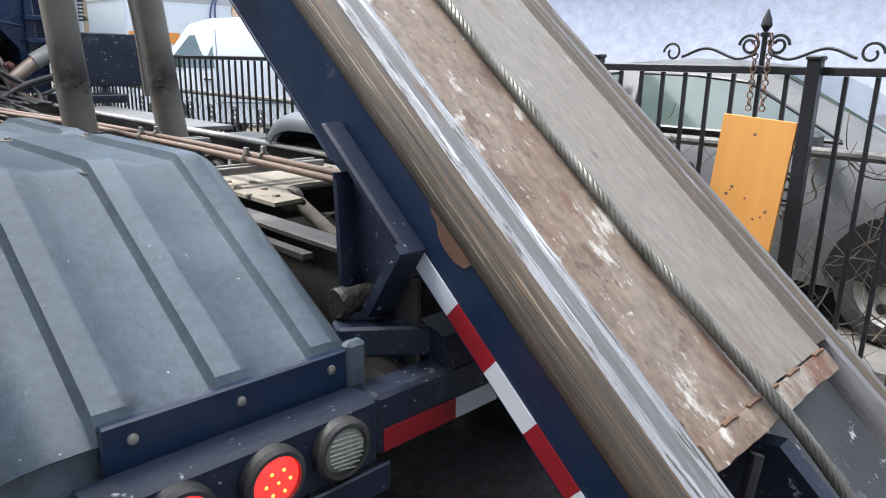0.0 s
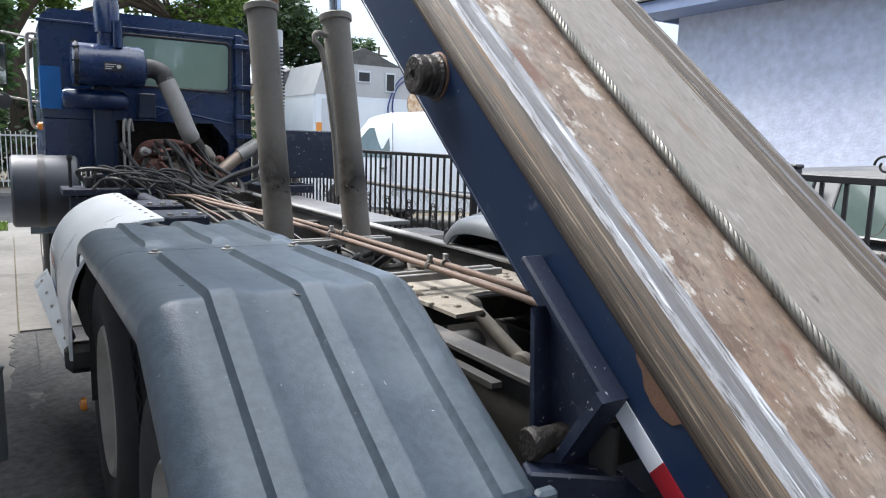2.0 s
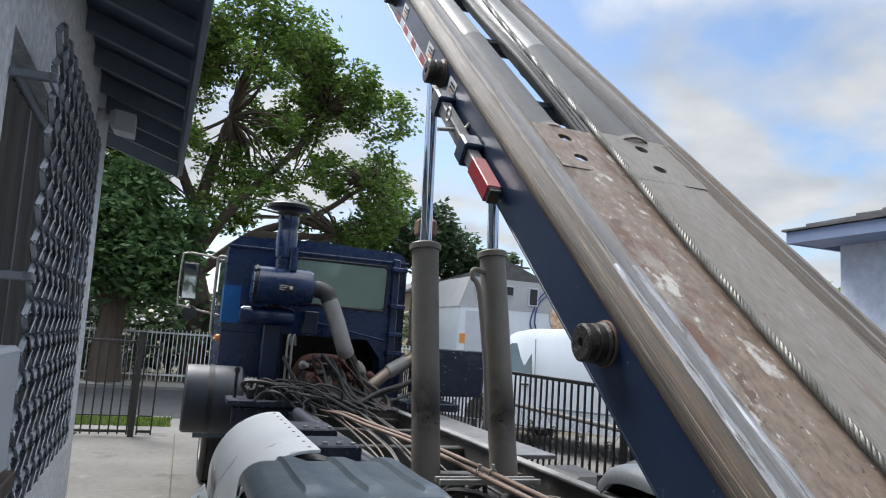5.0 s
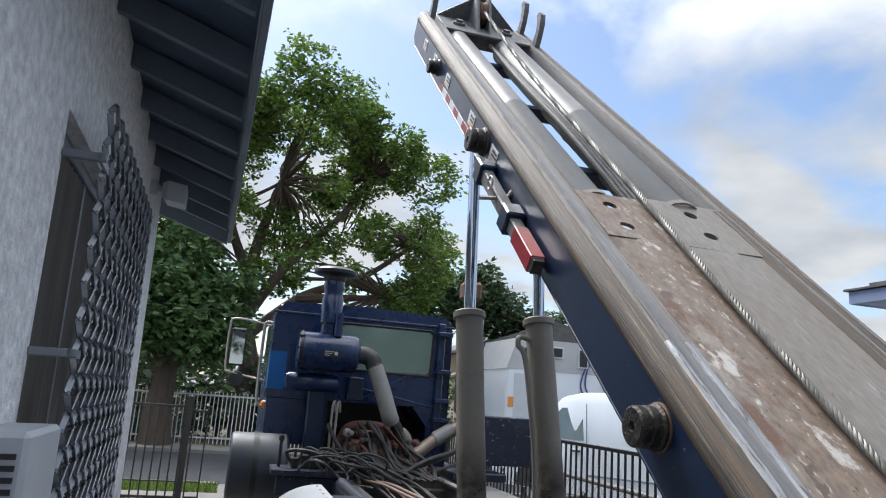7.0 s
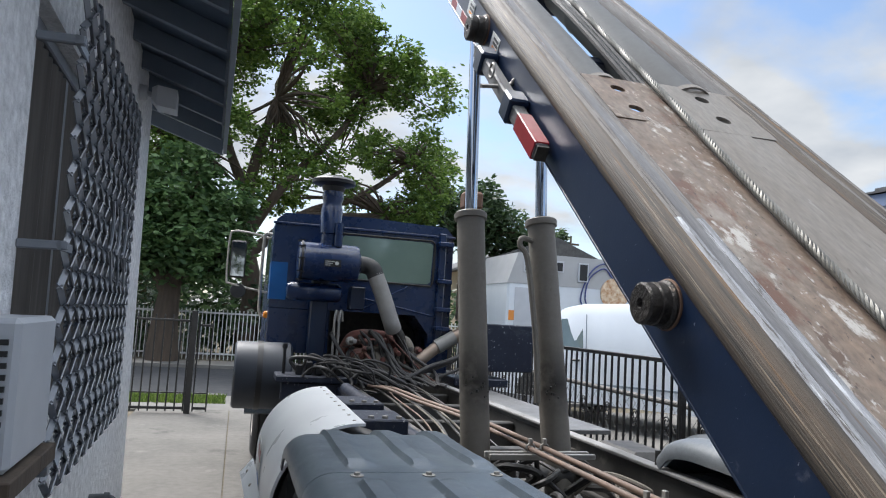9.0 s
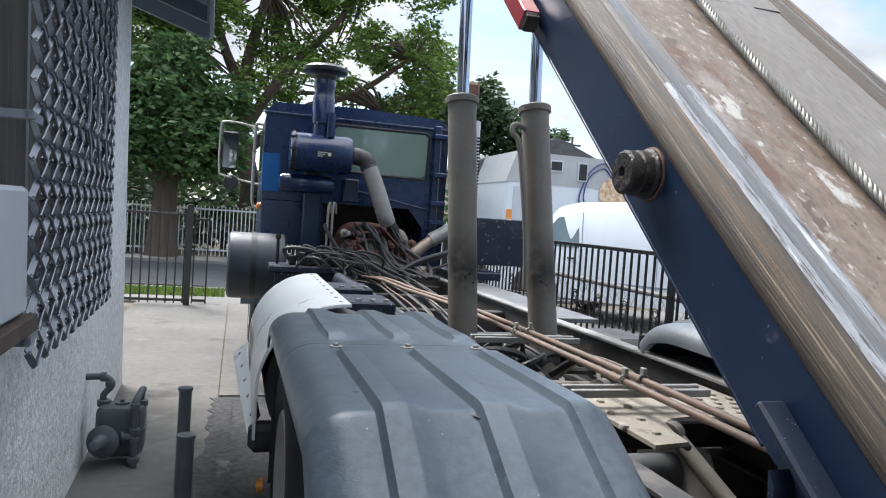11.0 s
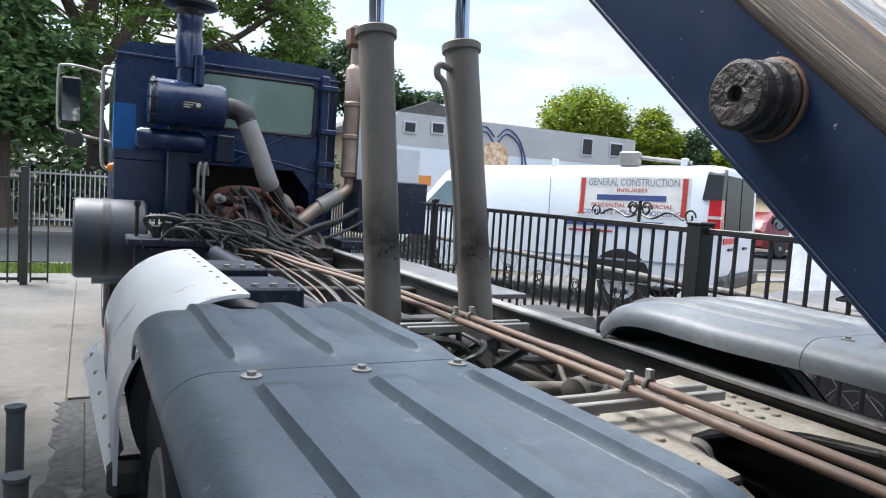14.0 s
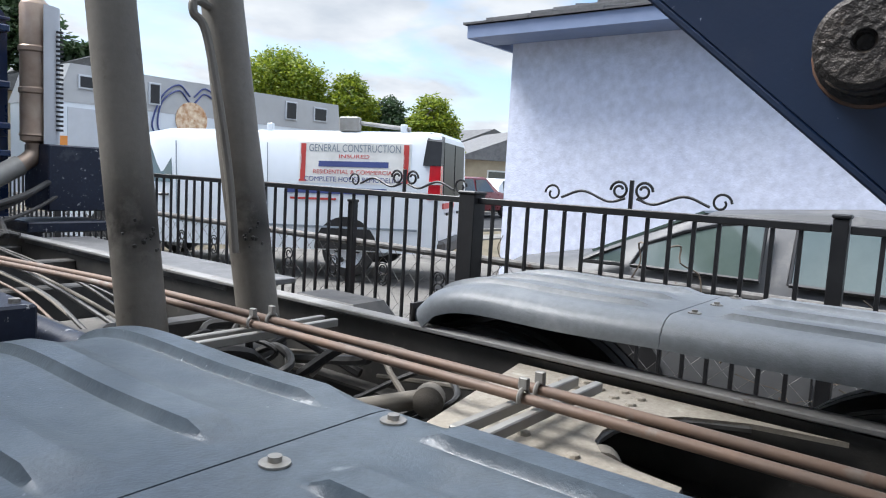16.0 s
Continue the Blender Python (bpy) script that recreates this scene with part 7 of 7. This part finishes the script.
part("mirror", Mesh(CM).box((SX - 0.14, SY - 3.22, 0.95), (SX + 0.02, SY - 3.10, 1.09), 0.03), CAR_GREY, car)


FY = 15.0
ft = thing("food_truck", (9, FY + 1.2, 0), "white food truck with a grey upper body parked in the street", "truck")
part("body", Mesh().box((5.05, FY, 0.55), (12.9, FY + 2.4, 2.75), 0.05), WHITE_PAINT, ft, "white lower body")
part("upper_body", Mesh().prism([(5.02, FY - 0.01, 2.70), (5.30, FY - 0.01, 3.50), (12.85, FY - 0.01, 3.50), (12.95, FY - 0.01, 2.70)], (0, 2.42, 0)), TRUCK_GREY, ft, "grey upper body")
for x, z, ww, hh in ((6.2, 3.05, 0.38, 0.3), (7.0, 2.85, 0.3, 0.5), (10.9, 2.9, 0.4, 0.5), (11.9, 2.95, 0.5, 0.4), (5.45, 3.0, 0.35, 0.3)):
    vn = part("vent", Mesh().box((x, FY - 0.05, z), (x + ww, FY - 0.012, z + hh), 0.01), AC_WHITE, ft)
    part("vent_panel", Mesh().box((x + 0.04, FY - 0.056, z + 0.04), (x + ww - 0.04, FY - 0.051, z + hh - 0.04)), BLACK, vn)
logo = Mesh()
for s in (1, -1):
    for rr in (0.0, 0.13):
        logo.sweep(curve_pts([(8.1 + s * (0.05 + rr * 0.2), FY - 0.03, 3.15 - rr), (8.1 + s * 0.35, FY - 0.03, 3.38 - rr), (8.1 + s * 0.75, FY - 0.03, 3.1 - rr), (8.1 + s * (1.0 - rr), FY - 0.03, 2.45), (8.1 + s * (0.85 - rr), FY - 0.03, 2.1)], 8), 0.02, 6)
part("curved_mark", logo, INK_BLUE, ft, "curved dark blue painted lines")
part("oval_mark", Mesh().lathe((8.1, FY - 0.012, 2.6), (0, -1, 0), [(0, 0.42), (0.02, 0.42)], 24), mat("brown_mottled_vinyl", (0.42, 0.18, 0.06), (0.8, 0.68, 0.5), 9, 0.5), ft, "round brown painted patch")
part("orange_stripe", Mesh().box((5.1, FY - 0.012, 1.75), (6.3, FY - 0.002, 2.0)), ORANGE, ft)
part("service_door", Mesh().box((5.25, FY - 0.014, 0.9), (5.95, FY - 0.002, 2.6)), AC_WHITE, ft)
for x in (6.4, 11.5):
    t = part("tyre", Mesh().lathe((x, FY + 0.05, 0.35), (0, 1, 0), [(0, 0.2), (0, 0.42), (0.03, 0.45), (0.22, 0.45), (0.25, 0.42), (0.25, 0.2)], 28), RUBBER, ft)

def parked_car(x, y, mt, label):
    c = thing("parked_car", (x + 2.3, y + 0.9, 0), label, "car")
    sec_ = lambda d, z0, zb, z1, q: [(x + d, y + 0.06, z0), (x + d, y, 0.6), (x + d, y + 0.03, zb), (x + d, y + 0.10 + q, z1 - 0.05), (x + d, y + 0.25 + q, z1), (x + d, y + 1.55 - q, z1), (x + d, y + 1.70 - q, z1 - 0.05), (x + d, y + 1.77, zb), (x + d, y + 1.8, 0.6), (x + d, y + 1.74, z0)]
    part("body", Mesh().loft([sec_(*a) for a in ((0, 0.4, 0.8, 1.0, 0.0), (0.15, 0.32, 0.95, 1.12, 0.02), (0.35, 0.3, 1.0, 1.35, 0.08), (0.75, 0.3, 1.02, 1.66, 0.14), (2.5, 0.3, 1.02, 1.68, 0.15), (3.35, 0.3, 1.0, 1.12, 0.05), (4.45, 0.3, 0.85, 0.95, 0.03), (4.65, 0.38, 0.6, 0.74, 0.08))]), mt, c, angle=40)
    for a, b in ((0.55, 1.45), (1.53, 2.35)):
        part("side_window", Mesh().prism([(x + a, y + 0.04, 1.08), (x + a + 0.12, y + 0.20, 1.56), (x + b, y + 0.20, 1.58), (x + b + (0.5 if b > 2 else 0), y + 0.04, 1.08)], (0, -0.012, 0)), DARK_GLASS, c)
    for d in (0.95, 3.75):
        t = part("tyre", Mesh().lathe((x + d, y - 0.01, 0.35), (0, 1, 0), [(0, 0.2), (0, 0.33), (0.03, 0.35), (0.2, 0.35), (0.22, 0.3)], 20), RUBBER, c)
        part("rim", Mesh().lathe((x + d, y - 0.015, 0.35), (0, 1, 0), [(0, 0.04), (0.02, 0.2), (0.05, 0.22)], 16), PIPE_GREY, t)


parked_car(20.6, 16.4, RED_CAR, "dark red car parked along the street")
parked_car(27.0, 18.6, WHITE_PAINT, "white car parked along the street")

# ---------- small things by the fence and the house wall
board = thing("plywood_board", (1.70, -0.55, 0), "orange plywood board leaning on the iron fence", "board")
bm_ = Matrix.Translation((1.70, -0.60, 0.0)) @ Matrix.Rotation(radians(2), 4, "Y") @ Matrix.Rotation(radians(3.5), 4, "X")
part("sheet", Mesh(bm_).box((-0.009, -0.155, 0.02), (0.009, 0.17, 1.255), 0.002), PLY, board)
rb = random.Random(9)
for k in range(14):
    part("knot", Mesh(bm_).lathe((-0.0088, rb.uniform(-0.13, 0.15), rb.uniform(0.7, 1.22)), (-1, 0, 0), [(0, rb.uniform(.005, .011)), (0.001, 0.004)], 8), RUSTY, board)
ch = thing("chain", (1.77, -0.62, 1.3), "rusty chain hanging from the fence top", "chain")
for s in (0, 0.06):
    me = Mesh()
    for k in range(12):
        c = (1.768, -0.60 - s, 1.60 - k * 0.028)
        me.sweep(arc(c, 0.013, 0, 345, 9, "yz" if k % 2 else "xz"), 0.0035, 5, False)
    part("links", me, RUSTY, ch)
vine = thing("dry_vine", (2.0, -0.8, 0), "tangled leafless vine on the chain-link fence", "vine")
vm = Mesh()
rv = random.Random(21)
for k in range(170):
    y, z = rv.uniform(-3.0, 0.3), rv.uniform(0.1, 1.1)
    if rv.random() < 0.25:
        y = rv.uniform(0.2, 2.2)
    a = rv.uniform(0, 6.28)
    pts = [(1.98 + rv.uniform(-.04, .04), y, z)]
    for q in range(4):
        a += rv.uniform(-.9, .9)
        pts.append((1.98 + rv.uniform(-.06, .06), pts[-1][1] + 0.10 * math.cos(a), min(1.3, max(0.02, pts[-1][2] + 0.09 * math.sin(a)))))
    vm.sweep(curve_pts(pts, 3), rv.uniform(0.002, 0.005), 4, False)
tagged(part("stem", vm, TWIG, vine), "", "", "", "stuff")

gm = thing("gas_meter", (-2.05, 3.05, 0), "grey gas meter with pipes beside the house wall", "gas meter")
mb = lambda q, z: [(-2.05 + a * 0.135 * q, 2.98 + b * 0.10 * q, z) for a, b in ((-1, -0.6), (-0.85, -0.9), (-0.5, -1), (0.5, -1), (0.85, -0.9), (1, -0.6), (1, 0.6), (0.85, 0.9), (0.5, 1), (-0.5, 1), (-0.85, 0.9), (-1, 0.6))]
part("body", Mesh().loft([mb(0.8, 0.05), mb(0.96, 0.07), mb(1.0, 0.10), mb(1.0, 0.29), mb(0.98, 0.325), mb(0.9, 0.345), mb(0.7, 0.352)]), METER, gm)
part("body_seam", Mesh().loft([mb(1.05, 0.195), mb(1.05, 0.212)]), METER, gm)
part("regulator", Mesh().lathe((-2.12, 2.87, 0.16), (-0.25, -1, 0.1), [(0, 0.05), (0.01, 0.092), (0.035, 0.096), (0.045, 0.085), (0.06, 0.05), (0.10, 0.032), (0.15, 0.030), (0.155, 0.02)], 26), METER, gm, "round grey pressure regulator")
part("inlet_pipe", Mesh().sweep(curve_pts([(-2.32, 3.02, 0.505), (-2.22, 3.02, 0.51), (-2.16, 3.01, 0.51), (-2.125, 3.0, 0.49), (-2.12, 3.0, 0.455), (-2.14, 3.0, 0.43), (-2.16, 3.0, 0.40), (-2.16, 3.0, 0.34)], 7), 0.020, 12), METER, gm)
part("elbow", Mesh().lathe((-2.185, 3.015, 0.51), (1, 0, 0), [(0, 0.024), (0.004, 0.029), (0.03, 0.029), (0.034, 0.024)], 14), METER, gm)
part("elbow", Mesh().lathe((-2.125, 3.0, 0.455), (0, 0, 1), [(0, 0.024), (0.004, 0.029), (0.03, 0.029), (0.034, 0.024)], 14), METER, gm)
part("outlet_pipe", Mesh().sweep(curve_pts([(-1.95, 3.0, 0.34), (-1.945, 2.99, 0.41), (-1.935, 2.97, 0.445), (-1.945, 2.91, 0.43), (-1.96, 2.86, 0.39), (-1.96, 2.85, 0.30), (-1.96, 2.85, 0.0)], 7), 0.021, 12), METER, gm)
for z, r in ((0.355, 0.028), (0.205, 0.031), (0.15, 0.028), (0.03, 0.034)):
    part("fitting", Mesh().lathe((-1.96, 2.85, z), (0, 0, 1), [(0, r - 0.004), (0.005, r), (0.03, r), (0.035, r - 0.004)], 14), METER, gm)
part("valve", Mesh().lathe((-1.96, 2.85, 0.19), (-1, -0.2, 0), [(0, 0.02), (0.05, 0.022), (0.055, 0.03), (0.07, 0.03)], 12), METER, gm)
for x, z in ((-2.155, 0.335), (-1.945, 0.335)):
    part("union_nut", Mesh().lathe((x, 3.0, z), (0, 0, 1), [(0, 0.040), (0.035, 0.040), (0.04, 0.03)], 8), METER, gm)
part("lid", Mesh().lathe((-2.05, 2.98, 0.350), (0, 0, 1), [(0, 0.04), (0.012, 0.04), (0.014, 0.012), (0.03, 0.012)], 12), METER, gm)
for x, y, h, r in ((-1.66, 2.455, 0.585, 0.034), (-1.62, 1.98, 0.47, 0.04)):
    bo = thing("bollard", (x, y, 0), "scraped grey steel bollard pipe in the driveway", "bollard", "bollards")
    part("tube", Mesh().lathe((x, y, -0.1), (0, 0, 1), [(0, r), (h + 0.08, r), (h + 0.085, r + 0.006), (h + 0.1, r + 0.006), (h + 0.1, r * 0.7)], 18), METER, bo)


# ---------- trees
def tree(name, base, trunk_r, limbs, clumps, leaf_n, leaf_size, lm, label, seed, spread=0.9, droop=0.0):
    """limbs: lists of points for the trunk and boughs; clumps: (centre, radius) of foliage masses."""
    rnd_ = random.Random(seed)
    t = thing(name, base, label, "tree")
    wood = Mesh()
    for pts in limbs:
        c = curve_pts(pts, 6)
        n = len(c)
        r0 = trunk_r if pts[0][2] < 0.5 else trunk_r * 0.5
        wood.sweep(c, 0, 9, radii=[r0 * (1 - 0.72 * i / n) for i in range(n)])
    tips = [Vector(p[-1]) for p in limbs]
    for ctr, rad in clumps:
        a = min(tips, key=lambda q: (q - Vector(ctr)).length)
        for k in range(4):
            e = Vector(ctr) + Vector([rnd_.uniform(-1, 1) * rad * 0.7 for _ in range(3)])
            mid = a.lerp(e, 0.5) + Vector((rnd_.uniform(-.3, .3), rnd_.uniform(-.3, .3), rnd_.uniform(0, .4)))
            wood.sweep(curve_pts([a, mid, e], 4), 0, 5, radii=[trunk_r * 0.16 * (1 - 0.75 * i / 8) for i in range(9)])
    part("trunk", wood, BARK, t)
    tot = sum(r ** 2 for _, r in clumps)
    vs, fs = [], []
    for ctr, rad in clumps:
        m = max(3, int(leaf_n * rad ** 2 / tot / 14))
        for _ in range(m):
            # a twig spray of about fourteen leaves
            d = Vector((rnd_.gauss(0, 1), rnd_.gauss(0, 1), rnd_.gauss(0, 0.8))).normalized() * rad * rnd_.uniform(0.45, 1.12) ** 0.6
            c = Vector(ctr) + d
            for _k in range(14):
                p = c + Vector((rnd_.gauss(0, 1), rnd_.gauss(0, 1), rnd_.gauss(0, 0.6) - droop)) * rad * 0.16 * spread
                u = Vector((rnd_.uniform(-1, 1), rnd_.uniform(-1, 1), rnd_.uniform(-0.6, 0.35))).normalized()
                v = u.cross(Vector((rnd_.uniform(-1, 1), rnd_.uniform(-1, 1), rnd_.uniform(0.2, 1)))).normalized()
                ls = leaf_size * rnd_.uniform(0.7, 1.35)
                i0 = len(vs)
                q = [p, p + u * ls * 0.5 + v * ls * 0.24, p + u * ls, p + u * ls * 0.5 - v * ls * 0.24]
                vs += [tuple(z) for z in q]
                fs.append((i0, i0 + 1, i0 + 2, i0 + 3))
    me = Mesh()
    me.v, me.f = vs, fs
    tagged(part("crown", me, lm, t, smooth=False), "", "", "", "stuff")
    return t


TB = Vector((-1.2, 23, 0))
limbs = [[TB, TB + Vector((0.1, 0, 2.2)), TB + Vector((-0.3, 0, 4.2)), TB + Vector((-0.2, 0.2, 6.5)), TB + Vector((0.4, 0, 9.0))],
         [TB + Vector((-0.2, 0, 3.4)), TB + Vector((1.6, 0, 5.0)), TB + Vector((3.6, 0, 5.9)), TB + Vector((5.4, 0, 7.3))],
         [TB + Vector((-0.3, 0, 4.0)), TB + Vector((0.9, -0.3, 6.0)), TB + Vector((2.6, -0.4, 8.0)), TB + Vector((3.6, 0, 9.8))],
         [TB + Vector((-0.3, 0, 3.8)), TB + Vector((-1.6, 0, 5.6)), TB + Vector((-3.0, 0, 7.2))],
         [TB + Vector((-0.2, 0, 5.2)), TB + Vector((-1.2, 0.5, 7.6)), TB + Vector((-1.4, 0, 10.2))],
         [TB + Vector((1.4, 0, 4.9)), TB + Vector((2.8, -0.5, 5.0)), TB + Vector((4.4, -0.5, 5.2))]]
rt = random.Random(4)
clumps = []
for (x, z), rr in zip(((0, 12.2), (2.2, 12.6), (3.9, 11.6), (5.4, 10.4), (6.3, 8.9), (6.0, 7.3), (4.7, 8.6), (3.0, 10.3), (1.2, 10.2), (-1.4, 11.6), (-3.0, 10.0), (-3.6, 8.0), (-2.2, 8.6), (0.4, 8.2), (2.0, 8.0), (5.2, 6.2), (3.4, 7.0), (-4.4, 11.5), (-5.2, 9.2), (-2.5, 13.0), (0.6, 13.6), (4.6, 5.4), (2.6, 5.2)),
                      (1.3, 1.2, 1.2, 1.1, 1.0, 0.95, 0.9, 1.1, 1.0, 1.3, 1.2, 1.2, 1.0, 0.9, 0.8, 0.9, 0.7, 1.3, 1.3, 1.3, 1.0, 0.7, 0.6)):
    z -= 0.9
    clumps.append(((TB.x + x, TB.y + rt.uniform(-2.0, 2.0), z), rr))
    clumps.append(((TB.x + x + rt.uniform(-.9, .9), TB.y + rt.uniform(-2.6, 2.6), z + rt.uniform(-.7, .7)), rr * 0.7))
for k in range(52):
    a, q, zz = rt.uniform(0, 6.28), rt.uniform(0.3, 1) ** 0.5, rt.uniform(-1, 1)
    w_ = math.sqrt(1 - zz * zz * 0.8)
    clumps.append(((TB.x + 0.9 + 5.9 * q * w_ * math.cos(a), TB.y + 3.4 * q * w_ * math.sin(a), 8.7 + 3.5 * zz), rt.uniform(0.35, 0.8)))
tree("jacaranda_tree", TB, 0.42, limbs, clumps, 66000, 0.19, LEAF_A, "tall spreading tree with feathery green foliage", 1)
B = Vector((-3.5, 19.9, 0))
tree("dense_tree", B, 0.48, [[B, B + Vector((0, 0, 1.2)), B + Vector((0.1, 0, 2.4)), B + Vector((0.2, 0, 3.6))], [B + Vector((0, 0, 2)), B + Vector((-0.9, 0, 3.4))], [B + Vector((0, 0, 2)), B + Vector((0.9, 0, 3.3))]],
     [((B.x + x, B.y + y, z), r) for x, y, z, r in ((0, 0, 4.6, 1.3), (-1.1, 0, 4.0, 1.1), (1.1, 0.1, 3.9, 1.1), (0.2, -0.7, 3.4, 1.1), (-0.9, -0.5, 3.1, 0.9), (1.0, -0.5, 3.0, 0.9), (0.3, 0, 5.6, 0.9), (-0.7, 0.2, 5.1, 0.9), (1.5, 0, 4.6, 0.8), (-1.8, 0, 4.6, 0.9), (-2.4, 0.5, 3.8, 1.0), (1.5, -0.2, 2.8, 0.6))], 15000, 0.24, LEAF_B, "dense dark-leaved tree with a stout trunk", 2)
C = Vector((10, 33, 0))
tree("broadleaf_tree", C, 0.4, [[C, C + Vector((0, 0, 3)), C + Vector((0.3, 0, 6))]], [((C.x + x, C.y + y, z), r) for x, y, z, r in ((0, 0, 7, 1.6), (-1.8, 0, 6.2, 1.4), (1.8, 0, 6.4, 1.4), (-3.2, 0, 6.8, 1.2), (3.2, 0.5, 5.6, 1.3), (0.4, 0, 8.2, 1.0), (-2.2, 0, 8.0, 0.9), (4.4, 0, 6.2, 0.9), (-4.3, 0, 5.6, 1.0))], 11000, 0.34, LEAF_C, "dark broadleaf tree behind the street", 3)
for i, (x, y, zt, r, sq) in enumerate(((19.0, 25.3, 6.9, 1.9, 0.9), (20.7, 22.6, 5.9, 1.15, 1.5), (22.6, 22.0, 5.1, 1.15, 1.4), (23.4, 20.0, 5.25, 1.15, 1.5), (22.9, 24.0, 4.9, 1.4, 1.1))):
    cl = [((x + r * 0.45 * math.cos(a) * q, y + r * 0.45 * math.sin(a) * q, zt - r * sq * (1.0 - h)), r * 0.62) for a in np.arange(0, 6.28, 1.05) for q, h in ((1, -0.3), (0.95, 0.1))] + [((x, y, zt - r * 0.62), r * 0.62)]
    tree("clipped_bush_tree", (x, y, 0), 0.25, [[(x, y, 0), (x, y, 1.5), (x, y, zt - r)]], cl, 34000, 0.17, (LEAF_C, LEAF_D, LEAF_C, LEAF_D, LEAF_C)[i] if i else LEAF_D, "rounded yellow-green clipped tree behind the van", 30 + i)
for i, (x, y, h) in enumerate(((-9, 24, 3.5), (-6.5, 26, 5), (-12, 22, 4.5), (2.5, 26, 3), (5, 27, 3.2), (-5.6, 22.6, 2.5), (-1.9, 24.6, 2.8), (0.6, 22.8, 2.4), (-8.2, 22.6, 2.7), (3.2, 23, 2.3))):
    tree("shrub", (x, y, 0), 0.12, [[(x, y, 0), (x, y, h * 0.4), (x + 0.2, y, h * 0.7)]], [((x + dx, y, z), 1.5) for dx, z in ((0, h - 1.2), (-1.3, h * 0.55), (1.3, h * 0.55), (0, h * 0.4))], 2600, 0.3, LEAF_C, "dark garden shrub across the street", 50 + i)

for i, (x, y, zt, r) in enumerate(((-7, -24, 9, 3.2), (1.5, -27, 10, 3.6), (9.5, -25, 8, 3.0))):
    cl = [((x + r * q * math.cos(a), y + r * 0.6 * q * math.sin(a), zt - 1.5 - 1.6 * k), r * 0.55) for a in np.arange(0, 6.28, 1.3) for q, k in ((0.9, 1), (0.6, 0), (0.8, 2))]
    tree("yard_tree", (x, y, 0), 0.35, [[(x, y, 0), (x, y, 2.5), (x + 0.3, y, zt - 3)]], cl, 7000, 0.4, LEAF_C, "leafy dark green tree at the rear of the yard", 70 + i)

# far houses
def far_house(x, y, w_, d, h, wallm, label, yaw=0):
    hs = thing("far_house", (x, y, 0), label, "house")
    m = Matrix.Translation((x, y, 0)) @ Matrix.Rotation(radians(yaw), 4, "Z")
    part("wall", Mesh(m).box((-w_ / 2, -d / 2, 0), (w_ / 2, d / 2, h)), wallm, hs)
    part("roof", Mesh(m).prism([(-w_ / 2 - 0.4, -d / 2 - 0.4, h - 0.1), (w_ / 2 + 0.4, -d / 2 - 0.4, h - 0.1), (0, -d / 2 - 0.4, h + w_ * 0.2)], (0, d + 0.8, 0)), SHINGLE, hs)
    for k in (-0.25, 0.25):
        wd = part("window", Mesh(m).box((k * w_ - 0.6, -d / 2 - 0.03, 1.0), (k * w_ + 0.6, -d / 2 - 0.005, 2.1), 0.01), WHITE_IRON, hs)
        part("pane", Mesh(m).box((k * w_ - 0.52, -d / 2 - 0.04, 1.08), (k * w_ + 0.52, -d / 2 - 0.032, 2.02)), DARK_GLASS, wd)


far_house(34.0, 22.6, 9, 8, 2.7, TAN, "tan bungalow with a gabled shingle roof", -35)
far_house(14, 36, 10, 9, 4.2, TAN, "tan gabled house behind the street")
far_house(-10, 32, 12, 9, 3, TAN, "tan house behind the white fence")
far_house(44, 34, 12, 9, 3, TAN, "tan house at the end of the street", -20)
pole = thing("utility_pole", (19.2, 40, 0), "thin wooden utility pole", "pole")
part("shaft", Mesh().rod((19.2, 40, 0), (19.2, 40, 7.6), 0.1, 8, 0.07), BARK, pole)
part("crossarm", Mesh().box((18.6, 39.95, 7.0), (19.8, 40.05, 7.12)), BARK, pole)
